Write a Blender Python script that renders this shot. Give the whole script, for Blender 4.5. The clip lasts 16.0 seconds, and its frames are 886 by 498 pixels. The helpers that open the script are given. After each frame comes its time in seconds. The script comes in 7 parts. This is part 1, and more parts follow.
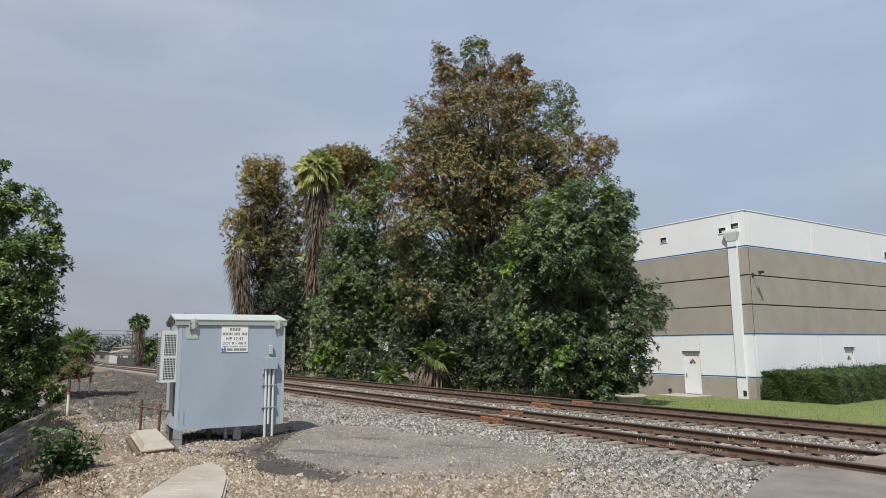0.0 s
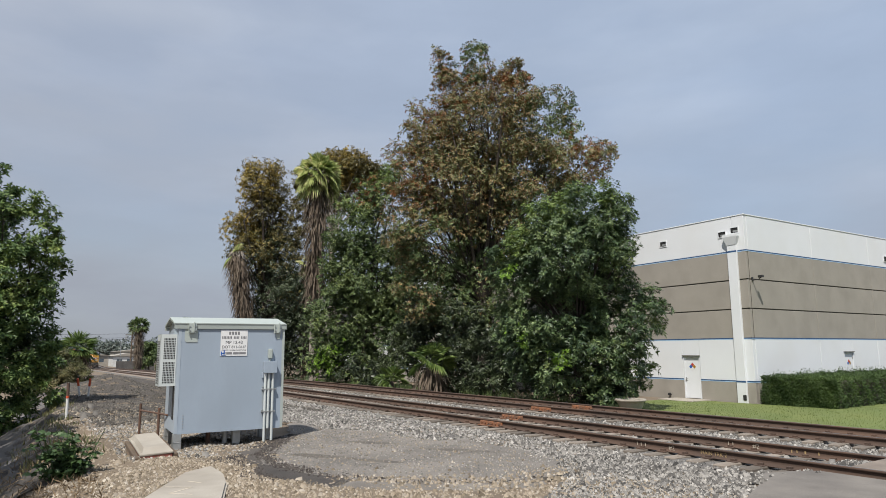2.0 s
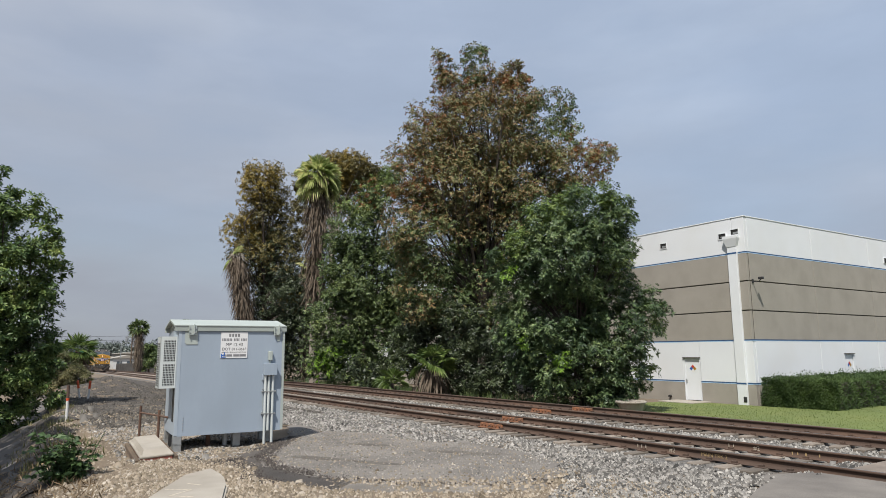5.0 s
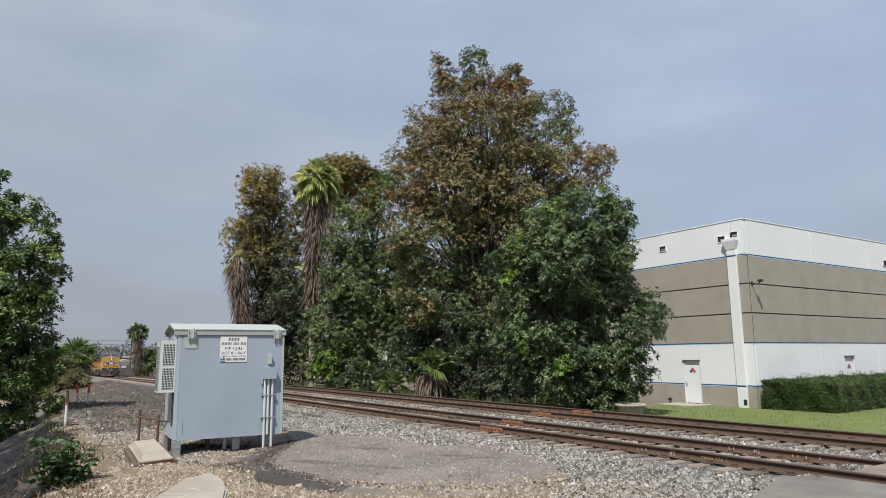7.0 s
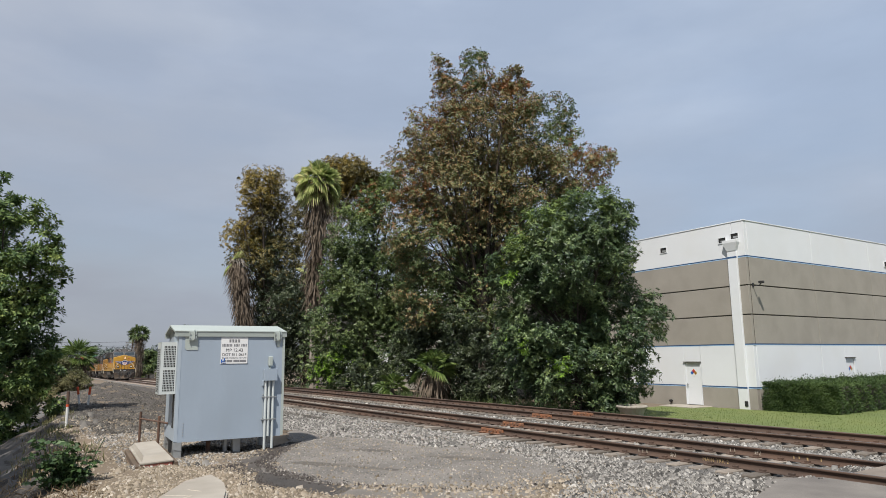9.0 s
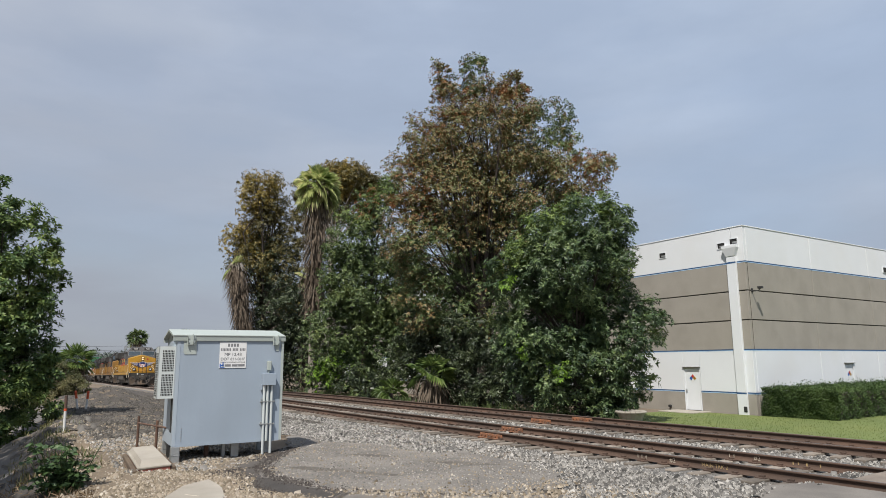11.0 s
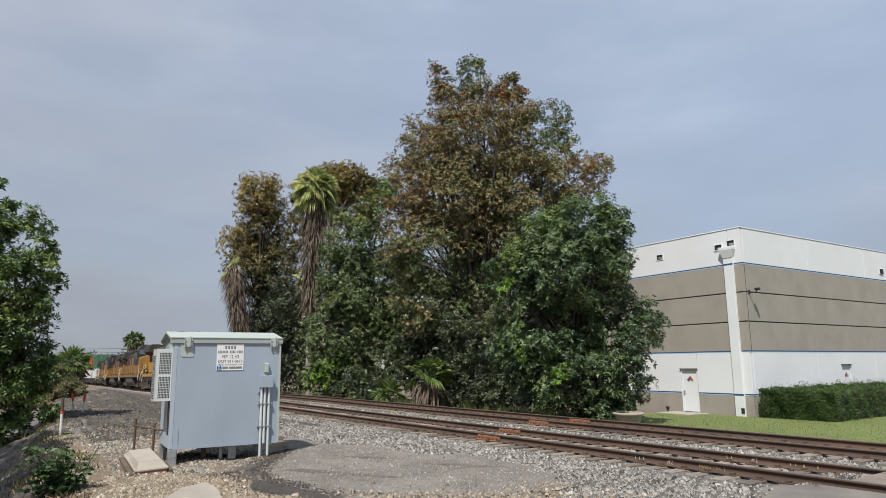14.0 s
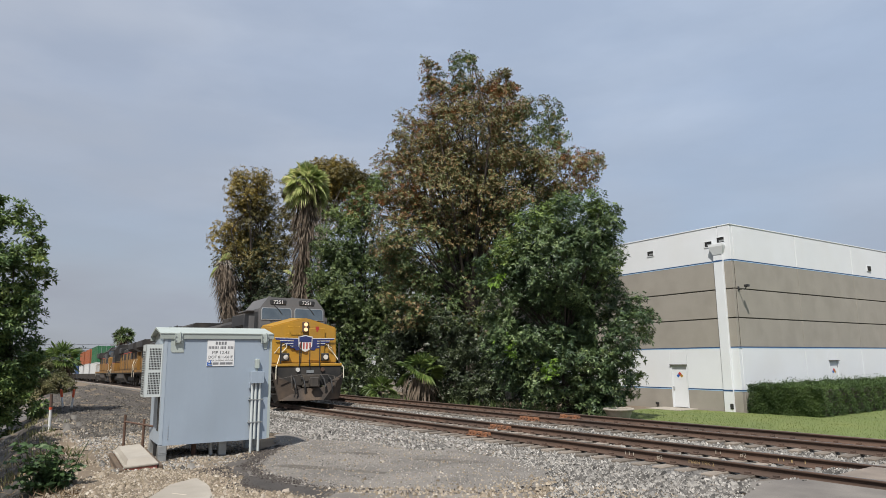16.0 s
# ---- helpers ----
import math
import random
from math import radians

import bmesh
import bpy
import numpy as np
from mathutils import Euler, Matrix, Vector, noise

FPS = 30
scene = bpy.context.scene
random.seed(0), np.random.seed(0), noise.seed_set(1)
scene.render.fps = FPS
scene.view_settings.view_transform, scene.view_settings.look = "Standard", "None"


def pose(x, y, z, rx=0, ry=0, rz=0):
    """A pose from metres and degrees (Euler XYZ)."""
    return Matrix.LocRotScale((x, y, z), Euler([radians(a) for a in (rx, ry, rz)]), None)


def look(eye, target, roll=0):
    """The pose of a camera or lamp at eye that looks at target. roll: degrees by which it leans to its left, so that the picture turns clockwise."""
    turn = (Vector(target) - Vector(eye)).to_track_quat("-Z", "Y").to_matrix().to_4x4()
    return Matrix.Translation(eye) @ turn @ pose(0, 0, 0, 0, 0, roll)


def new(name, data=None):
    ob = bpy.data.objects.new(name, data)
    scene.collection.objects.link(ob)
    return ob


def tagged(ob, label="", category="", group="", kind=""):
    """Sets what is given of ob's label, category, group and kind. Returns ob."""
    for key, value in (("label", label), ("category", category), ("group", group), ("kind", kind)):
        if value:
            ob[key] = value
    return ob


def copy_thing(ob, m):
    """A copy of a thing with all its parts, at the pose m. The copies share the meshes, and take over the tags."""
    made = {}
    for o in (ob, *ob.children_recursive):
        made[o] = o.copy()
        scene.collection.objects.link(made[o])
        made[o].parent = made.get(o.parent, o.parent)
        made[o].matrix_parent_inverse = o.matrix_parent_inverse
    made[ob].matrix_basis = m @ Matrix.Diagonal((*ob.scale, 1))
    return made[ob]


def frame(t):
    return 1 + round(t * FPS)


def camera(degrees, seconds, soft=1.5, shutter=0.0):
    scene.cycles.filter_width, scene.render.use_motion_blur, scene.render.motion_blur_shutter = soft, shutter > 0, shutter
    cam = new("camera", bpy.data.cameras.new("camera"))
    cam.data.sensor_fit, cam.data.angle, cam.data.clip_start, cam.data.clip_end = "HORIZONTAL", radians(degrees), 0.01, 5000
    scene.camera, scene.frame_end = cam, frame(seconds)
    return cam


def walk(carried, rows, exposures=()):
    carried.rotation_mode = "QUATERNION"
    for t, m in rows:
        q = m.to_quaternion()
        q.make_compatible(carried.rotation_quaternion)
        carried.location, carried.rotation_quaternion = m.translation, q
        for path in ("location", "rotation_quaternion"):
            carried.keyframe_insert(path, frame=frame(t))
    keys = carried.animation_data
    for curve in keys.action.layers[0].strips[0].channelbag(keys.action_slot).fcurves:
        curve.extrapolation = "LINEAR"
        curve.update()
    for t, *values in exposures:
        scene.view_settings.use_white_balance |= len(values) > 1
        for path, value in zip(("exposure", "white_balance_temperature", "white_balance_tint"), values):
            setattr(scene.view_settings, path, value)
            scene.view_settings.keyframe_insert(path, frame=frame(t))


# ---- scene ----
SECONDS = 16.0
cam = camera(68.5, SECONDS, soft=0.45)
EYE = (0.0, 0.0, 1.83)


def turned(rx, ry, rz):
    return pose(*EYE, rx, ry, rz)


# the hand-held camera stays on its spot and drifts upwards, then turns after the train
walk(cam, [
    (0.0, turned(98.522, 0.372, 55.406)),
    (0.5, turned(98.617, 0.372, 55.384)),
    (1.0, turned(98.816, 0.365, 55.319)),
    (1.5, turned(98.885, 0.325, 55.330)),
    (2.0, turned(98.861, 0.315, 55.372)),
    (2.5, turned(98.830, 0.350, 55.415)),
    (3.0, turned(98.830, 0.355, 55.415)),
    (3.5, turned(98.891, 0.355, 55.398)),
    (4.0, turned(98.955, 0.350, 55.385)),
    (6.5, turned(99.223, 0.450, 55.376)),
    (7.0, turned(99.325, 0.490, 55.360)),
    (7.5, turned(99.380, 0.480, 55.390)),
    (8.0, turned(99.405, 0.525, 55.450)),
    (8.5, turned(99.412, 0.530, 55.447)),
    (9.0, turned(99.464, 0.506, 55.424)),
    (11.5, turned(99.937, 0.400, 55.284)),
    (12.0, turned(99.965, 0.422, 55.222)),
    (12.5, turned(99.970, 0.440, 55.160)),
    (13.0, turned(100.008, 0.485, 55.158)),
    (13.5, turned(100.015, 0.490, 55.157)),
    (14.0, turned(100.042, 0.475, 55.124)),
    (14.5, turned(100.072, 0.485, 55.103)),
    (15.0, turned(99.958, 0.440, 55.032)),
    (15.5, turned(99.803, 0.428, 54.829)),
    (16.0, turned(99.682, 0.449, 54.361)),
])

# ---- light ----
SUN = Vector((0.40, -0.52, 1.0)).normalized()
scene.view_settings.exposure = 0.30
world = bpy.data.worlds.new("hazy_sky")
scene.world = world
world.use_nodes = True
wn, wl = world.node_tree.nodes, world.node_tree.links
wn.clear()
w_out = wn.new("ShaderNodeOutputWorld")
w_bg = wn.new("ShaderNodeBackground")
w_bg.inputs["Strength"].default_value = 0.108
sky = wn.new("ShaderNodeTexSky")
sky.sky_type = "NISHITA"
sky.sun_disc = False
sky.sun_elevation = math.asin(SUN.z)
sky.sun_rotation = math.atan2(SUN.x, SUN.y)
sky.air_density, sky.dust_density, sky.ozone_density = 1.0, 1.6, 1.0
# thin high cloud: broad soft veils over the blue
w_co = wn.new("ShaderNodeTexCoord")
w_map = wn.new("ShaderNodeMapping")
w_map.inputs["Scale"].default_value = (1.0, 1.0, 2.6)
w_noise = wn.new("ShaderNodeTexNoise")
w_noise.inputs["Scale"].default_value = 2.0
w_noise.inputs["Detail"].default_value = 5
w_noise.inputs["Roughness"].default_value = 0.5
w_ramp = wn.new("ShaderNodeMapRange")
w_ramp.inputs["From Min"].default_value, w_ramp.inputs["From Max"].default_value = 0.40, 0.64
w_ramp.inputs["To Min"].default_value, w_ramp.inputs["To Max"].default_value = 0.70, 1.0
w_mix = wn.new("ShaderNodeMix")
w_mix.data_type = "RGBA"
# the veil is greyer down the line, bluer the other way
w_dot = wn.new("ShaderNodeVectorMath")
w_dot.operation = "DOT_PRODUCT"
w_dot.inputs[1].default_value = (0.50, 0.72, 0.48)
w_side = wn.new("ShaderNodeMapRange")
w_side.inputs["From Min"].default_value, w_side.inputs["From Max"].default_value = -0.75, 0.45
w_tone = wn.new("ShaderNodeMix")
w_tone.data_type = "RGBA"
w_tone.inputs["A"].default_value = (3.12, 3.26, 3.66, 1)
w_tone.inputs["B"].default_value = (3.15, 3.70, 4.62, 1)
wl.new(w_co.outputs["Generated"], w_dot.inputs[0])
wl.new(w_dot.outputs["Value"], w_side.inputs["Value"])
wl.new(w_side.outputs[0], w_tone.inputs["Factor"])
# the haze dims towards the horizon, and thin streaks of cloud brighten it
w_split = wn.new("ShaderNodeSeparateXYZ")
w_up = wn.new("ShaderNodeMapRange")
w_up.inputs["From Min"].default_value, w_up.inputs["From Max"].default_value = 0.0, 0.52
w_up.inputs["To Min"].default_value, w_up.inputs["To Max"].default_value = 0.81, 1.23
w_map2 = wn.new("ShaderNodeMapping")
w_map2.inputs["Scale"].default_value = (1.0, 1.0, 3.4)
w_map2.inputs["Rotation"].default_value = (0.25, -0.2, 0.4)
w_streak = wn.new("ShaderNodeTexNoise")
w_streak.inputs["Scale"].default_value, w_streak.inputs["Detail"].default_value, w_streak.inputs["Roughness"].default_value = 3.2, 7, 0.55
w_sr = wn.new("ShaderNodeMapRange")
w_sr.inputs["From Min"].default_value, w_sr.inputs["From Max"].default_value = 0.42, 0.68
w_sr.inputs["To Min"].default_value, w_sr.inputs["To Max"].default_value = 0.97, 1.07
w_mul = wn.new("ShaderNodeMath")
w_mul.operation = "MULTIPLY"
w_scale = wn.new("ShaderNodeVectorMath")
w_scale.operation = "SCALE"
wl.new(w_co.outputs["Generated"], w_split.inputs[0])
wl.new(w_split.outputs["Z"], w_up.inputs["Value"])
wl.new(w_co.outputs["Generated"], w_map2.inputs["Vector"])
wl.new(w_map2.outputs[0], w_streak.inputs["Vector"])
wl.new(w_streak.outputs["Fac"], w_sr.inputs["Value"])
wl.new(w_up.outputs[0], w_mul.inputs[0])
wl.new(w_sr.outputs[0], w_mul.inputs[1])
wl.new(w_tone.outputs["Result"], w_scale.inputs[0])
wl.new(w_mul.outputs[0], w_scale.inputs["Scale"])
wl.new(w_scale.outputs[0], w_mix.inputs["B"])
wl.new(w_co.outputs["Generated"], w_map.inputs["Vector"])
wl.new(w_map.outputs[0], w_noise.inputs["Vector"])
wl.new(w_noise.outputs["Fac"], w_ramp.inputs["Value"])
wl.new(w_ramp.outputs[0], w_mix.inputs["Factor"])
wl.new(sky.outputs[0], w_mix.inputs["A"])
wl.new(w_mix.outputs["Result"], w_bg.inputs["Color"])
wl.new(w_bg.outputs[0], w_out.inputs["Surface"])

sun_data = bpy.data.lights.new("sun", "SUN")
sun_data.energy, sun_data.angle, sun_data.color = 4.6, radians(0.9), (1.0, 0.95, 0.88)
sun = new("sun", sun_data)
sun.matrix_world = look(SUN * 200, (0, 0, 0))


# ---- materials ----
TONE = 0.88  # all paints and earths together


def mat(name, col, col2=None, rough=0.7, metal=0.0, scale=3.0, fine=40.0, bump=0.15, spread=0.0, dirt=None, dirt_amount=0.4, dirt_scale=0.8, spec=0.5, stretch=(1, 1, 1), depth=0.01):
    """Two colours mixed by a coarse and a fine noise, a dirt veil, a fine relief."""
    m = bpy.data.materials.new(name)
    m.use_nodes = True
    n, l = m.node_tree.nodes, m.node_tree.links
    b = n["Principled BSDF"]
    b.inputs["Roughness"].default_value, b.inputs["Metallic"].default_value = rough, metal
    b.inputs["Specular IOR Level"].default_value = spec
    co = n.new("ShaderNodeTexCoord")
    mp = n.new("ShaderNodeMapping")
    mp.inputs["Scale"].default_value = stretch
    l.new(co.outputs["Object"], mp.inputs["Vector"])

    def cloud(s, detail=4):
        t = n.new("ShaderNodeTexNoise")
        t.inputs["Scale"].default_value, t.inputs["Detail"].default_value = s, detail
        l.new(mp.outputs[0], t.inputs["Vector"])
        return t.outputs["Fac"]

    def ranged(v, a, z, lo=0.0, hi=1.0):
        r = n.new("ShaderNodeMapRange")
        for key, value in (("From Min", a), ("From Max", z), ("To Min", lo), ("To Max", hi)):
            r.inputs[key].default_value = value
        l.new(v, r.inputs["Value"])
        return r.outputs[0]

    def mixed(fac, a, bb):
        x = n.new("ShaderNodeMix")
        x.data_type = "RGBA"
        l.new(fac, x.inputs["Factor"])
        for key, value in (("A", a), ("B", bb)):
            if isinstance(value, tuple):
                x.inputs[key].default_value = (*value, 1)
            else:
                l.new(value, x.inputs[key])
        return x.outputs["Result"]

    col2 = col2 or tuple(c * 0.8 for c in col)
    col, col2 = tuple(c * TONE for c in col), tuple(c * TONE for c in col2)
    dirt = tuple(c * TONE for c in dirt) if dirt else None
    out = mixed(ranged(cloud(scale), 0.3, 0.7), col, col2)
    grain = cloud(fine, 3)
    out = mixed(ranged(grain, 0.35, 0.7, 0.0, 0.55), out, col2)
    if dirt:
        out = mixed(ranged(cloud(dirt_scale, 6), 0.45, 0.72, 0.0, dirt_amount), out, dirt)
    if spread:
        info = n.new("ShaderNodeObjectInfo")
        hsv = n.new("ShaderNodeHueSaturation")
        l.new(ranged(info.outputs["Random"], 0, 1, 1 - spread, 1 + spread), hsv.inputs["Value"])
        l.new(out, hsv.inputs["Color"])
        out = hsv.outputs[0]
    l.new(out, b.inputs["Base Color"])
    if bump:
        bp = n.new("ShaderNodeBump")
        bp.inputs["Strength"].default_value, bp.inputs["Distance"].default_value = bump, depth
        l.new(grain, bp.inputs["Height"])
        l.new(bp.outputs[0], b.inputs["Normal"])
    return m


def leaf_mat(name, cols, trans=0.12, rough=0.42, spec=0.36, single=0.5):
    """Leaves: each one takes a tone of its own from the list, and lets some light through."""
    m = bpy.data.materials.new(name)
    m.use_nodes = True
    n, l = m.node_tree.nodes, m.node_tree.links
    b = n["Principled BSDF"]
    b.inputs["Roughness"].default_value = rough
    b.inputs["Specular IOR Level"].default_value = spec
    geo = n.new("ShaderNodeNewGeometry")
    ramp = n.new("ShaderNodeValToRGB")
    els = ramp.color_ramp.elements
    while len(els) < len(cols):
        els.new(0.5)
    for i, c in enumerate(cols):
        els[i].position = i / max(1, len(cols) - 1)
        els[i].color = (c[0] * TONE, c[1] * TONE, c[2] * TONE, 1)
    # broad patches shift the tone, so that whole boughs differ
    co = n.new("ShaderNodeTexCoord")
    t = n.new("ShaderNodeTexNoise")
    t.inputs["Scale"].default_value = 0.45
    l.new(co.outputs["Object"], t.inputs["Vector"])
    mx = n.new("ShaderNodeMath")
    mx.operation = "MULTIPLY_ADD"
    mx.inputs[1].default_value = single
    l.new(geo.outputs["Random Per Island"], mx.inputs[0])
    sh = n.new("ShaderNodeMapRange")
    sh.inputs["From Min"].default_value, sh.inputs["From Max"].default_value = 0.3, 0.7
    sh.inputs["To Max"].default_value = 1.0 - single
    l.new(t.outputs["Fac"], sh.inputs["Value"])
    # small tufts differ as well
    t2 = n.new("ShaderNodeTexNoise")
    t2.inputs["Scale"].default_value, t2.inputs["Detail"].default_value = 2.6, 1
    l.new(co.outputs["Object"], t2.inputs["Vector"])
    sh2 = n.new("ShaderNodeMapRange")
    sh2.inputs["From Min"].default_value, sh2.inputs["From Max"].default_value = 0.3, 0.7
    sh2.inputs["To Min"].default_value, sh2.inputs["To Max"].default_value = -0.4 * (1.0 - single), 0.4 * (1.0 - single)
    l.new(t2.outputs["Fac"], sh2.inputs["Value"])
    ad = n.new("ShaderNodeMath")
    l.new(sh.outputs[0], ad.inputs[0])
    l.new(sh2.outputs[0], ad.inputs[1])
    l.new(ad.outputs[0], mx.inputs[2])
    l.new(mx.outputs[0], ramp.inputs[0])
    l.new(ramp.outputs[0], b.inputs["Base Color"])
    tr = n.new("ShaderNodeBsdfTranslucent")
    l.new(ramp.outputs[0], tr.inputs["Color"])
    mix = n.new("ShaderNodeMixShader")
    mix.inputs[0].default_value = trans
    l.new(b.outputs[0], mix.inputs[1])
    l.new(tr.outputs[0], mix.inputs[2])
    l.new(mix.outputs[0], n["Material Output"].inputs["Surface"])
    return m


def glow(name, col, strength):
    m = bpy.data.materials.new(name)
    m.use_nodes = True
    b = m.node_tree.nodes["Principled BSDF"]
    b.inputs["Base Color"].default_value = (*col, 1)
    b.inputs["Emission Color"].default_value = (*col, 1)
    b.inputs["Emission Strength"].default_value = strength
    return m


def stone_mat(name, cols, rough=0.9, scale=0.35):
    """Loose stones: each one a tone of its own."""
    m = leaf_mat(name, cols, trans=0.0, rough=rough, spec=0.2, single=0.92)
    return m


M_DIRT = mat("dry_dirt", (0.235, 0.178, 0.120), (0.13, 0.10, 0.070), 0.95, scale=1.1, fine=22, bump=0.6, depth=0.03, dirt=(0.12, 0.10, 0.08), dirt_amount=0.5, dirt_scale=0.35)
M_BALLAST = mat("grey_ballast", (0.22, 0.21, 0.195), (0.09, 0.085, 0.08), 0.95, scale=6, fine=26, bump=1.0, depth=0.04, dirt=(0.16, 0.13, 0.10), dirt_amount=0.4, dirt_scale=0.3)
M_STONE = stone_mat("ballast_stone", [(0.035, 0.034, 0.032), (0.13, 0.124, 0.116), (0.34, 0.323, 0.296), (0.075, 0.07, 0.064), (0.54, 0.515, 0.475)])
M_RUBBLE = stone_mat("broken_concrete", [(0.09, 0.085, 0.078), (0.15, 0.14, 0.128), (0.21, 0.197, 0.178)])
M_PEBBLE = stone_mat("tan_gravel", [(0.09, 0.072, 0.052), (0.23, 0.187, 0.134), (0.36, 0.305, 0.235), (0.15, 0.122, 0.088), (0.52, 0.465, 0.39)])
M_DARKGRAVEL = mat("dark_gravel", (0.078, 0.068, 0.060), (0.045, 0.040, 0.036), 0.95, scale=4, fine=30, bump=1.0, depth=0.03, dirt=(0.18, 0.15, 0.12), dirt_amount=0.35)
M_DARKSTONE = stone_mat("dark_gravel_stone", [(0.035, 0.032, 0.029), (0.075, 0.068, 0.060), (0.115, 0.105, 0.092), (0.16, 0.147, 0.128)])
M_ASPHALT = mat("worn_asphalt", (0.215, 0.196, 0.172), (0.125, 0.113, 0.102), 0.93, scale=1.6, fine=45, bump=0.8, depth=0.012, dirt=(0.25, 0.228, 0.20), dirt_amount=0.55, dirt_scale=0.7)
M_NEWASPHALT = mat("dark_asphalt", (0.060, 0.052, 0.047), (0.038, 0.034, 0.031), 0.93, scale=3, fine=60, bump=0.5, depth=0.012, dirt=(0.13, 0.115, 0.10), dirt_amount=0.5)
M_STAIN = mat("damp_stained_asphalt", (0.125, 0.108, 0.09), (0.085, 0.075, 0.064), 0.9, scale=3, fine=50, bump=0.6, depth=0.012, dirt=(0.18, 0.16, 0.135), dirt_amount=0.6, dirt_scale=2.0)
M_CRUMB = stone_mat("asphalt_crumb", [(0.028, 0.024, 0.022), (0.058, 0.050, 0.045), (0.095, 0.083, 0.075), (0.045, 0.039, 0.035)])
M_CONC = mat("pale_concrete", (0.42, 0.385, 0.33), (0.33, 0.30, 0.255), 0.9, scale=2, fine=35, bump=0.2, dirt=(0.20, 0.17, 0.13), dirt_amount=0.5)
M_PANEL = mat("stained_crossing_concrete", (0.26, 0.215, 0.175), (0.17, 0.14, 0.115), 0.9, scale=2.5, fine=35, bump=0.3, dirt=(0.10, 0.08, 0.065), dirt_amount=0.5)
M_CHANNEL = mat("stained_concrete_lining", (0.15, 0.14, 0.132), (0.085, 0.08, 0.075), 0.92, scale=0.9, fine=25, bump=0.25, dirt=(0.07, 0.062, 0.055), dirt_amount=0.8, dirt_scale=0.6)
M_GRASS = mat("lawn_soil", (0.15, 0.19, 0.05), (0.11, 0.145, 0.04), 0.9, scale=0.7, fine=30, bump=0.6, depth=0.03, dirt=(0.20, 0.20, 0.06), dirt_amount=0.35)
M_GRASSBLADE = leaf_mat("grass_blade", [(0.10, 0.145, 0.033), (0.145, 0.19, 0.045), (0.21, 0.245, 0.07)], trans=0.3)
M_RAIL = mat("rusted_rail_side", (0.13, 0.075, 0.05), (0.075, 0.048, 0.035), 0.85, scale=2.5, fine=50, bump=0.25, dirt=(0.045, 0.035, 0.03), dirt_amount=0.6, stretch=(0.4, 1, 1))
M_RAILTOP = mat("worn_rail_top", (0.28, 0.26, 0.245), (0.19, 0.17, 0.155), 0.42, metal=0.8, scale=4, fine=60, bump=0.05)
M_TIE = mat("weathered_tie", (0.27, 0.235, 0.20), (0.15, 0.125, 0.10), 0.95, scale=3, fine=35, bump=0.5, spread=0.35, stretch=(1, 0.2, 1))
M_ORANGE = mat("orange_marking_paint", (0.36, 0.145, 0.06), (0.17, 0.08, 0.045), 0.85, scale=14, fine=40, bump=0.3, dirt=(0.13, 0.08, 0.055), dirt_amount=0.95, dirt_scale=9)
M_WALLWHITE = mat("white_wall_paint", (0.76, 0.785, 0.81), (0.71, 0.735, 0.755), 0.75, scale=0.6, fine=20, bump=0.06, dirt=(0.66, 0.66, 0.63), dirt_amount=0.3, dirt_scale=0.5)
M_WALLTAUPE = mat("taupe_concrete_panel", (0.36, 0.332, 0.288), (0.31, 0.288, 0.25), 0.88, scale=0.7, fine=16, bump=0.1, dirt=(0.24, 0.222, 0.192), dirt_amount=0.45, dirt_scale=0.9)
M_BLUE = mat("blue_stripe_paint", (0.03, 0.095, 0.24), (0.025, 0.08, 0.20), 0.7, bump=0.03)
M_BLUELIGHT = mat("pale_blue_stripe_paint", (0.42, 0.60, 0.78), (0.38, 0.55, 0.72), 0.7, bump=0.03)
M_GROOVE = mat("panel_groove", (0.08, 0.07, 0.06), (0.06, 0.055, 0.045), 0.95, bump=0.1)
M_BLACK = mat("black_metal", (0.02, 0.02, 0.022), (0.03, 0.03, 0.03), 0.55, bump=0.05)
M_VOID = mat("dark_void", (0.012, 0.012, 0.012), (0.02, 0.02, 0.02), 0.9, bump=0)
M_BOX = mat("silver_painted_steel", (0.34, 0.40, 0.47), (0.315, 0.375, 0.445), 0.50, metal=0.0, scale=1.4, fine=18, bump=0.03, dirt=(0.28, 0.33, 0.38), dirt_amount=0.5, dirt_scale=1.6, stretch=(1, 1, 0.35))
M_BOXEND = mat("pale_silver_steel", (0.40, 0.46, 0.52), (0.37, 0.43, 0.49), 0.5, scale=1.6, fine=20, bump=0.03, dirt=(0.30, 0.34, 0.37), dirt_amount=0.4, stretch=(1, 1, 0.35))
M_HOOD = mat("white_painted_hood", (0.60, 0.64, 0.63), (0.55, 0.59, 0.58), 0.5, scale=2, fine=25, bump=0.03, dirt=(0.42, 0.45, 0.44), dirt_amount=0.3)
M_BOXTRIM = mat("pale_painted_aluminium", (0.43, 0.475, 0.445), (0.385, 0.43, 0.40), 0.45, scale=2, fine=25, bump=0.03, dirt=(0.36, 0.40, 0.39), dirt_amount=0.35)
M_GALV = mat("galvanised_steel", (0.48, 0.50, 0.50), (0.36, 0.37, 0.37), 0.45, metal=0.55, scale=6, fine=40, bump=0.06)
M_RUSTPIPE = mat("rusty_pipe", (0.16, 0.085, 0.055), (0.09, 0.055, 0.04), 0.9, scale=7, fine=60, bump=0.3)
M_SIGN = mat("white_sign_sheet", (0.80, 0.80, 0.79), (0.74, 0.74, 0.73), 0.5, scale=4, bump=0.02)
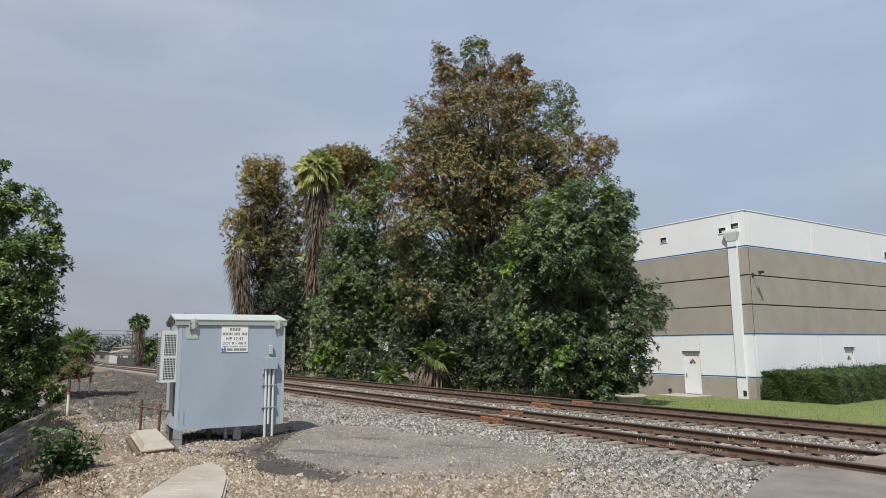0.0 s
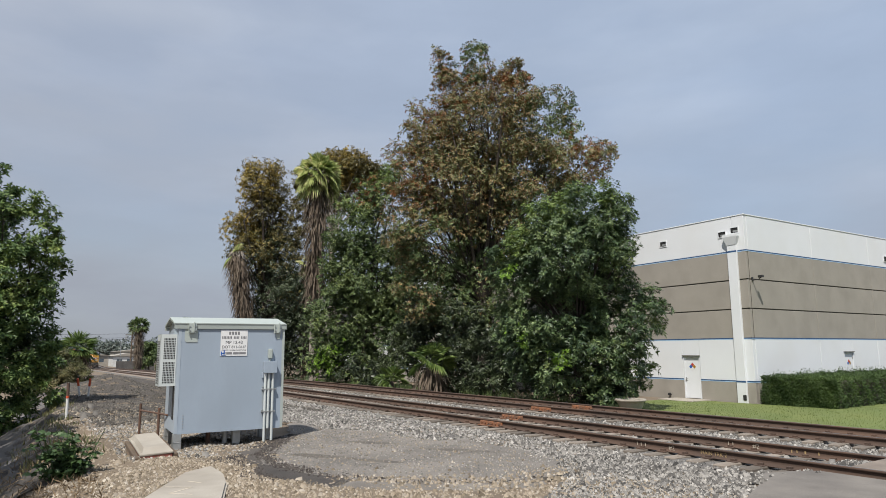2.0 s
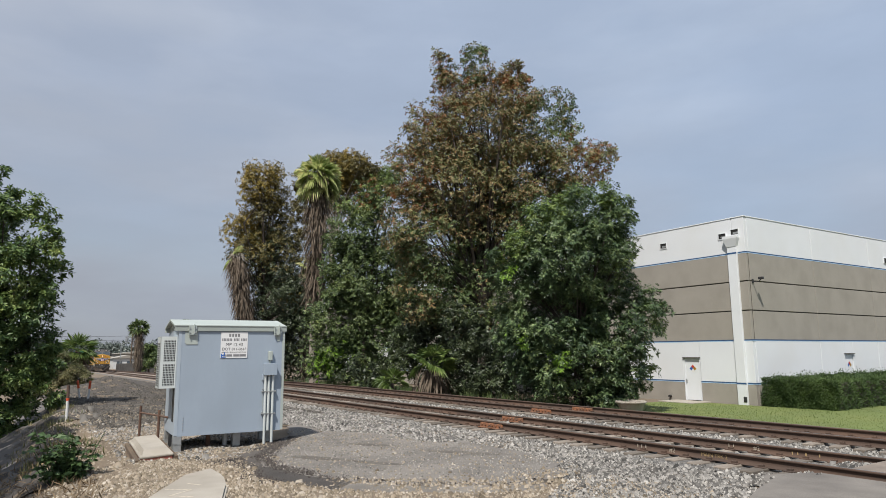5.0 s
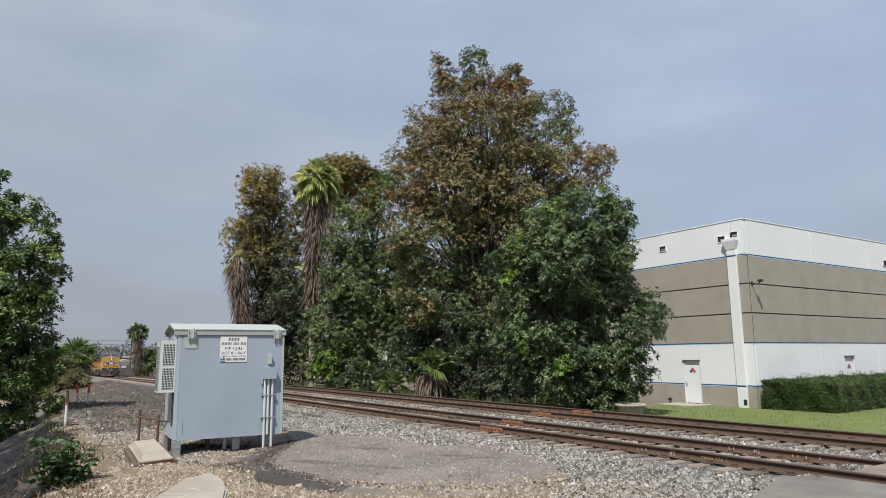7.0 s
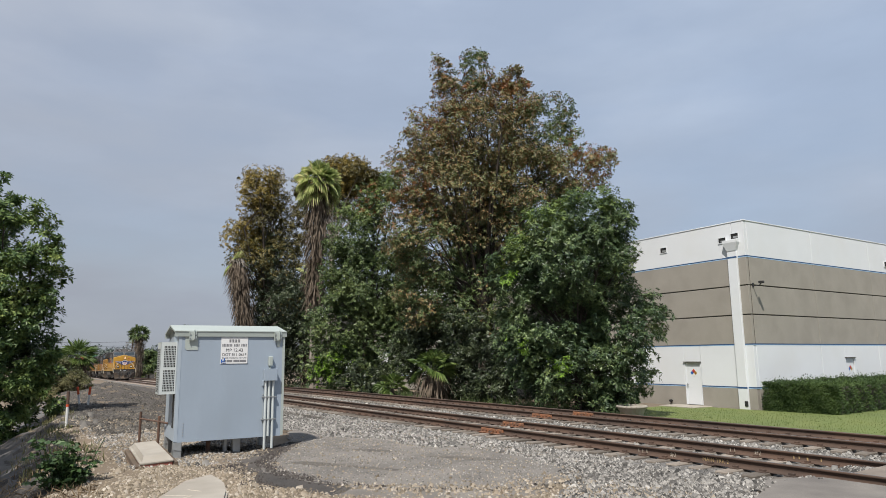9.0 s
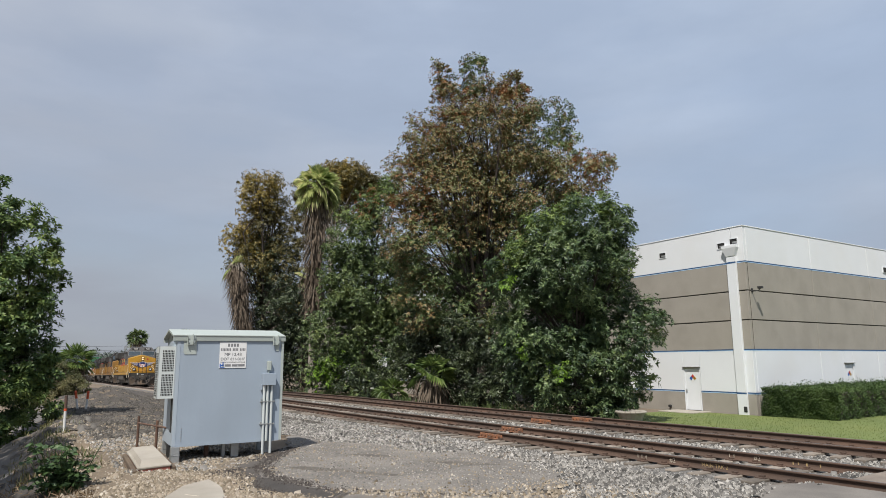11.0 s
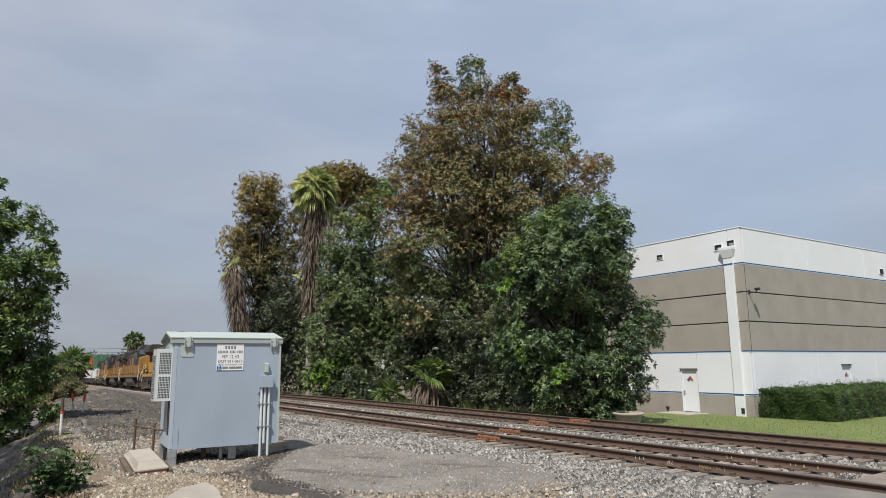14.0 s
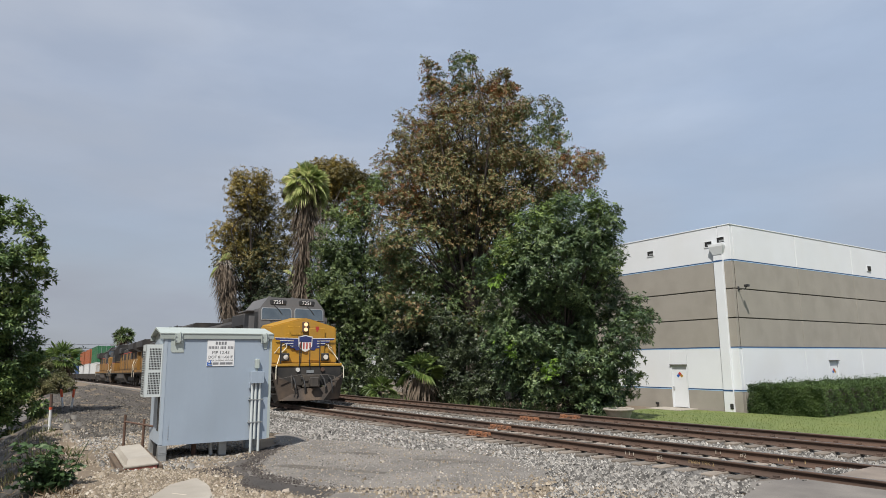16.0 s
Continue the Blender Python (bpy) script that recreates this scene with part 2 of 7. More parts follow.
M_CHALK = mat("faded_chalk_paint", (0.62, 0.56, 0.46), (0.42, 0.36, 0.28), 0.9, scale=20, fine=60, bump=0)
M_YELLOWMARK = mat("yellow_paint_stick", (0.52, 0.38, 0.18), (0.34, 0.23, 0.11), 0.9, scale=20, fine=60, bump=0)
M_INK = mat("black_sign_ink", (0.03, 0.03, 0.035), (0.045, 0.045, 0.05), 0.6, bump=0)
M_INKGREY = mat("grey_blurred_ink", (0.17, 0.17, 0.18), (0.22, 0.22, 0.23), 0.6, bump=0)
M_BLUEINK = mat("blue_marker", (0.02, 0.16, 0.55), (0.02, 0.10, 0.40), 0.6, bump=0)
M_RED = mat("red_paint", (0.52, 0.055, 0.035), (0.42, 0.04, 0.03), 0.6, bump=0.05)
M_WHITEPOST = mat("white_marker_post", (0.76, 0.76, 0.74), (0.66, 0.66, 0.64), 0.55, scale=6, bump=0.05, dirt=(0.45, 0.42, 0.37), dirt_amount=0.4)
M_ORANGERED = mat("orange_reflective", (0.70, 0.11, 0.03), (0.60, 0.09, 0.03), 0.55, bump=0.03)
M_BROWNPOST = mat("brown_marker_post", (0.12, 0.07, 0.05), (0.09, 0.055, 0.04), 0.8, bump=0.1)
M_BRICK = mat("faded_red_edge", (0.42, 0.15, 0.11), (0.34, 0.12, 0.09), 0.85, bump=0.15)
M_TIMBER = mat("weathered_timber", (0.17, 0.12, 0.08), (0.09, 0.065, 0.045), 0.95, fine=30, bump=0.4, stretch=(0.3, 1, 1))
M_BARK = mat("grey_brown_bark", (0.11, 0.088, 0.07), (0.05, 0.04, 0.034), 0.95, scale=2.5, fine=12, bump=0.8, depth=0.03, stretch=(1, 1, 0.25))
M_PALEBARK = mat("pale_smooth_bark", (0.40, 0.36, 0.31), (0.26, 0.22, 0.185), 0.9, scale=1.5, fine=8, bump=0.3, stretch=(1, 1, 0.3))
M_SKIRT = leaf_mat("dead_palm_fronds", [(0.062, 0.046, 0.034), (0.12, 0.094, 0.070), (0.21, 0.17, 0.132), (0.09, 0.069, 0.050)], trans=0.12, rough=0.9, spec=0.1)
M_PALMLEAF = leaf_mat("palm_leaf", [(0.180, 0.250, 0.075), (0.360, 0.430, 0.150), (0.560, 0.590, 0.250), (0.760, 0.660, 0.380)], trans=0.38)
M_PALMYOUNG = leaf_mat("young_palm_leaf", [(0.055, 0.100, 0.026), (0.115, 0.175, 0.045), (0.240, 0.300, 0.090)], trans=0.3)
M_GREEN = leaf_mat("green_foliage", [(0.036, 0.062, 0.028), (0.080, 0.122, 0.046), (0.145, 0.198, 0.070), (0.255, 0.310, 0.110)])
M_LUSH = leaf_mat("fresh_foliage", [(0.020, 0.040, 0.020), (0.047, 0.082, 0.036), (0.105, 0.160, 0.062), (0.255, 0.330, 0.130)])
M_LIME = leaf_mat("bright_young_foliage", [(0.149, 0.276, 0.034), (0.207, 0.368, 0.046), (0.276, 0.437, 0.069)], trans=0.35)
# sunlight put into the leaf colour, for patches on the crown tops
M_SUNLEAF = leaf_mat("sunlit_yellow_green_foliage", [(0.095, 0.150, 0.038), (0.170, 0.245, 0.062), (0.290, 0.370, 0.105)], trans=0.2)
M_BROWNLEAF = leaf_mat("browning_foliage", [(0.055, 0.085, 0.036), (0.120, 0.160, 0.062), (0.190, 0.170, 0.078), (0.330, 0.185, 0.085), (0.150, 0.200, 0.075), (0.260, 0.275, 0.120), (0.080, 0.072, 0.045)])
M_RUSTLEAF = leaf_mat("dry_rusty_foliage", [(0.20, 0.085, 0.035), (0.30, 0.13, 0.05), (0.36, 0.18, 0.075)], trans=0.3)
M_EUCLEAF = leaf_mat("olive_foliage", [(0.050, 0.048, 0.020), (0.100, 0.092, 0.034), (0.180, 0.150, 0.050), (0.310, 0.250, 0.080)])
M_GOLDLEAF = leaf_mat("golden_foliage", [(0.150, 0.120, 0.030), (0.300, 0.225, 0.050), (0.450, 0.330, 0.080)])
# canopy shade put into the leaf colour, for understorey and lower crowns
M_SHADELEAF = leaf_mat("shade_darkened_foliage", [(0.018, 0.027, 0.015), (0.033, 0.048, 0.024), (0.058, 0.078, 0.036), (0.10, 0.125, 0.058)])
M_HEDGE = leaf_mat("hedge_foliage", [(0.024, 0.046, 0.016), (0.050, 0.088, 0.026), (0.105, 0.160, 0.046)], spec=0.25, rough=0.55)
M_LEFTLEAF = leaf_mat("glossy_green_foliage", [(0.026, 0.055, 0.022), (0.070, 0.125, 0.040), (0.150, 0.220, 0.062), (0.290, 0.350, 0.105)], rough=0.45)
M_DRYBRUSH = leaf_mat("dry_brush_foliage", [(0.070, 0.082, 0.032), (0.140, 0.140, 0.058), (0.240, 0.215, 0.100)])
M_STRAW = leaf_mat("dead_straw", [(0.09, 0.065, 0.042), (0.20, 0.145, 0.09), (0.36, 0.27, 0.17)], trans=0.1, rough=0.9, spec=0.1, single=0.8)
M_WEED = leaf_mat("weed_foliage", [(0.035, 0.068, 0.026), (0.060, 0.105, 0.036), (0.105, 0.165, 0.055)])
# distance haze mixed into these leaf tones, pale and greyed
M_FARLEAF = leaf_mat("haze_tinted_far_foliage", [(0.10, 0.125, 0.11), (0.125, 0.15, 0.13), (0.15, 0.175, 0.15)])
# rolling stock
M_YELLOW = mat("locomotive_yellow", (0.50, 0.265, 0.02), (0.42, 0.22, 0.018), 0.45, scale=1.2, fine=20, bump=0.03, dirt=(0.36, 0.21, 0.06), dirt_amount=0.55, dirt_scale=0.9, stretch=(1, 1, 0.4))
M_OLDYELLOW = mat("dirty_locomotive_yellow", (0.36, 0.185, 0.028), (0.22, 0.105, 0.02), 0.6, scale=1.2, fine=16, bump=0.05, dirt=(0.06, 0.045, 0.03), dirt_amount=0.95, dirt_scale=1.3, stretch=(1, 1, 0.4))
M_GREY = mat("locomotive_grey", (0.135, 0.132, 0.132), (0.105, 0.103, 0.103), 0.55, scale=1.5, fine=18, bump=0.04, dirt=(0.14, 0.135, 0.13), dirt_amount=0.5)
M_DARKGREY = mat("sooty_grey", (0.026, 0.025, 0.025), (0.016, 0.016, 0.016), 0.85, scale=1.5, fine=18, bump=0.08, dirt=(0.10, 0.085, 0.07), dirt_amount=0.5)
M_UNDER = mat("grimy_underframe", (0.070, 0.064, 0.058), (0.038, 0.034, 0.031), 0.85, scale=3, fine=25, bump=0.2, dirt=(0.13, 0.105, 0.08), dirt_amount=0.6)
M_PLOW = mat("dusty_plow_steel", (0.055, 0.040, 0.030), (0.028, 0.022, 0.018), 0.85, scale=2, fine=20, bump=0.1, dirt=(0.125, 0.085, 0.055), dirt_amount=0.85, dirt_scale=1.2)
M_HANDRAIL = mat("cream_handrail", (0.74, 0.70, 0.56), (0.66, 0.62, 0.50), 0.5, bump=0.02)
M_NAVY = mat("navy_emblem_paint", (0.03, 0.045, 0.17), (0.03, 0.04, 0.14), 0.5, bump=0.02)
M_CGREEN = mat("green_container", (0.035, 0.17, 0.075), (0.03, 0.14, 0.06), 0.6, scale=1.5, bump=0.04, dirt=(0.09, 0.12, 0.07), dirt_amount=0.4)
M_CORANGE = mat("orange_container", (0.42, 0.13, 0.05), (0.35, 0.11, 0.045), 0.65, scale=1.5, bump=0.04, dirt=(0.22, 0.10, 0.06), dirt_amount=0.5)
M_CWHITE = mat("white_container", (0.68, 0.69, 0.68), (0.60, 0.61, 0.60), 0.6, scale=1.5, bump=0.04, dirt=(0.42, 0.38, 0.33), dirt_amount=0.4)
M_CBLUE = mat("blue_container", (0.045, 0.11, 0.25), (0.04, 0.09, 0.20), 0.6, scale=1.5, bump=0.04, dirt=(0.11, 0.11, 0.11), dirt_amount=0.4)
M_HEAD = glow("lit_headlight", (1.0, 0.66, 0.34), 0.55)
M_LENS = mat("clear_lamp_lens", (0.75, 0.74, 0.70), (0.65, 0.64, 0.60), 0.15, bump=0.0)
M_GLASS = mat("tinted_window_glass", (0.10, 0.13, 0.155), (0.06, 0.08, 0.10), 0.05, scale=2, bump=0.0, spec=0.9)


# ---- mesh helpers ----
def add_box(bm, x0, x1, y0, y1, z0, z1, bevel=0.0, seg=1):
    r = bmesh.ops.create_cube(bm, size=1.0)
    bmesh.ops.scale(bm, vec=(x1 - x0, y1 - y0, z1 - z0), verts=r["verts"])
    bmesh.ops.translate(bm, vec=((x0 + x1) / 2, (y0 + y1) / 2, (z0 + z1) / 2), verts=r["verts"])
    if bevel:
        edges = list({e for v in r["verts"] for e in v.link_edges})
        bmesh.ops.bevel(bm, geom=edges, offset=bevel, segments=seg, affect="EDGES")
    return bm


def add_rod(bm, a, b, r0, r1=None, seg=8):
    """A round bar from a to b, tapered from r0 to r1."""
    a, b = Vector(a), Vector(b)
    d = b - a
    m = Matrix.Translation((a + b) / 2) @ d.to_track_quat("Z", "Y").to_matrix().to_4x4()
    bmesh.ops.create_cone(bm, cap_ends=True, segments=seg, radius1=r0, radius2=r0 if r1 is None else r1, depth=max(d.length, 1e-4), matrix=m)
    return bm


def add_path(bm, pts, r, seg=6):
    for a, b in zip(pts[:-1], pts[1:]):
        add_rod(bm, a, b, r, seg=seg)
    return bm


def add_prism(bm, outline, axis, lo, hi):
    """A flat outline (two coordinates a corner) pushed along the axis 'x', 'y' or 'z' from lo to hi."""
    def at(p, h):
        return {"x": (h, p[0], p[1]), "y": (p[0], h, p[1]), "z": (p[0], p[1], h)}[axis]
    v0 = [bm.verts.new(at(p, lo)) for p in outline]
    v1 = [bm.verts.new(at(p, hi)) for p in outline]
    k = len(outline)
    faces = [bm.faces.new(v0[::-1]), bm.faces.new(v1)]
    faces += [bm.faces.new((v0[i], v0[(i + 1) % k], v1[(i + 1) % k], v1[i])) for i in range(k)]
    bmesh.ops.recalc_face_normals(bm, faces=faces)
    return bm


def boxes(*specs, bevel=0.0):
    bm = bmesh.new()
    for s in specs:
        add_box(bm, *s, bevel=bevel)
    return bm


def mesh_of(bm, name, material):
    me = bpy.data.meshes.new(name)
    bm.to_mesh(me)
    bm.free()
    me.materials.append(material)
    return me


def part(name, bm, material, parent, label="", at=None):
    """Links a bmesh as one mesh object under a thing or under a part."""
    ob = new(name, mesh_of(bm, name, material))
    ob.parent = parent
    if at is not None:
        ob.matrix_basis = at
    if label:
        tagged(ob, label)
    return ob


def thing(name, label, category, at=None, group="", kind=""):
    ob = new(name)
    ob.empty_display_size = 0.3
    if at is not None:
        ob.matrix_basis = at
    return tagged(ob, label, category, group, kind)


def solid(name, bm, material, label="", category="", at=None, group="", kind=""):
    ob = new(name, mesh_of(bm, name, material))
    if at is not None:
        ob.matrix_basis = at
    return tagged(ob, label, category, group, kind)


def raw_mesh(name, verts, faces, material, smooth=False):
    me = bpy.data.meshes.new(name)
    verts = np.asarray(verts, dtype=np.float32)
    faces = np.asarray(faces, dtype=np.int32)
    k = faces.shape[1]
    me.vertices.add(len(verts))
    me.vertices.foreach_set("co", verts.ravel())
    me.loops.add(faces.size)
    me.loops.foreach_set("vertex_index", faces.ravel())
    me.polygons.add(len(faces))
    me.polygons.foreach_set("loop_start", np.arange(0, faces.size, k, dtype=np.int32))
    me.polygons.foreach_set("loop_total", np.full(len(faces), k, dtype=np.int32))
    if smooth:
        me.polygons.foreach_set("use_smooth", np.ones(len(faces), dtype=bool))
    me.update(calc_edges=True)
    me.materials.append(material)
    return me


def stones_mesh(name, centres, sizes, material, rng, flat=0.95):
    """Many small angular stones, half bedded: a broken foot and a sloping ridge."""
    base = np.array([(1, 0.7, -0.45), (-1, 0.75, -0.45), (-0.95, -0.75, -0.45), (1, -0.7, -0.45), (0.55, 0, 0.8), (-0.5, 0.05, 0.8)], float)
    tri = np.array([(0, 4, 3), (1, 2, 5), (0, 1, 5), (0, 5, 4), (2, 3, 4), (2, 4, 5)])
    k = len(centres)
    v = base[None] * rng.uniform(0.6, 1.15, (k, 6, 1)) + rng.normal(0, 0.17, (k, 6, 3))
    v[:, :4, 2] = -0.45
    a = rng.uniform(0, 2 * np.pi, k)
    c, s = np.cos(a)[:, None], np.sin(a)[:, None]
    x, y = v[:, :, 0] * c - v[:, :, 1] * s, v[:, :, 0] * s + v[:, :, 1] * c
    v = np.stack([x, y, v[:, :, 2] * flat], -1) * np.asarray(sizes)[:, None, None] + np.asarray(centres)[:, None, :]
    f = tri[None] + (np.arange(k) * 6)[:, None, None]
    return raw_mesh(name, v.reshape(-1, 3), f.reshape(-1, 3), material)


def leaves_mesh(name, centres, normals, length, width, material, rng, droop=0.3):
    """Pointed leaves, folded along the midrib: four corners and a rib each."""
    k = len(centres)
    d = rng.normal(0, 1, (k, 3))
    d[:, 2] -= droop
    d = d + normals * 0.6
    d /= np.linalg.norm(d, axis=1)[:, None] + 1e-9
    up = rng.normal(0, 0.6, (k, 3)) + normals * 0.5 + np.array([0, 0, 0.8])
    side = np.cross(d, up)
    side /= np.linalg.norm(side, axis=1)[:, None] + 1e-9
    ln = length * rng.uniform(0.6, 1.3, (k, 1))
    wd = width * rng.uniform(0.7, 1.2, (k, 1))
    nn = np.cross(side, d)
    a = centres
    b = centres + d * ln * 0.45 + side * wd * 0.5 + nn * wd * 0.12
    c = centres + d * ln
    e = centres + d * ln * 0.45 - side * wd * 0.5 + nn * wd * 0.12
    v = np.stack([a, b, c, e], 1).reshape(-1, 3)
    f = (np.arange(k) * 4)[:, None] + np.array([0, 1, 2, 3])[None]
    # two triangles a leaf, folded along the rib
    f = np.stack([f[:, [0, 1, 2]], f[:, [0, 2, 3]]], 1).reshape(-1, 3)
    return raw_mesh(name, v, f, material)


def rosette_mesh(name, tufts, ways, leaves, length, width, material, rng, droop=0.4, tilt=(0.5, 1.7)):
    """Leaves in tufts at the twig tips: each tuft a whorl round its own axis, the blades facing up and out."""
    k = len(tufts)
    ax = ways * 0.7 + rng.normal(0, 0.35, (k, 3)) + np.array([0, 0, 0.75])
    ax /= np.linalg.norm(ax, axis=1)[:, None] + 1e-9
    u = np.cross(ax, rng.normal(0, 1, (k, 3)))
    u /= np.linalg.norm(u, axis=1)[:, None] + 1e-9
    w = np.cross(ax, u)
    phi = 2 * np.pi * np.arange(leaves)[None] / leaves + rng.normal(0, 0.35, (k, leaves))
    th = rng.uniform(tilt[0], tilt[1], (k, leaves))
    d = np.cos(th)[..., None] * ax[:, None] + np.sin(th)[..., None] * (np.cos(phi)[..., None] * u[:, None] + np.sin(phi)[..., None] * w[:, None])
    d[..., 2] -= droop * rng.uniform(0.3, 1.2, (k, leaves))
    d /= np.linalg.norm(d, axis=2)[..., None] + 1e-9
    face = ax[:, None] + rng.normal(0, 0.35, (k, leaves, 3))
    side = np.cross(d, face)
    side /= np.linalg.norm(side, axis=2)[..., None] + 1e-9
    nn = np.cross(side, d)
    ln = length * rng.uniform(0.65, 1.25, (k, leaves, 1)) * rng.uniform(0.8, 1.2, (k, 1, 1))
    wd = width * rng.uniform(0.75, 1.2, (k, leaves, 1))
    a = tufts[:, None] + d * ln * 0.06 - ax[:, None] * length * rng.uniform(0, 0.5, (k, leaves, 1))
    b = a + d * ln * 0.48 + side * wd * 0.5 + nn * wd * 0.10
    c = a + d * ln - np.array([0, 0, 0.12]) * ln
    e = a + d * ln * 0.48 - side * wd * 0.5 + nn * wd * 0.10
    v = np.stack([a, b, c, e], 2).reshape(-1, 3)
    f = (np.arange(k * leaves) * 4)[:, None] + np.array([0, 1, 2, 3])[None]
    f = np.stack([f[:, [0, 1, 2]], f[:, [0, 2, 3]]], 1).reshape(-1, 3)
    return raw_mesh(name, v, f, material)


# ---- the lie of the land: the tracks run along x, rail tops at height 0 near the camera ----
def smooth(a, b, v):
    t = np.clip((v - a) / (b - a), 0, 1)
    return t * t * (3 - 2 * t)


def track_y(x):
    """The near track's centre line: straight, then a short curve and a straight bearing away in the distance."""
    x = np.asarray(x, float)
    bend = np.where(x > -24, 0.0, np.where(x > -38, 0.066 * (-24 - x) ** 2 / 28, 0.066 * (-31 - x)))
    return 12.0 + bend


def track_z(x):
    """It falls gently in the distance."""
    x = np.asarray(x, float)
    d = np.clip(-x - 27, 0, None)
    return -np.where(d < 26, 0.0143 * d * d / 52, 0.0143 * np.clip(d - 13, 0, 170)) - 0.06 * smooth(6, 24, d)


def bank_edge(x):
    x = np.asarray(x, float)
    return np.interp(x, [-400, -50, -33, -20, -10, -7, -4], [5.0, 4.6, 3.2, 1.9, 1.25, -1.0, -7.0])


def ground_z(x, y):
    x, y = np.asarray(x, float), np.asarray(y, float)
    shift = track_y(x) - 12.0
    yy = y - shift * smooth(2, 9, y)
    z = -0.16 + 0 * yy
    z = z - 0.30 * smooth(9.9, 10.5, yy)
    z = z - 0.32 * smooth(18.8, 23.5, yy)
    z = z + track_z(x) * smooth(1, 8, y)
    down = np.clip(bank_edge(x) - y, 0, 5.2)
    z = z - 0.50 * down * smooth(0, 1.2, down)
    z = z + 0.78 * np.exp(-((x + 42) / 5.0) ** 2 - ((y - 5.9) / 1.25) ** 2)
    rough = 0.05 * np.sin(x * 1.7 + 0.6 * y) * np.sin(y * 2.1 - 0.4 * x) + 0.025 * np.sin(4.1 * x + 1.0) * np.sin(5.3 * y + 2.0)
    z = z + rough * smooth(9.2, 7.0, y) * smooth(-8, -14, x) * (1 + 1.4 * smooth(3.2, 1.5, y))
    return z


def graded(stops):
    """Coordinates with a chosen step in each stretch."""
    out = [stops[0][0]]
    for (a, step), (b, _) in zip(stops[:-1], stops[1:]):
        k = max(1, int(round((b - a) / step)))
        out += [a + (b - a) * i / k for i in range(1, k + 1)]
    return np.array(out)


def sheet(name, xs, ys, height, material, keep=None, thick=0.0):
    gx, gy = np.meshgrid(xs, ys, indexing="ij")
    v = np.stack([gx, gy, height(gx, gy)], -1).reshape(-1, 3)
    ny = len(ys)
    i, j = np.meshgrid(np.arange(len(xs) - 1), np.arange(ny - 1), indexing="ij")
    a = (i * ny + j).ravel()
    f = np.stack([a, a + ny, a + ny + 1, a + 1], -1)
    if keep is not None:
        c = v[f].mean(1)
        f = f[keep(c[:, 0], c[:, 1])]
    return new(name, raw_mesh(name, v, f, material, smooth=True))


def build_ground():
    xs = graded([(-2600, 300), (-500, 40), (-180, 8), (-70, 1.5), (-45, 0.35), (-3, 1.5), (40, 40), (400, 400), (2000, 1)])
    ys = graded([(-2000, 400), (-200, 30), (-20, 2), (-7, 0.35), (9.5, 0.4), (24, 1.5), (60, 20), (400, 300), (2200, 1)])
    g = sheet("ground", xs, ys, ground_z, M_DIRT)
    tagged(g, "dry tan dirt and gravel ground beside the tracks", "ground", kind="structure")

    # concrete lining of the drainage channel, on the bank
    cx = np.arange(-60, -9.9, 0.5)
    cy = np.arange(-7.0, 3.6, 0.25)
    c = sheet("channel_lining", cx, cy, lambda x, y: ground_z(x, y) + 0.012, M_CHANNEL,
              keep=lambda x, y: (bank_edge(x) - y > 0.75 + 0.25 * np.sin(x * 0.9) + 0.15 * np.sin(x * 2.9)) & (x < -16.5 + 1.2 * np.sin(y * 1.3)))
    tagged(c, "grey stained concrete lining on the channel bank", "channel", kind="structure")

    # dark spoil heaps beside the tracks
    xs2, ys2 = np.arange(-90, -21, 0.5), np.arange(1.6, 13.4, 0.25)
    d = sheet("dark_gravel_spread", xs2, ys2, lambda x, y: ground_z(x, y) + 0.012 + 0.03 * np.sin(3 * x) * np.sin(3.7 * y), M_DARKGRAVEL,
              keep=lambda x, y: (y < track_y(x) - 2.6) & (y > bank_edge(x) - 0.5 + 0.3 * np.sin(0.8 * x)) & (x < -21 - 2.5 * smooth(6, 4, y) - 0.9 * np.sin(2.0 * y)))
    tagged(d, "dark grey fine gravel spread in a low mound", "gravel", kind="stuff")

    # soil along the top of the bank, tree shade put into its dark colour
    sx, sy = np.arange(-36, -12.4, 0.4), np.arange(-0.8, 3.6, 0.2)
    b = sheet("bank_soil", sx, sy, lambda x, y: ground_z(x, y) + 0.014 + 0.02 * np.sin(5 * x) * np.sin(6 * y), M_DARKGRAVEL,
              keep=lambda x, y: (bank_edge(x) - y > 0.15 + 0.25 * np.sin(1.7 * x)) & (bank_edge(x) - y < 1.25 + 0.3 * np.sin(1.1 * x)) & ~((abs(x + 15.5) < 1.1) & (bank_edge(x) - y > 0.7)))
    tagged(b, "weedy soil along the bank edge, darkened as tree shade", "soil", kind="stuff")

    # lawn beyond the far track
    lx, ly = np.arange(-22, 12, 0.5), np.arange(20.6, 46, 0.5)
    lawn = sheet("lawn", lx, ly, lambda x, y: ground_z(x, y) + 0.03, M_GRASS, keep=lambda x, y: (y < 29.9) | (x > -17.2))
    tagged(lawn, "mown green lawn before the warehouse", "lawn", kind="structure")
    rng = np.random.default_rng(5)
    k = 26000
    px, py = rng.uniform(-21.5, 4, k), 20.8 + 20 * rng.random(k) ** 1.6
    ok = (py < 29.8) | (px > -16.9)
    px, py = px[ok], py[ok]
    p = np.stack([px, py, ground_z(px, py) + 0.03], -1)
    g2 = new("grass", leaves_mesh("grass", p, np.tile([0, 0, 3.0], (len(p), 1)), 0.05, 0.018, M_GRASSBLADE, rng, droop=-2.5))
    tagged(g2, "short green grass blades of the lawn", "grass", kind="stuff")


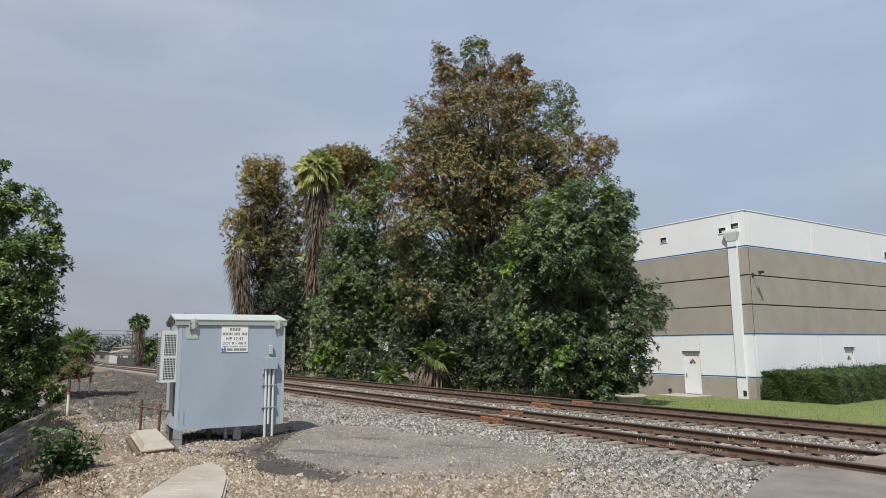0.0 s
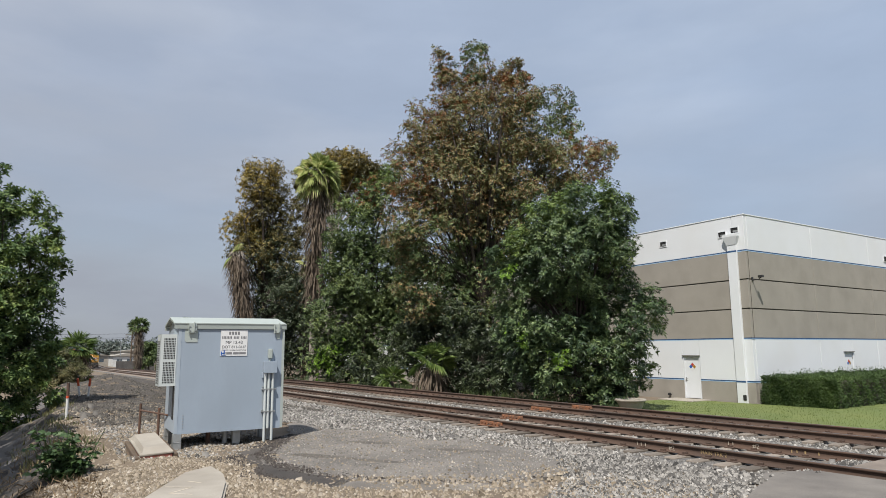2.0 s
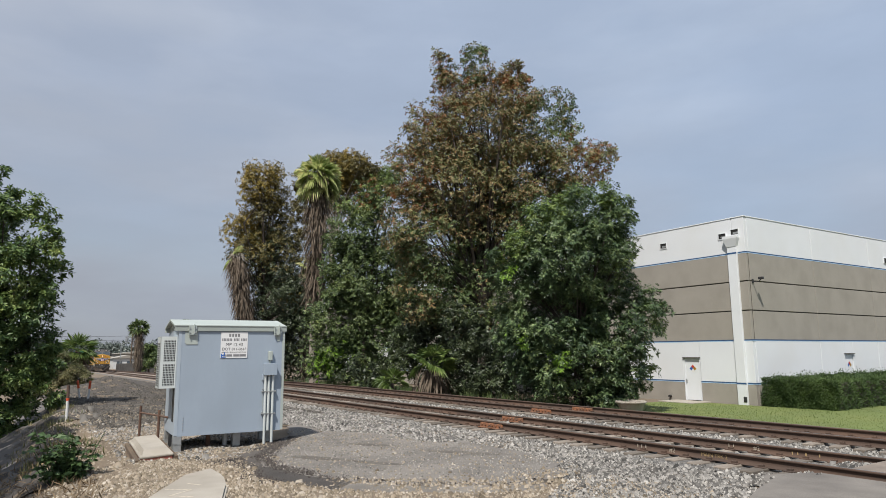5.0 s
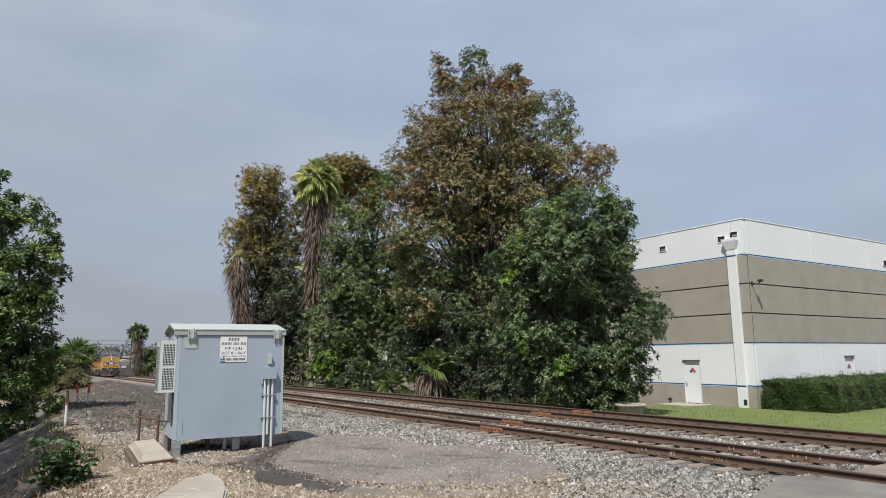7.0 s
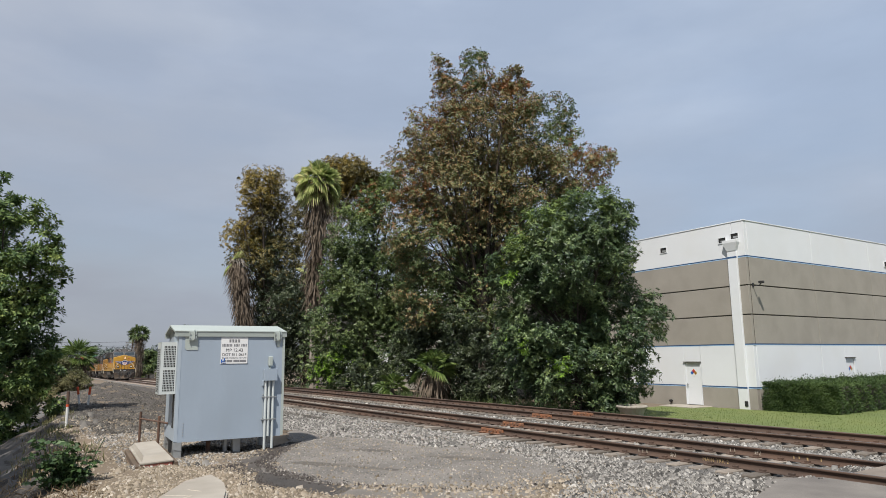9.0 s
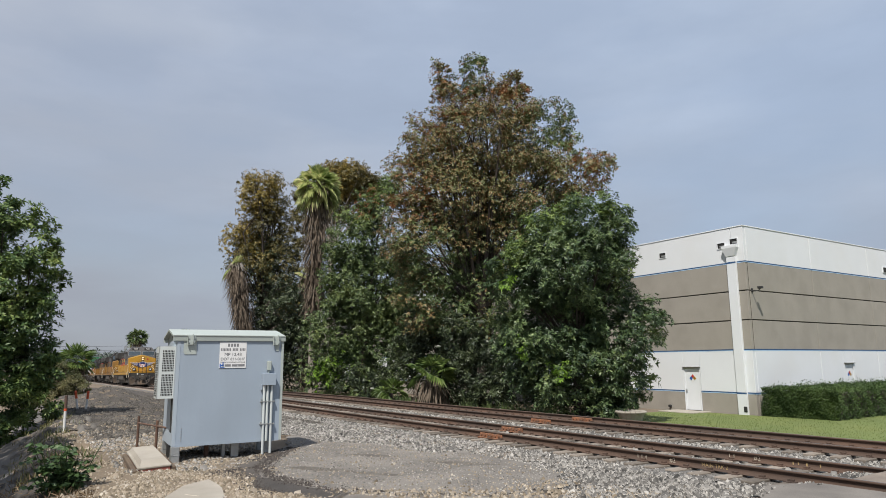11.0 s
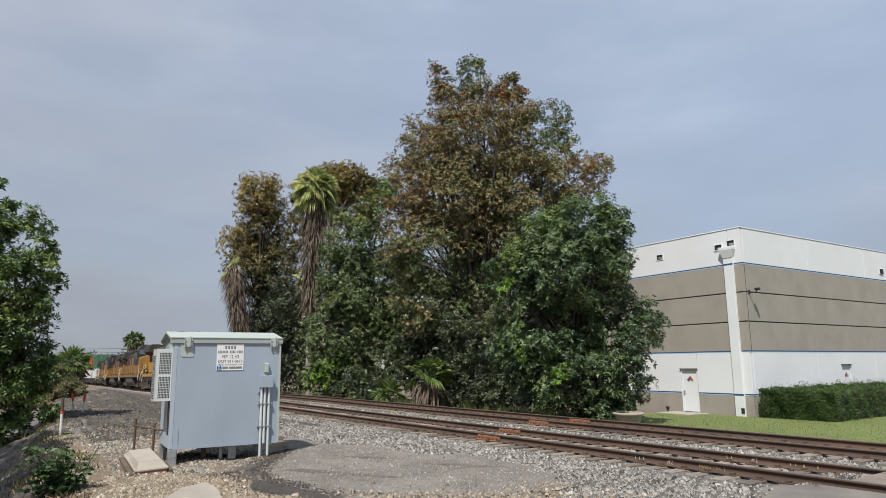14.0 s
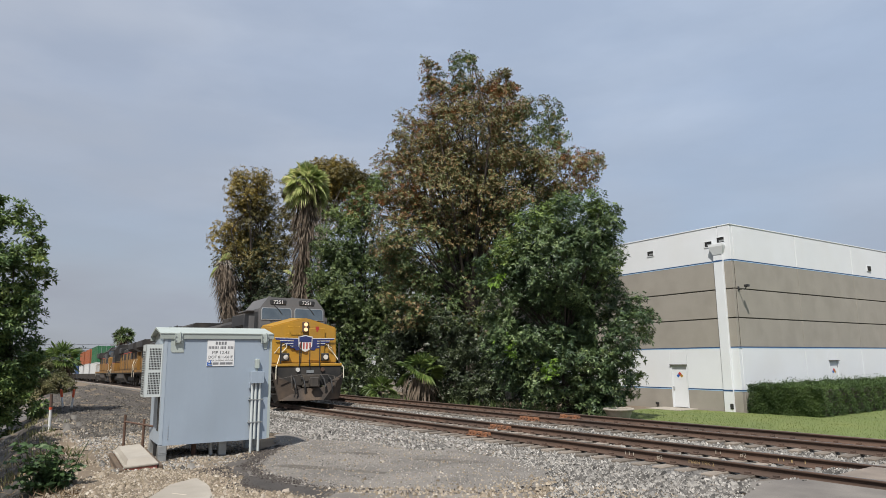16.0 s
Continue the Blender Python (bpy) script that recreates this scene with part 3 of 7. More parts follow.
def bed_z(x, y):
    yy = y - (track_y(x) - 12.0)
    z = np.interp(yy, [9.25, 9.6, 10.55, 17.6, 18.3, 19.6], [-0.30, -0.155, -0.225, -0.225, -0.36, -0.62])
    mid = -0.05 * np.exp(-((yy - 14.0) / 0.5) ** 2)
    return z + mid + track_z(x)


def build_ballast():
    xs = graded([(-460, 12), (-120, 4), (-60, 1), (14, 1)])
    off = np.array([-2.75, -2.4, -2.05, -1.45, -0.7, 0, 0.7, 1.5, 2.0, 2.6, 3.3, 4.05, 4.8, 5.6, 6.3, 7.6])
    gx, go = np.meshgrid(xs, off, indexing="ij")
    gy = track_y(gx) + go
    rng = np.random.default_rng(2)
    v = np.stack([gx, gy, bed_z(gx, gy) + rng.normal(0, 0.012, gx.shape)], -1).reshape(-1, 3)
    ny = len(off)
    i, j = np.meshgrid(np.arange(len(xs) - 1), np.arange(ny - 1), indexing="ij")
    a = (i * ny + j).ravel()
    b = new("ballast_bed", raw_mesh("ballast_bed", v, np.stack([a, a + ny, a + ny + 1, a + 1], -1), M_BALLAST, smooth=True))
    tagged(b, "grey crushed stone ballast under two railway tracks", "ballast", kind="structure")

    def off_apron(x, y):
        return x < np.interp(y, [6.3, 6.9, 7.7, 8.7, 9.5, 10.15, 10.7, 11.2], [-3.6, -4.3, -4.9, -5.3, -5.6, -5.95, -5.8, -5.5]) + 0.25 * rng.random(np.shape(x)) ** 3 + 0.03

    # loose stones, thick near the camera
    def scatter(name, k, xlo, xhi, ylo, yhi, size, material, height, label, keep=None, power=1.0, sink=0.2):
        x = xhi - (xhi - xlo) * rng.random(k) ** power
        y = rng.uniform(ylo, yhi, k)
        if keep is not None:
            ok = keep(x, y)
            x, y = x[ok], y[ok]
        s = size * np.exp(rng.normal(0, 0.32, len(x)))
        c = np.stack([x, y, height(x, y) + s * sink], -1)
        tagged(new(name, stones_mesh(name, c, s, material, rng)), label, "stones", kind="stuff")

    scatter("ballast_stones", 46000, -34, -3.4, 8.2, 13.2, 0.026, M_STONE,
            lambda x, y: np.where((x > -5.7) & (y > 9.4), -0.105, np.maximum(bed_z(x, y), ground_z(x, y))), "loose grey crushed ballast stones beside the rails",
            keep=lambda x, y: (y > 8.20 - 0.75 * smooth(-8.4, -6.5, x) + 0.3 * np.sin(1.3 * x)) & ((y < 11.0) | (abs(y - 12.0) < 0.62) | (y > 12.95)) & (off_apron(x, y) | (y > 11.2)), power=1.5)
    scatter("ballast_stones", 20000, -34, -4.6, 13.0, 15.1, 0.027, M_STONE, bed_z, "loose ballast stones between the two tracks", power=1.3)
    scatter("ballast_stones", 8000, -34, -5.2, 15.5, 19.2, 0.030, M_STONE, bed_z, "loose ballast stones along the far track", keep=lambda x, y: (abs(y - 16.05) < 0.6) | (y > 16.95), power=1.3)
    # near apron of mixed pale stones
    scatter("pale_stones", 36000, -10.2, -3.2, 3.5, 10.2, 0.022, M_STONE, lambda x, y: np.where((y > 9.3) & (x > -5.7), -0.105, np.maximum(bed_z(x, y), ground_z(x, y))), "pale grey loose gravel beside the asphalt pad",
            keep=lambda x, y: (y > 6.15 + (-(x + 6.2)) * 0.75 + 0.35 * np.sin(2.2 * x)) & ((y < 9.3) | (rng.random(len(x)) < 0.35)) & off_apron(x, y))
    scatter("tan_gravel", 31000, -27, -7.2, 0.6, 6.2, 0.019, M_PEBBLE, ground_z, "tan loose gravel and pebbles on dirt",
            keep=lambda x, y: (y > bank_edge(x) - 0.5) & (y < 3.2 + 0.30 * np.clip(-x - 8.3, 0, 9) + 0.25 * np.sin(3 * x)), power=1.25)
    scatter("dark_gravel", 15000, -60, -20.5, 2.6, 9.4, 0.029, M_DARKSTONE, lambda x, y: ground_z(x, y) + 0.03, "dark loose gravel on the mound", power=1.4,
            keep=lambda x, y: (y > bank_edge(x) - 0.2))
    def off_pad(x, y):
        """Distance outwards from the near edge of the asphalt pad."""
        px = np.array([-16.2, -14.6, -13.4, -12.65, -11.4, -10.0, -8.8, -7.9, -7.6, -7.8])
        py = np.array([6.4, 5.8, 4.95, 4.45, 4.2, 4.45, 5.1, 6.1, 6.8, 7.5])
        best = np.full(np.shape(x), 99.0)
        for x0, y0, x1, y1 in zip(px[:-1], py[:-1], px[1:], py[1:]):
            t = np.clip(((x - x0) * (x1 - x0) + (y - y0) * (y1 - y0)) / ((x1 - x0) ** 2 + (y1 - y0) ** 2), 0, 1)
            best = np.minimum(best, np.hypot(x - x0 - t * (x1 - x0), y - y0 - t * (y1 - y0)))
        inside = (y > np.interp(x, px[:-1], py[:-1])) & (x < -7.7)
        return np.where(inside, -best, best)

    def shoulder_z(x, y):
        return np.maximum(ground_z(x, y), -0.105 - 0.13 * np.clip(off_pad(x, y) / 0.55, 0, 1))

    scatter("dark_gravel", 30000, -15.5, -7.6, 3.2, 7.2, 0.017, M_CRUMB, shoulder_z, "fine dark asphalt crumbs along the pad's edge",
            keep=lambda x, y: (off_pad(x, y) > -0.12 - 0.2 * rng.random(len(x)) ** 3) & (off_pad(x, y) < (0.55 + 0.2 * np.sin(2.3 * x) + 0.25 * rng.random(len(x))) * smooth(-9.0, -10.8, x)) & (x > -15) & ((x < -10.2) | (rng.random(len(x)) < 0.25)))
    scatter("tan_gravel", 30000, -13.5, -4.6, 1.4, 8.6, 0.021, M_PEBBLE, shoulder_z, "tan and grey pebbles before the asphalt pad",
            keep=lambda x, y: (off_pad(x, y) > (0.50 + 0.2 * np.sin(2.3 * x)) * smooth(-9.0, -10.8, x) - 0.8 * rng.random(len(x)) ** 2 * smooth(-10.5, -8.5, x)) & (x * 0.57 + y * 0.82 > -5.6) & (-0.82 * x + 0.57 * y > 7.4) & (-0.82 * x + 0.57 * y < 12.5)
            & (rng.random(len(x)) < 1.25 - 0.16 * np.clip(y - 4.0, 0, 6)))
    scatter("asphalt_grit", 9000, -16.6, -7.8, 4.2, 8.6, 0.008, M_STONE, lambda x, y: 0 * x - 0.103, "fine pale grit on the worn asphalt",
            keep=lambda x, y: (off_pad(x, y) < 0) & (y < 8.6 + 0.9 * np.clip(-x - 8.3, -3, 0)))
    scatter("loose_pebbles", 1600, -16.6, -7.8, 4.2, 8.6, 0.014, M_PEBBLE, lambda x, y: 0 * x - 0.101, "loose pebbles lying on the asphalt pad",
            keep=lambda x, y: (off_pad(x, y) < 0) & (y < 8.6 + 0.9 * np.clip(-x - 8.3, -3, 0)))
    scatter("pale_stones", 7000, -22, -13.2, 2.3, 5.6, 0.022, M_STONE, ground_z, "pale mixed stones at the foot of the mound", keep=lambda x, y: (y > bank_edge(x)) & (y < 3.2 + 0.30 * np.clip(-x - 8.3, 0, 9)))
    scatter("ballast_stones", 8000, -22, -12, 6.2, 8.9, 0.026, M_STONE, lambda x, y: np.maximum(ground_z(x, y), -0.105), "loose ballast stones spilling over the end of the asphalt",
            keep=lambda x, y: y > 6.6 + 0.27 * (x + 18.5) + 0.2 * np.sin(2.1 * x))
    scatter("rubble_stone", 16, -27, -21.5, 2.0, 3.2, 0.11, M_RUBBLE, ground_z, "broken grey rubble stones on the bank edge")
    scatter("rubble_stone", 160, -30, -9, 1.2, 5.6, 0.04, M_PEBBLE, ground_z, "larger tan stones among the gravel", keep=lambda x, y: y > bank_edge(x))


# ---- tracks ----
RAIL = [(-0.07, -0.172), (0.07, -0.172), (0.07, -0.160), (0.012, -0.142), (0.009, -0.048), (0.035, -0.038), (0.037, -0.008), (0.028, 0.0), (-0.028, 0.0), (-0.037, -0.008), (-0.035, -0.038), (-0.009, -0.048), (-0.012, -0.142), (-0.07, -0.160)]


def swept(name, outline, xs, offset, material, top=None):
    xs = np.asarray(xs, float)
    k = len(outline)
    o = np.array(outline)
    y = track_y(xs)[:, None] + offset + o[None, :, 0]
    z = track_z(xs)[:, None] + o[None, :, 1]
    v = np.stack([np.repeat(xs[:, None], k, 1), y, z], -1).reshape(-1, 3)
    i, j = np.meshgrid(np.arange(len(xs) - 1), np.arange(k), indexing="ij")
    a, b = (i * k + j).ravel(), (i * k + (j + 1) % k).ravel()
    f = np.stack([a, a + k, b + k, b], -1)
    me = raw_mesh(name, v, f, material)
    if top is not None:
        me.materials.append(top)
        for p in me.polygons:
            if p.index % k == 7:
                p.material_index = 1
    return me


def build_track(offset, number_hint, paint):
    root = thing("railway_track", "rusty steel railway track on weathered ties" if paint else "far railway track with rusty rails on ties", "railway track", kind="structure")
    xs = graded([(-460, 10), (-110, 4), (-30, 8), (14, 1)])
    for side in (-0.755, 0.755):
        r = new("rail", swept("rail", RAIL, xs, offset + side, M_RAIL, M_RAILTOP))
        r.parent = root
        tagged(r, "rust-brown steel rail with a worn bright top")
    rng = np.random.default_rng(7 + int(offset))
    tie = mesh_of(boxes((-0.115, 0.115, -1.32, 1.32, -0.15, 0.0), bevel=0.015), "tie", M_TIE)
    for i in range(120):
        x = 2.0 - 0.5 * i
        if paint and x > -5.5:
            continue
        t = new("tie", tie)
        t.parent = root
        t.matrix_basis = pose(x + rng.normal(0, 0.015), float(track_y(x)) + offset + rng.normal(0, 0.03), float(track_z(x)) - 0.168 + rng.normal(0, 0.004), 0, 0, rng.normal(0, 0.8))
    far = [(-58.5 - 0.5 * i) for i in range(320)]
    vs, fs = [], []
    for x in far:
        y, z = float(track_y(x)) + offset, float(track_z(x)) - 0.168
        k = len(vs)
        vs += [(x + a, y + b, z + c) for a in (-0.115, 0.115) for b in (-1.32, 1.32) for c in (-0.12, 0)]
        fs += [(k, k + 1, k + 3, k + 2), (k + 4, k + 6, k + 7, k + 5), (k, k + 4, k + 5, k + 1), (k + 2, k + 3, k + 7, k + 6), (k + 1, k + 5, k + 7, k + 3)]
    ft = new("distant_ties", raw_mesh("distant_ties", vs, fs, M_TIE))
    ft.parent = root
    tagged(ft, kind="stuff")
    # tie plates and spring clips
    bm = bmesh.new()
    for i in range(112):
        x = 2.0 - 0.5 * i
        if paint and x > -5.5:
            continue
        for side in (-0.755, 0.755):
            y, z = float(track_y(x)) + offset + side, float(track_z(x))
            for s in (-1, 1):
                add_box(bm, x - 0.09, x + 0.09, y + s * 0.125 - 0.06, y + s * 0.125 + 0.06, z - 0.172, z - 0.152)
                add_box(bm, x - 0.045, x + 0.045, y + s * 0.095 - 0.035, y + s * 0.095 + 0.035, z - 0.160, z - 0.118)
    pl = part("rail_fastenings", bm, M_RAIL, root)
    tagged(pl, kind="stuff")
    # bolted joints sprayed orange
    for x, side in ((-14.0, -0.755), (-14.9, 0.755)) if paint else ((-16.4, -0.755), (-16.0, 0.755)):
        y = float(track_y(x)) + offset + side
        bm = bmesh.new()
        for s in (-1, 1):
            add_prism(bm, [(y + s * 0.014, -0.138), (y + s * 0.046, -0.150), (y + s * 0.040, -0.060), (y + s * 0.030, -0.045), (y + s * 0.014, -0.050)], "x", x - 0.46, x + 0.46)
            for q in range(6):
                xx = x - 0.36 + 0.144 * q
                add_rod(bm, (xx, y + s * 0.03, -0.095), (xx, y + s * 0.075, -0.095), 0.022, seg=6)
            for q in (-0.3, 0.0, 0.3):
                add_box(bm, x + q - 0.1, x + q + 0.1, y + s * 0.11 - 0.06, y + s * 0.11 + 0.06, -0.168, -0.145)
        part("joint_bar", bm, M_ORANGE, root, "bolted joint bar sprayed with orange paint")
    return root


def text_mesh(name, body, size, material, parent, at, align="CENTER", label="", depth=0.0):
    cu = bpy.data.curves.new(name, "FONT")
    cu.body, cu.size, cu.align_x, cu.align_y = body, size, align, "CENTER"
    cu.extrude = depth
    tmp = bpy.data.objects.new(name, cu)
    me = bpy.data.meshes.new_from_object(tmp)
    bpy.data.objects.remove(tmp)
    me.materials.append(material)
    ob = new(name, me)
    ob.parent = parent
    ob.matrix_basis = at
    if label:
        tagged(ob, label)
    return ob


def build_crossing():
    root = thing("grade_crossing", "concrete crossing panels and asphalt apron at the rails", "level crossing", kind="structure")
    for i in range(4):
        x0 = -5.15 + 2.45 * i
        for y0, y1 in ((11.33, 12.66), (12.86, 13.65), (15.42, 16.72), (16.92, 17.7)):
            part("panel", boxes((x0, x0 + 2.42, y0, y1, -0.17, -0.012), bevel=0.02), M_PANEL, root)
    bm = bmesh.new()
    add_prism(bm, [(-5.95, 10.15), (-5.80, 10.7), (-5.5, 11.14), (12, 11.14), (12, 6.4), (-3.6, 6.3), (-4.3, 6.9), (-4.9, 7.7), (-5.3, 8.7), (-5.6, 9.5)], "z", -0.3, -0.10)
    bmesh.ops.bevel(bm, geom=[e for e in bm.edges], offset=0.06, segments=2, affect="EDGES")
    part("asphalt_apron", bm, M_ASPHALT, root)
    part("road_fill", boxes((-4.4, 12, 13.66, 15.41, -0.3, -0.02), bevel=0.02), M_NEWASPHALT, root)


def build_pad():
    """Worn asphalt pad with a rounded, crumbling edge."""
    pts = [(-17.4, 6.9), (-17.3, 7.6), (-15.7, 8.3), (-14.2, 8.6), (-12.1, 8.8), (-10.5, 8.8), (-9.2, 8.6), (-8.3, 8.1), (-7.8, 7.5), (-7.6, 6.8), (-7.9, 6.1), (-8.8, 5.1), (-10.0, 4.45), (-11.4, 4.2), (-12.65, 4.45), (-13.4, 4.95), (-14.6, 5.8), (-16.2, 6.4)]
    ring = []
    for i, a in enumerate(pts):
        b = pts[(i + 1) % len(pts)]
        for q in range(8):
            t = q / 8
            x, y = a[0] + (b[0] - a[0]) * t, a[1] + (b[1] - a[1]) * t
            w = 0.16 * noise.noise((x * 1.3, y * 1.3, 0)) + 0.07 * noise.noise((x * 4, y * 4, 3))
            ring.append((x + w, y + w))
    bm = bmesh.new()
    add_prism(bm, ring, "z", -0.32, -0.105)
    solid("asphalt_pad", bm, M_ASPHALT, "worn grey-brown asphalt pad with dusty patches", "pavement", kind="structure")
    # dark crumbling shoulder where the pad slopes down to the gravel
    edge = [p for p in ring if p[1] < 7.2 and p[0] > -16.5]
    for near in (True, False):
        bm = bmesh.new()
        rows = []
        for x, y in edge:
            if (x > -9.4) != near and abs(x + 9.4) > 0.12:
                continue
            out = Vector((x + 11.6, y - 8.2, 0)).normalized()
            w = 0.66 + 0.3 * noise.noise((x * 0.8, y * 0.8, 5)) + 0.14 * noise.noise((x * 4, y * 4, 9))
            w *= float(smooth(-16.5, -13.5, x)) * (1.0 - 0.4 * float(smooth(-10.2, -8.2, x))) + 0.03
            rows.append([bm.verts.new((x + out.x * (w * f - 0.06), y + out.y * (w * f - 0.06), z + 0.012 * noise.noise((x * 7, y * 7, f * 9)))) for f, z in ((0, -0.103), (0.35, -0.125), (0.75, -0.165), (1.05, -0.24))])
        for r0, r1 in zip(rows[:-1], rows[1:]):
            for j in range(3):
                bm.faces.new((r0[j], r1[j], r1[j + 1], r0[j + 1]))
        bmesh.ops.recalc_face_normals(bm, faces=bm.faces[:])
        solid("asphalt_shoulder", bm, M_ASPHALT if near else M_NEWASPHALT, "worn asphalt edge running out into the pebbles" if near else "dark crumbling asphalt shoulder sloping into the gravel", "pavement", kind="structure")
    rng = np.random.default_rng(12)
    # shallow stained hollows
    for x, y, rx, ry in ((-10.7, 7.75, 0.7, 0.12), (-12.65, 6.9, 0.5, 0.12), (-11.65, 5.25, 0.75, 0.12), (-10.55, 5.85, 0.5, 0.08)):
        bm = bmesh.new()
        out = []
        for q in range(26):
            a = 2 * math.pi * q / 26
            k = 1 + 0.2 * rng.normal()
            out.append((x + rx * k * math.cos(a) * 0.85 - ry * math.sin(a) * 0.5, y + rx * k * 0.5 * math.cos(a) + ry * 1.4 * math.sin(a)))
        add_prism(bm, out, "z", -0.12, -0.101)
        solid("asphalt_patch", bm, M_STAIN, "dark damp patch on the worn asphalt", "stain", kind="structure")


# ---- warehouse ----
def build_warehouse():
    """Tilt-up concrete warehouse: local x runs along its long wall to the corner, local y away from the tracks."""
    root = thing("warehouse", "white and taupe tilt-up concrete warehouse with blue stripes", "warehouse", pose(-17.52, 30.18, 0, 0, 0, -2.24), kind="structure")
    L, D = 62.0, 50.0
    bands = [(-0.95, 0.22, M_WALLTAUPE), (0.30, 2.28, M_WALLWHITE), (2.36, 3.735, M_WALLTAUPE), (3.795, 5.17, M_WALLTAUPE), (5.23, 6.58, M_WALLTAUPE), (6.66, 8.40, M_WALLWHITE)]
    stripes = [(0.22, 0.30), (2.28, 2.36), (6.58, 6.66)]
    grooves = [(3.735, 3.795), (5.17, 5.23)]
    # front wall: facing the tracks; panels about 7.6 m wide, the door opening left free
    fx = [0.0, -0.68, -8.9, -16.5, -24.1, -31.7, -39.3, -46.9, -54.5, -L]
    dx0, dx1 = -3.98, -3.06
    for a, b in zip(fx[1:], fx[:-1]):
        for z0, z1, m in bands:
            spans = [(a, b)]
            if a < dx0 < b and z0 < 1.43:
                spans = [(a, dx0 - 0.05), (dx1 + 0.05, b)]
            for s0, s1 in spans:
                z_top = z1
                part("wall_panel", boxes((s0 + 0.012, s1 - 0.012, 0, 0.2, z0, z_top), bevel=0.008), m, root)
    part("wall_panel", boxes((dx0 - 0.05, dx1 + 0.05, 0.0, 0.2, 1.47, 2.28)), M_WALLWHITE, root)
    # end wall, facing along the tracks
    fy = [0.2, 6.0, 12.2, 18.4, 24.6, 30.8, 37, 43.2, D]
    e0, e1 = 8.42, 9.28
    for a, b in zip(fy[:-1], fy[1:]):
        for z0, z1, m in bands:
            spans = [(a, b)]
            if a < e0 < b and z0 < 1.4:
                spans = [(a, e0 - 0.05), (e1 + 0.05, b)]
            for s0, s1 in spans:
                part("wall_panel", boxes((-0.2, 0, s0 + 0.018, s1 - 0.018, z0, z1), bevel=0.008), m, root)
    part("wall_panel", boxes((-0.2, 0, e0 - 0.05, e1 + 0.05, 1.62, 2.28)), M_WALLWHITE, root)
    # recessed grooves, stripes
    for z0, z1 in grooves:
        part("groove", boxes((-L, -0.02, 0.045, 0.18, z0 - 0.01, z1 + 0.01), (-0.18, -0.045, 0.2, D, z0 - 0.01, z1 + 0.01)), M_GROOVE, root)
    for i, (z0, z1) in enumerate(stripes):
        dark, pale = boxes((-L, -0.003, -0.004, 0.19, z0 + 0.03, z1), (-0.19, 0.004, -0.003, D, z0 + 0.03, z1)), boxes((-L, -0.003, -0.003, 0.19, z0, z0 + 0.03), (-0.19, 0.003, -0.003, D, z0, z0 + 0.03))
        if i == 0:
            dark.free(), pale.free()
            dark = boxes((-L, dx0 - 0.05, -0.004, 0.19, z0 + 0.03, z1), (dx1 + 0.05, -0.003, -0.004, 0.19, z0 + 0.03, z1), (-0.19, 0.004, -0.003, e0 - 0.05, z0 + 0.03, z1), (-0.19, 0.004, e1 + 0.05, D, z0 + 0.03, z1))
            pale = boxes((-L, dx0 - 0.05, -0.003, 0.19, z0, z0 + 0.03), (dx1 + 0.05, -0.003, -0.003, 0.19, z0, z0 + 0.03), (-0.19, 0.003, -0.003, e0 - 0.05, z0, z0 + 0.03), (-0.19, 0.003, e1 + 0.05, D, z0, z0 + 0.03))
        part("stripe", dark, M_BLUE, root, "dark blue painted stripe")
        part("stripe", pale, M_BLUELIGHT, root, "pale blue painted stripe")
    part("inner_backing", boxes((-L, -0.21, 0.21, 0.5, -0.95, 8.2), (-0.5, -0.21, 0.5, D, -0.95, 8.2), (-L, -0.21, D - 0.3, D, -0.95, 8.2), (-L - 0.2, -L, 0, D, -0.95, 8.4)), M_WALLTAUPE, root)
    part("roof", boxes((-L, -0.21, 0.21, D, 7.9, 8.05)), M_CONC, root)
    part("coping", boxes((-L, 0.025, -0.025, 0.22, 8.40, 8.45), (-0.22, 0.025, 0.22, D, 8.40, 8.45), bevel=0.006), M_WALLWHITE, root, "white metal coping")
    # joint lines at the corner and panel ends
    part("joint", boxes((-0.006, 0.006, 0.16, 0.175, 2.36, 6.6)), M_GROOVE, root)
    # downpipe: boxed leader with a flared head
    lead = part("downpipe", boxes((-0.93, -0.43, -0.13, 0.0, -0.85, 7.0), bevel=0.012), M_WALLWHITE, root, "white boxed rain downpipe")
    bm = bmesh.new()
    a = [bm.verts.new(p) for p in ((-0.93, -0.15, 6.95), (-0.43, -0.15, 6.95), (-0.43, 0, 6.95), (-0.93, 0, 6.95))]
    b = [bm.verts.new(p) for p in ((-1.08, -0.24, 7.36), (-0.28, -0.24, 7.36), (-0.28, 0, 7.36), (-1.08, 0, 7.36))]
    c = [bm.verts.new(p) for p in ((-1.08, -0.24, 7.48), (-0.28, -0.24, 7.48), (-0.28, 0, 7.48), (-1.08, 0, 7.48))]
    for lo, hi in ((a, b), (b, c)):
        for i in range(4):
            bm.faces.new((lo[i], lo[(i + 1) % 4], hi[(i + 1) % 4], hi[i]))
    bm.faces.new(a[::-1]), bm.faces.new(c)
    part("rain_head", bm, M_WALLWHITE, lead, "flared white rain head")
    part("stripe", boxes((-0.935, -0.425, -0.135, -0.12, 6.58, 6.66), (-0.935, -0.425, -0.135, -0.12, 0.22, 0.30)), M_BLUE, lead)
    part("outlet", boxes((-0.62, -0.44, -0.16, -0.11, -0.62, -0.36), bevel=0.02), M_BLACK, lead)
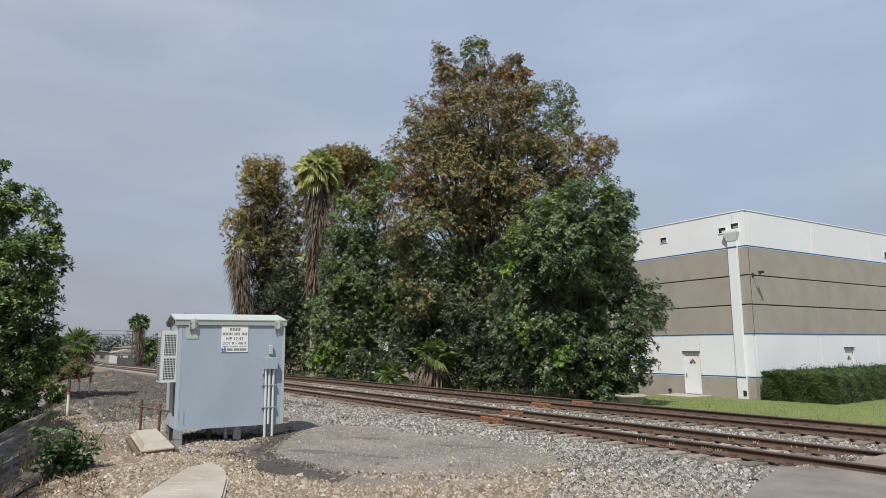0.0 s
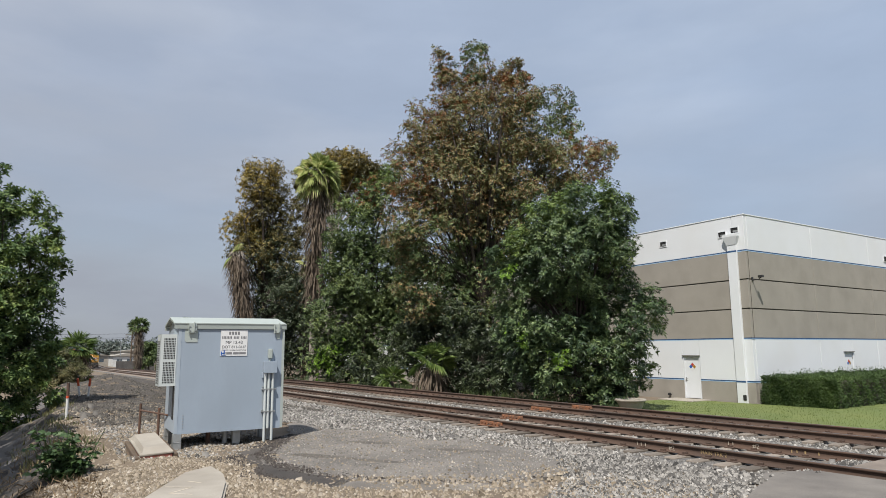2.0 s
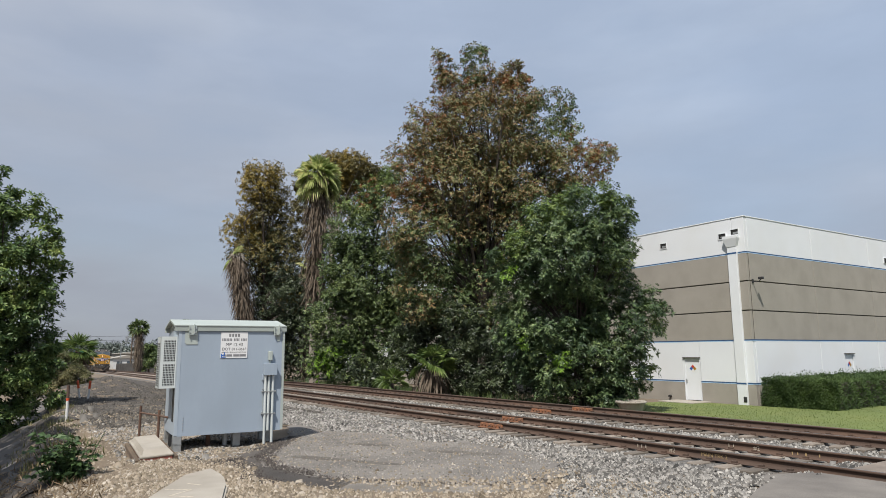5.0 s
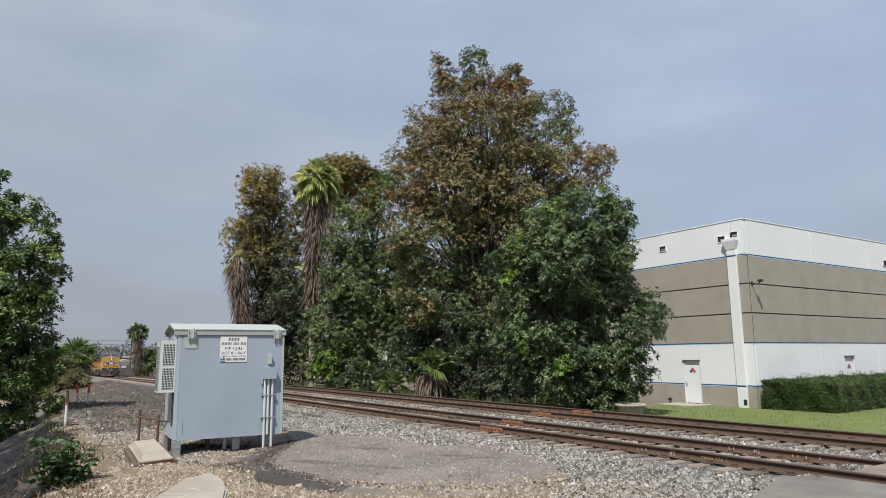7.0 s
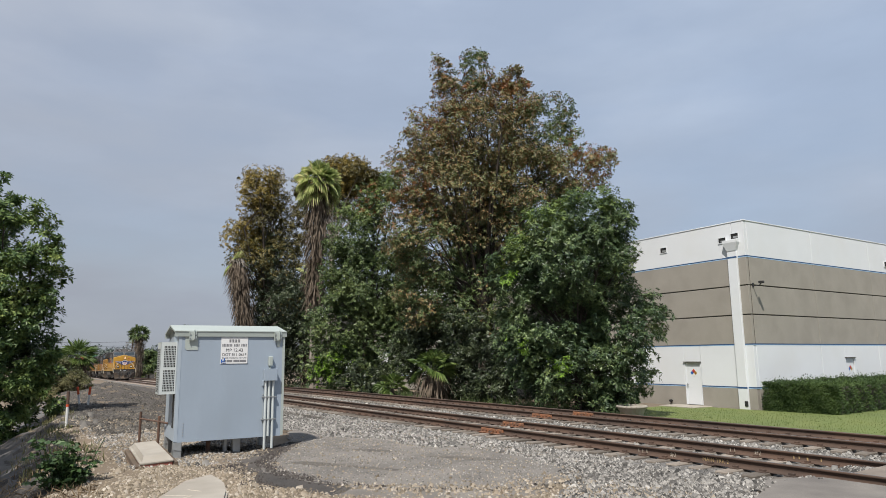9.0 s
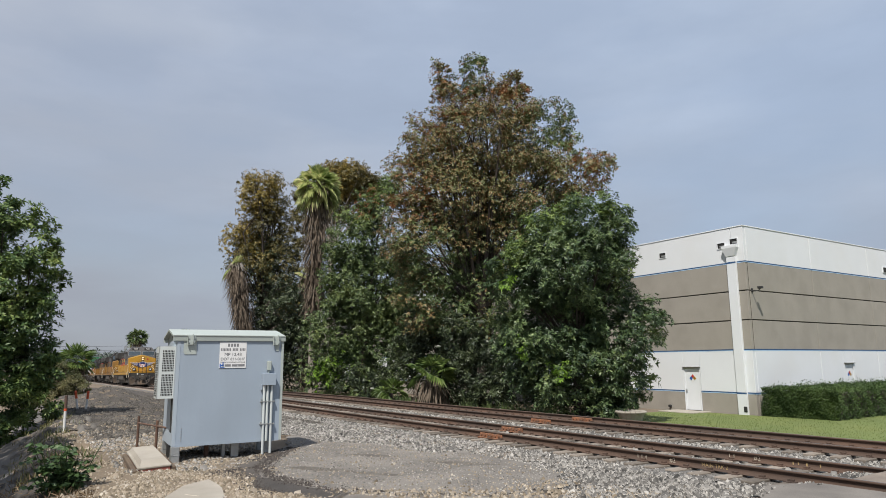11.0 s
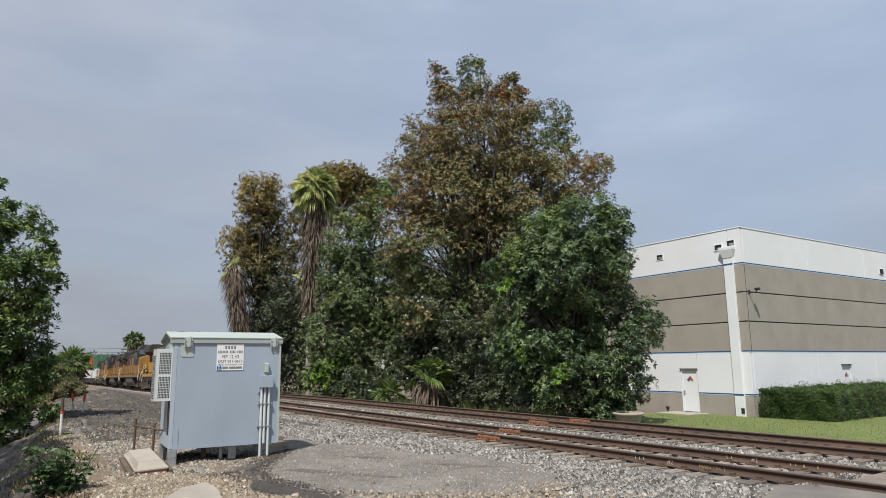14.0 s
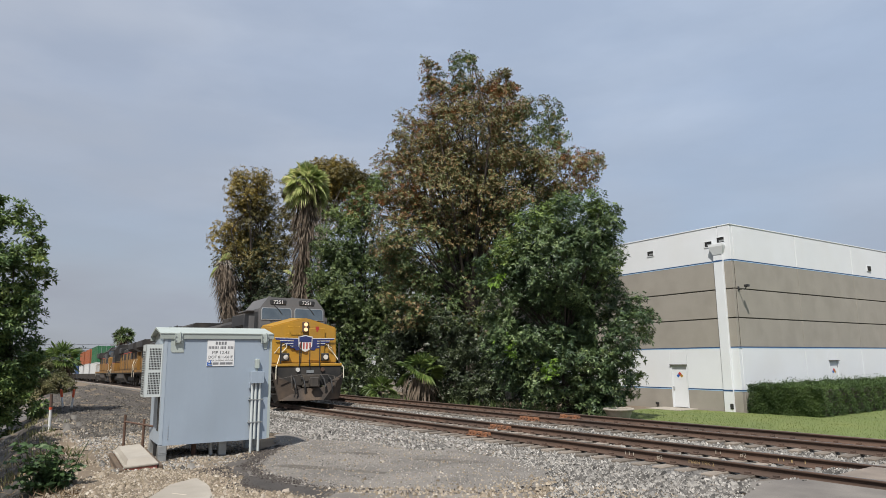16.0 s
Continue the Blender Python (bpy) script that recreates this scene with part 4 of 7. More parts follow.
    # roof overflow openings with white frames
    for x0, z0 in ((-5.07, 7.46), (-1.42, 7.44), (-0.72, 7.56)):
        part("vent_frame", boxes((x0 - 0.04, x0 + 0.44, -0.03, 0.0, z0 - 0.04, z0), (x0 - 0.04, x0 + 0.44, -0.03, 0.0, z0 + 0.26, z0 + 0.30), (x0 - 0.04, x0, -0.03, 0.0, z0, z0 + 0.26), (x0 + 0.40, x0 + 0.44, -0.03, 0.0, z0, z0 + 0.26)), M_WALLWHITE, root)
        part("vent_opening", boxes((x0, x0 + 0.40, -0.008, 0.0, z0, z0 + 0.26)), M_VOID, root, "dark roof overflow opening")
        part("vent_flap", boxes((x0 + 0.14, x0 + 0.40, -0.05, -0.01, z0 + 0.03, z0 + 0.12)), M_GALV, root)
    part("vent_frame", boxes((0.0, 0.04, 14.0, 14.5, 7.0, 7.35)), M_WALLWHITE, root)
    part("vent_opening", boxes((0.03, 0.07, 14.06, 14.44, 7.04, 7.31)), M_VOID, root, "dark roof overflow opening")
    # doors with placards
    for front in (True, False):
        d = thing("steel_door", "white painted steel exit door with a hazard placard", "door")
        d.parent = root
        if front:
            d.matrix_basis = pose((dx0 + dx1) / 2, 0.05, -0.70)
        else:
            d.matrix_basis = pose(-0.05, (e0 + e1) / 2, -0.60, 0, 0, 90)
        h = 2.13 if front else 2.18
        leaf = part("door_leaf", boxes((-0.44, 0.44, -0.005, 0.04, 0.01, h - 0.02), bevel=0.006), M_WALLWHITE, d)
        part("door_frame", boxes((-0.50, -0.445, -0.055, 0.1, 0, h + 0.04), (0.445, 0.50, -0.055, 0.1, 0, h + 0.04), (-0.445, 0.445, -0.055, 0.1, h - 0.015, h + 0.04)), M_WALLWHITE, d)
        part("drip_cap", boxes((-0.53, 0.53, -0.12, -0.055, h + 0.04, h + 0.075)), M_GROOVE, d)
        part("handle", boxes((-0.39, -0.36, -0.06, -0.02, 0.92, 1.08), (-0.40, -0.28, -0.075, -0.06, 1.0, 1.025)), M_GALV, leaf, "metal lever handle")
        for hz in (0.25, 1.05, 1.85):
            part("hinge", boxes((0.425, 0.455, -0.02, -0.004, hz, hz + 0.11)), M_BLACK, leaf)
        for (u, w), m in (((0, 1), M_RED), ((-1, 0), M_BLUEINK), ((1, 0), M_YELLOW), ((0, -1), M_SIGN)):
            s = 0.105
            cx, cz = 0.02 + u * s, 1.62 + w * s
            bm = bmesh.new()
            add_prism(bm, [(cx - s * 0.95, cz), (cx, cz - s * 0.95), (cx + s * 0.95, cz), (cx, cz + s * 0.95)], "y", -0.012, -0.005)
            part("placard", bm, m, leaf)
        text_mesh("numeral", "2", 0.12, M_INK, leaf, pose(0.02 + 0.105, -0.0135, 1.62, 90), label="black numeral on the placard")
    # camera on a bracket on the end wall
    cc = tagged(new("security_camera"), "black security camera on a bracket")
    cc.parent = root
    cc.matrix_basis = pose(0.0, 0.36, 5.20)
    part("bracket", add_path(boxes((0, 0.03, -0.06, 0.06, -0.1, 0.1)), [(0.02, 0, -0.04), (0.34, 0, -0.05), (0.42, 0.04, 0.06)], 0.025), M_BLACK, cc)
    part("housing", boxes((0.30, 0.55, -0.02, 0.12, 0.05, 0.17), bevel=0.02), M_BLACK, cc)
    # concrete plinth and step at the door, with small fittings
    part("doorstep", boxes((-4.6, -2.5, -1.5, -0.005, -0.95, -0.71), bevel=0.015), M_CONC, root)
    part("hose_bib", add_rod(bmesh.new(), (-4.95, -0.02, -0.55), (-4.95, -0.16, -0.55), 0.07), M_BLACK, root)


# ---- signal equipment house ----
def build_equipment_house():
    """Local x along the wide front to the camera's right, local -y out of the front, z up."""
    root = thing("equipment_house", "silver-grey steel railway equipment house on short legs", "equipment house", pose(-14.55, 3.29, 0, 0, -0.2, 85.0))
    W, DP = 2.25, 1.5
    z0, z1 = 0.15, 2.33
    body = part("body", boxes((0, W, 0, DP, z0, z1), bevel=0.012), M_BOX, root, "blue-grey painted steel walls")
    # overlapping corner strips
    part("corner_strip", boxes((-0.006, 0.055, -0.006, 0.0, z0 + 0.01, z1)), M_BOXEND, root, "paler corner strip")
    part("corner_strip", boxes((W - 0.05, W + 0.006, -0.006, 0.0, z0 + 0.01, z1)), M_BOXTRIM, root, "paler corner strip")
    part("end_wall", boxes((-0.008, -0.001, 0.0, DP, z0 + 0.01, z1)), M_BOXEND, root, "pale end wall")
    part("base_strip", boxes((0.055, W - 0.05, -0.004, 0.0, z0 - 0.005, z0 + 0.05)), M_BOX, root)
    # roof: shallow gable, ridge along x, with overhang and turned-down eaves
    ridge, eave = 2.59, 2.43
    bm = bmesh.new()
    add_prism(bm, [(-0.032, 2.315), (-0.045, eave), (DP / 2, ridge), (DP + 0.045, eave), (DP + 0.032, 2.315), (DP + 0.015, 2.315), (DP + 0.015, eave - 0.03), (DP / 2, ridge - 0.035), (-0.015, eave - 0.03), (-0.015, 2.315)], "x", -0.10, W + 0.035)
    part("roof", bm, M_BOXTRIM, root, "pale ribbed metal roof with turned-down eaves")
    bm = bmesh.new()
    add_prism(bm, [(0.0, z1), (0.0, eave - 0.025), (DP / 2, ridge - 0.04), (DP, eave - 0.025), (DP, z1)], "x", 0.0, W)
    part("gable", bm, M_BOXTRIM, root)
    part("roof_lip", boxes((-0.10, W + 0.035, -0.054, -0.044, 2.420, 2.436)), M_BOXTRIM, root)
    part("gable_vent", add_rod(bmesh.new(), (-0.012, DP / 2, 2.44), (0.0, DP / 2, 2.44), 0.05, seg=12), M_VOID, root)
    # hold-down brackets at the eaves
    for bx in (0.27, W - 0.16):
        br = part("lifting_bracket", boxes((bx - 0.07, bx + 0.07, -0.062, -0.048, 2.23, 2.42), (bx - 0.09, bx - 0.075, -0.075, -0.03, 2.22, 2.43), (bx + 0.01, bx + 0.03, -0.085, -0.062, 2.25, 2.46), bevel=0.004), M_BOXTRIM, root, "bolted lifting bracket")
        for q in (-0.06, 0.05):
            for zz in (2.28, 2.36):
                part("bolt", add_rod(bmesh.new(), (bx + q, -0.075, zz), (bx + q, -0.058, zz), 0.013, seg=6), M_GALV, br)
    bm = bmesh.new()
    add_prism(bm, [(0.12, 2.31), (0.12, 2.07), (0.15, 2.03), (0.38, 2.03), (0.38, 2.31)], "y", -0.010, -0.002)
    part("patch_plate", bm, M_BOXTRIM, root, "bright repainted plate")
    bm = bmesh.new()
    add_prism(bm, [(W - 0.22, 2.30), (W - 0.17, 2.1), (W - 0.11, 2.1), (W - 0.08, 2.30)], "y", -0.010, -0.003)
    part("patch_plate", bm, M_BOXTRIM, root)
    # legs of stacked bearing blocks
    for lx, ly in ((0.07, 0.08), (0.07, DP - 0.1), (W - 0.25, 0.2), (W - 0.1, DP - 0.1)):
        part("leg", boxes((lx - 0.085, lx + 0.085, ly - 0.085, ly + 0.085, -0.30, 0.15), (lx - 0.09, lx + 0.09, ly - 0.09, ly - 0.084, -0.02, 0.0), bevel=0.01), M_GALV, root, "galvanised steel leg")
    part("leg", boxes((-0.02, 0.10, DP * 0.35, DP * 0.35 + 0.14, -0.28, 0.15)), M_BLACK, root, "black ribbed leg")
    for lx, m in ((0.74, M_RUSTPIPE), (1.09, M_GALV), (1.30, M_GALV)):
        part("cable_pipe", add_rod(bmesh.new(), (lx, 0.35, -0.30), (lx, 0.35, 0.16), 0.05, seg=10), m, root)
    part("leg", boxes((1.24, 1.40, 0.25, 0.40, -0.28, 0.15)), M_GALV, root)
    # perforated air-conditioner hood on the gable end
    ac = part("vent_hood", boxes((-0.33, -0.315, 0.20, 0.70, 1.12, 2.20), (-0.33, -0.002, 0.20, 0.215, 1.12, 2.20), (-0.33, -0.002, 0.685, 0.70, 1.12, 2.20), (-0.33, -0.002, 0.215, 0.685, 2.185, 2.20), (-0.33, -0.002, 0.215, 0.685, 1.12, 1.13)), M_HOOD, root, "pale perforated ventilation hood")
    slot = mesh_of(boxes((-0.009, 0.009, -0.003, 0.0, -0.018, 0.018)), "slot", M_VOID)
    slot_end = mesh_of(boxes((-0.003, 0.0, -0.011, 0.011, -0.019, 0.019)), "slot", M_VOID)
    for block in (0, 1):
        for r in range(9):
            for c in range(8):
                o = new("slot", slot)
                o.parent = ac
                o.matrix_basis = pose(-0.245 + c * 0.029, 0.1995, 1.20 + block * 0.50 + r * 0.050)
    for r in range(19):
        for c in range(6):
            o = new("slot", slot_end)
            o.parent = ac
            o.matrix_basis = pose(-0.3305, 0.27 + c * 0.072, 1.18 + r * 0.048)
    part("end_opening", boxes((-0.012, -0.004, 0.16, 0.42, 0.42, 1.12)), M_VOID, root, "dark cable opening below the hood")
    # conduits, junction box and lamp fitting on the front
    jb = part("junction_box", boxes((1.79, 2.06, -0.13, 0.0, 1.36, 1.60), bevel=0.008), M_BOX, root, "grey electrical junction box")
    part("lid", boxes((1.78, 2.07, -0.14, -0.13, 1.35, 1.61), bevel=0.004), M_BOX, jb)
    part("meter_fitting", boxes((1.885, 1.975, -0.09, 0.0, 1.67, 1.88), (1.91, 1.945, -0.06, 0.0, 1.60, 1.67), bevel=0.012), M_BOXTRIM, root, "small pale conduit fitting")
    for cx, zb in ((1.835, -0.12), (1.91, 0.16), (2.00, -0.10)):
        part("conduit", add_rod(bmesh.new(), (cx, -0.06, zb), (cx, -0.06, 1.37), 0.027, seg=10), M_HOOD, root, "pale painted conduit")
    part("conduit", boxes((1.765, 1.80, -0.05, 0.0, 1.24, 1.36), bevel=0.005), M_BOX, root)
    for cz in (0.52, 1.0):
        part("strap", boxes((1.78, 2.06, -0.09, -0.03, cz - 0.012, cz + 0.012)), M_GALV, root)
        for cx in (1.78, 2.06):
            part("bolt", add_rod(bmesh.new(), (cx, -0.07, cz), (cx, 0.0, cz), 0.016, seg=6), M_GALV, root)
    for cz in (0.55, 1.05):
        part("bolt", add_rod(bmesh.new(), (1.79, -0.03, cz), (1.79, 0.0, cz), 0.015, seg=6), M_GALV, root)
        part("bolt", add_rod(bmesh.new(), (1.83, -0.03, cz), (1.83, 0.0, cz), 0.015, seg=6), M_GALV, root)
    part("runs_of_paint", boxes((1.795, 1.802, -0.003, 0.0, 0.35, 1.02), (1.825, 1.831, -0.003, 0.0, 0.25, 0.5)), M_BOXTRIM, root)
    for q in range(5):
        part("bolt", add_rod(bmesh.new(), (0.16, -0.012, 0.28 + q * 0.06), (0.16, 0.0, 0.28 + q * 0.06), 0.010, seg=6), M_GALV, root)
    # information sign
    sg = part("sign", boxes((0.855, 1.425, -0.012, -0.002, 1.735, 2.30)), M_SIGN, root, "white information sign with black lettering")
    cx = 1.14
    # names become a row of small bars, one to a letter
    for word, z, h, step in (("xxxx", 2.225, 0.066, 0.062), ("xxxxxxx xxxx xxxx", 2.130, 0.056, 0.031)):
        for q, ch in enumerate(word):
            if ch == "x":
                bx = cx + (q - (len(word) - 1) / 2) * step
                part("name_bar", boxes((bx - 0.36 * step, bx + 0.30 * step, -0.0145, -0.012, z - h / 2, z + h / 2)), M_INKGREY, sg)
    text_mesh("line", "MP 12.43", 0.098, M_INK, sg, pose(cx, -0.0145, 2.022, 90))
    text_mesh("line", "DOT 811-061F", 0.083, M_INK, sg, pose(cx, -0.0145, 1.925, 90))
    text_mesh("line", "GRADE CROSSING HOTLINE", 0.041, M_INK, sg, pose(cx, -0.0145, 1.855, 90))
    for q, w in ((-0.20, 0.05), (-0.10, 0.12), (0.045, 0.12), (0.185, 0.14)):
        part("number_bar", boxes((cx + q - w / 2, cx + q + w / 2, -0.0145, -0.012, 1.768, 1.815)), M_INKGREY, sg)
    part("scribble", boxes((0.865, 0.89, -0.016, -0.0125, 1.76, 1.83), (0.89, 0.94, -0.016, -0.0125, 1.78, 1.80), (0.925, 0.945, -0.016, -0.0125, 1.78, 1.86), (0.87, 0.97, -0.016, -0.0125, 1.745, 1.757)), M_BLUEINK, sg, "blue marker scribble")


# ---- small things round the equipment house ----
def build_small_things():
    # vault lid on timbers
    v = thing("vault_lid", "pale concrete lid on a faded red base and timbers", "utility lid", pose(-14.5, 2.84, -0.19, 3, 0.5, -5))
    bm = bmesh.new()
    add_box(bm, -1.23, 1.23, -0.27, 0.27, 0.04, 0.15, bevel=0.01)
    part("base", bm, M_BRICK, v, "faded red base slab")
    bm = bmesh.new()
    add_box(bm, -1.25, 1.25, -0.29, 0.29, 0.15, 0.20, bevel=0.015)
    r = bmesh.ops.create_cube(bm, size=1.0)
    for w in r["verts"]:
        k = 0.76 if w.co.z > 0 else 0.93
        w.co = Vector((w.co.x * 2.46 * (k + 0.07), w.co.y * 0.54 * k, 0.24 + w.co.z * 0.09))
    part("lid", bm, M_CONC, v, "pale concrete lid with sloped edges")
    for s in (-1, 1):
        part("timber", boxes((-1.30, 1.25, s * 0.33 - 0.05, s * 0.33 + 0.05, -0.10, 0.03), bevel=0.01), M_TIMBER, v)
        part("timber", boxes((-1.27, 1.23, s * 0.325 - 0.045, s * 0.325 + 0.045, 0.045, 0.14), bevel=0.01), M_TIMBER, v)
    # rusty pipe rail
    f = thing("pipe_rail", "low rusty pipe rail in the gravel", "rail", pose(-17.05, 3.51, -0.2))
    for dx, dy, h in ((-0.40, -0.36, 0.90), (0.94, -0.21, 0.88)):
        part("post", add_rod(bmesh.new(), (dx, dy, -0.2), (dx, dy, h - 0.1), 0.03, seg=8), M_RUSTPIPE, f)
    part("top_rail", add_rod(bmesh.new(), (-0.40, -0.36, 0.64), (1.7, -0.12, 0.66), 0.022, seg=8), M_RUSTPIPE, f)
    # big flat concrete slab in the dirt
    bm = bmesh.new()
    ring = [(-9.0, 1.45), (-9.75, 1.85), (-11.35, 2.75), (-11.75, 3.30), (-11.0, 3.28), (-10.1, 3.08), (-9.0, 2.7), (-7.9, 2.2), (-8.1, 1.6)]
    add_prism(bm, ring, "z", -0.30, -0.085)
    bmesh.ops.bevel(bm, geom=[e for e in bm.edges if abs(e.verts[0].co.z - e.verts[1].co.z) < 0.01 and e.verts[0].co.z > -0.1], offset=0.03, segments=2, affect="EDGES")
    slab = solid("concrete_slab", bm, M_CONC, "pale flat concrete slab half sunk in gravel", "slab")
    bm = bmesh.new()
    for a in ((-10.3, 2.25, -10.05, 2.55), (-10.05, 2.55, -9.8, 2.2), (-9.8, 2.2, -9.55, 2.45), (-9.45, 2.1, -9.2, 2.42), (-10.55, 2.62, -10.3, 2.75)):
        d = Vector((a[2] - a[0], a[3] - a[1], 0)).normalized()
        s = Vector((-d.y, d.x, 0)) * 0.018
        q = [Vector((a[0], a[1], -0.0825)) + s, Vector((a[0], a[1], -0.0825)) - s, Vector((a[2], a[3], -0.0825)) - s, Vector((a[2], a[3], -0.0825)) + s]
        bm.faces.new([bm.verts.new(p) for p in q])
    part("painted_mark", bm, M_CHALK, slab, "faint white painted marks")
    # marker posts
    for x, y, h, lean, kind in ((-23.5, 2.15, 1.22, 1.0, 0), (-33.4, 3.50, 0.82, 9.0, 1), (-33.2, 3.80, 0.84, -3.0, 1)):
        z = float(ground_z(x, y)) - 0.05
        p = thing("marker_post", "white marker post with a brown top on the bank" if kind == 0 else "white utility marker post with an orange top", "marker post", pose(x, y, z, lean), group="marker posts")
        r = 0.04 if kind == 0 else 0.045
        part("shaft", add_rod(bmesh.new(), (0, 0, -0.2), (0, 0, h * 0.63), r, seg=10), M_WHITEPOST, p)
        part("cap", add_rod(bmesh.new(), (0, 0, h * 0.63), (0, 0, h), r * 1.08, seg=10), M_BROWNPOST if kind == 0 else M_ORANGERED, p)
        if kind == 0:
            part("band", add_rod(bmesh.new(), (0, 0, h * 0.62), (0, 0, h * 0.68), r * 1.15, seg=10), M_ORANGERED, p)
        else:
            part("tip", add_rod(bmesh.new(), (0, 0, h), (0, 0, h + 0.04), r * 1.2, r * 0.6, seg=10), M_ORANGERED, p)
    # stone trough by the far track
    bm = bmesh.new()
    bmesh.ops.create_cone(bm, cap_ends=True, segments=20, radius1=0.40, radius2=0.55, depth=0.36, matrix=Matrix.Translation((0, 0, 0.18)))
    rim = bmesh.new()
    for q in range(20):
        t0, t1 = 2 * math.pi * q / 20, 2 * math.pi * (q + 1) / 20
        add_rod(rim, (0.56 * math.cos(t0), 0.56 * math.sin(t0), 0.37), (0.56 * math.cos(t1), 0.56 * math.sin(t1), 0.37), 0.05, seg=8)
    tr = thing("concrete_planter", "low pale concrete planter beyond the tracks", "planter", pose(-17.5, 21.1, -0.52, 0, 0, 20))
    part("bowl", bm, M_CONC, tr)
    part("rim", rim, M_CONC, tr)
    # painted marks on the near rails: legible track number, the rest bars
    rail_marks = thing("rail_marking", "yellow and white paint marks on the rail side", "marking", kind="structure")
    y = 12.0 - 0.755 - 0.0135
    text_mesh("mark", "#2", 0.13, M_CHALK, rail_marks, pose(-8.36, y, -0.095, 90))
    text_mesh("mark", "MAIN TRK 2", 0.10, M_YELLOWMARK, rail_marks, pose(-7.45, y, -0.095, 90))
    part("mark", boxes((-9.2, -9.185, y - 0.001, y, -0.13, -0.06), (-9.1, -9.085, y - 0.001, y, -0.13, -0.06), (-9.0, -8.98, y - 0.001, y, -0.13, -0.06)), M_CHALK, rail_marks)
    y2 = 12.0 + 0.755 - 0.0135
    part("mark", boxes((-8.1, -8.085, y2 - 0.001, y2, -0.13, -0.06), (-8.0, -7.985, y2 - 0.001, y2, -0.13, -0.06)), M_CHALK, rail_marks)
    text_mesh("mark", "#2", 0.13, M_CHALK, rail_marks, pose(-7.5, y2, -0.095, 90))
    part("mark", boxes((-6.8, -6.78, y2 - 0.001, y2, -0.13, -0.07), (-6.7, -6.68, y2 - 0.001, y2, -0.12, -0.07), (-6.55, -6.52, y2 - 0.001, y2, -0.13, -0.07), (-6.3, -6.28, y2 - 0.001, y2, -0.12, -0.06)), M_YELLOWMARK, rail_marks)


# ---- plants ----
def lobed_points(env, rng, lobe_r, lobes_m3, sprays, leaves, spray_r, hollow=0.35):
    """Leaf places: big forms -> small lobes -> sprays -> leaves. Returns places, outward ways, lobe centres."""
    P, N, C = [], [], []
    for cx, cy, cz, rh, rv in env:
        k = max(8, int(lobes_m3 * 4.2 * rh * rh * rv))
        d = rng.normal(0, 1, (k, 3))
        d /= np.linalg.norm(d, axis=1)[:, None]
        rad = hollow + (1.08 - hollow) * rng.random((k, 1)) ** 0.5
        c = np.array([cx, cy, cz]) + d * rad * np.array([rh, rh, rv])
        C.append(c)
        size = lobe_r * np.clip(np.exp(rng.normal(0, 0.25, k)), 0.6, 1.3) * min(1.0, 0.35 + 0.35 * rh)
        s = rng.normal(0, 1, (k, sprays, 3))
        s /= np.linalg.norm(s, axis=2)[:, :, None]
        s[:, :, 2] *= 0.8
        q = c[:, None] + s * size[:, None, None] * rng.random((k, sprays, 1)) ** 0.4
        out = s + 0.5 * d[:, None]
        if leaves > 1:
            w = rng.normal(0, 1, (k, sprays, leaves, 3)) * spray_r
            w[..., 2] *= 0.6
            q, out = q[:, :, None] + w, np.repeat(out[:, :, None], leaves, 2)
        P.append(q.reshape(-1, 3))
        N.append(out.reshape(-1, 3))
    return np.concatenate(P), np.concatenate(N), np.concatenate(C)


def limb_mesh(base, targets, r0, rng, fork, lean=0.25):
    """A tapered trunk with limbs that run to the lobes."""
    bm = bmesh.new()
    base = Vector(base)
    top = Vector(fork)
    mid = base.lerp(top, 0.5) + Vector((rng.normal(0, 0.15), rng.normal(0, 0.15), 0))
    add_rod(bm, base - Vector((0, 0, 0.4)), mid, r0 * 1.15, r0 * 0.85, 10)
    add_rod(bm, mid, top, r0 * 0.85, r0 * 0.6, 10)
    for t in targets:
        t = Vector(t)
        a = top if t.z > top.z else mid.lerp(top, max(0.0, min(1.0, (t.z - mid.z) / max(0.1, top.z - mid.z))))
        d = (t - a).length
        b = a.lerp(t, 0.55) + Vector((rng.normal(0, 0.07 * d), rng.normal(0, 0.07 * d), 0.10 * d))
        r = min(r0 * 0.30, 0.008 * d + 0.012)
        add_rod(bm, a, b, r, r * 0.6, 6)
        add_rod(bm, b, t, r * 0.6, r * 0.2, 5)
    return bm


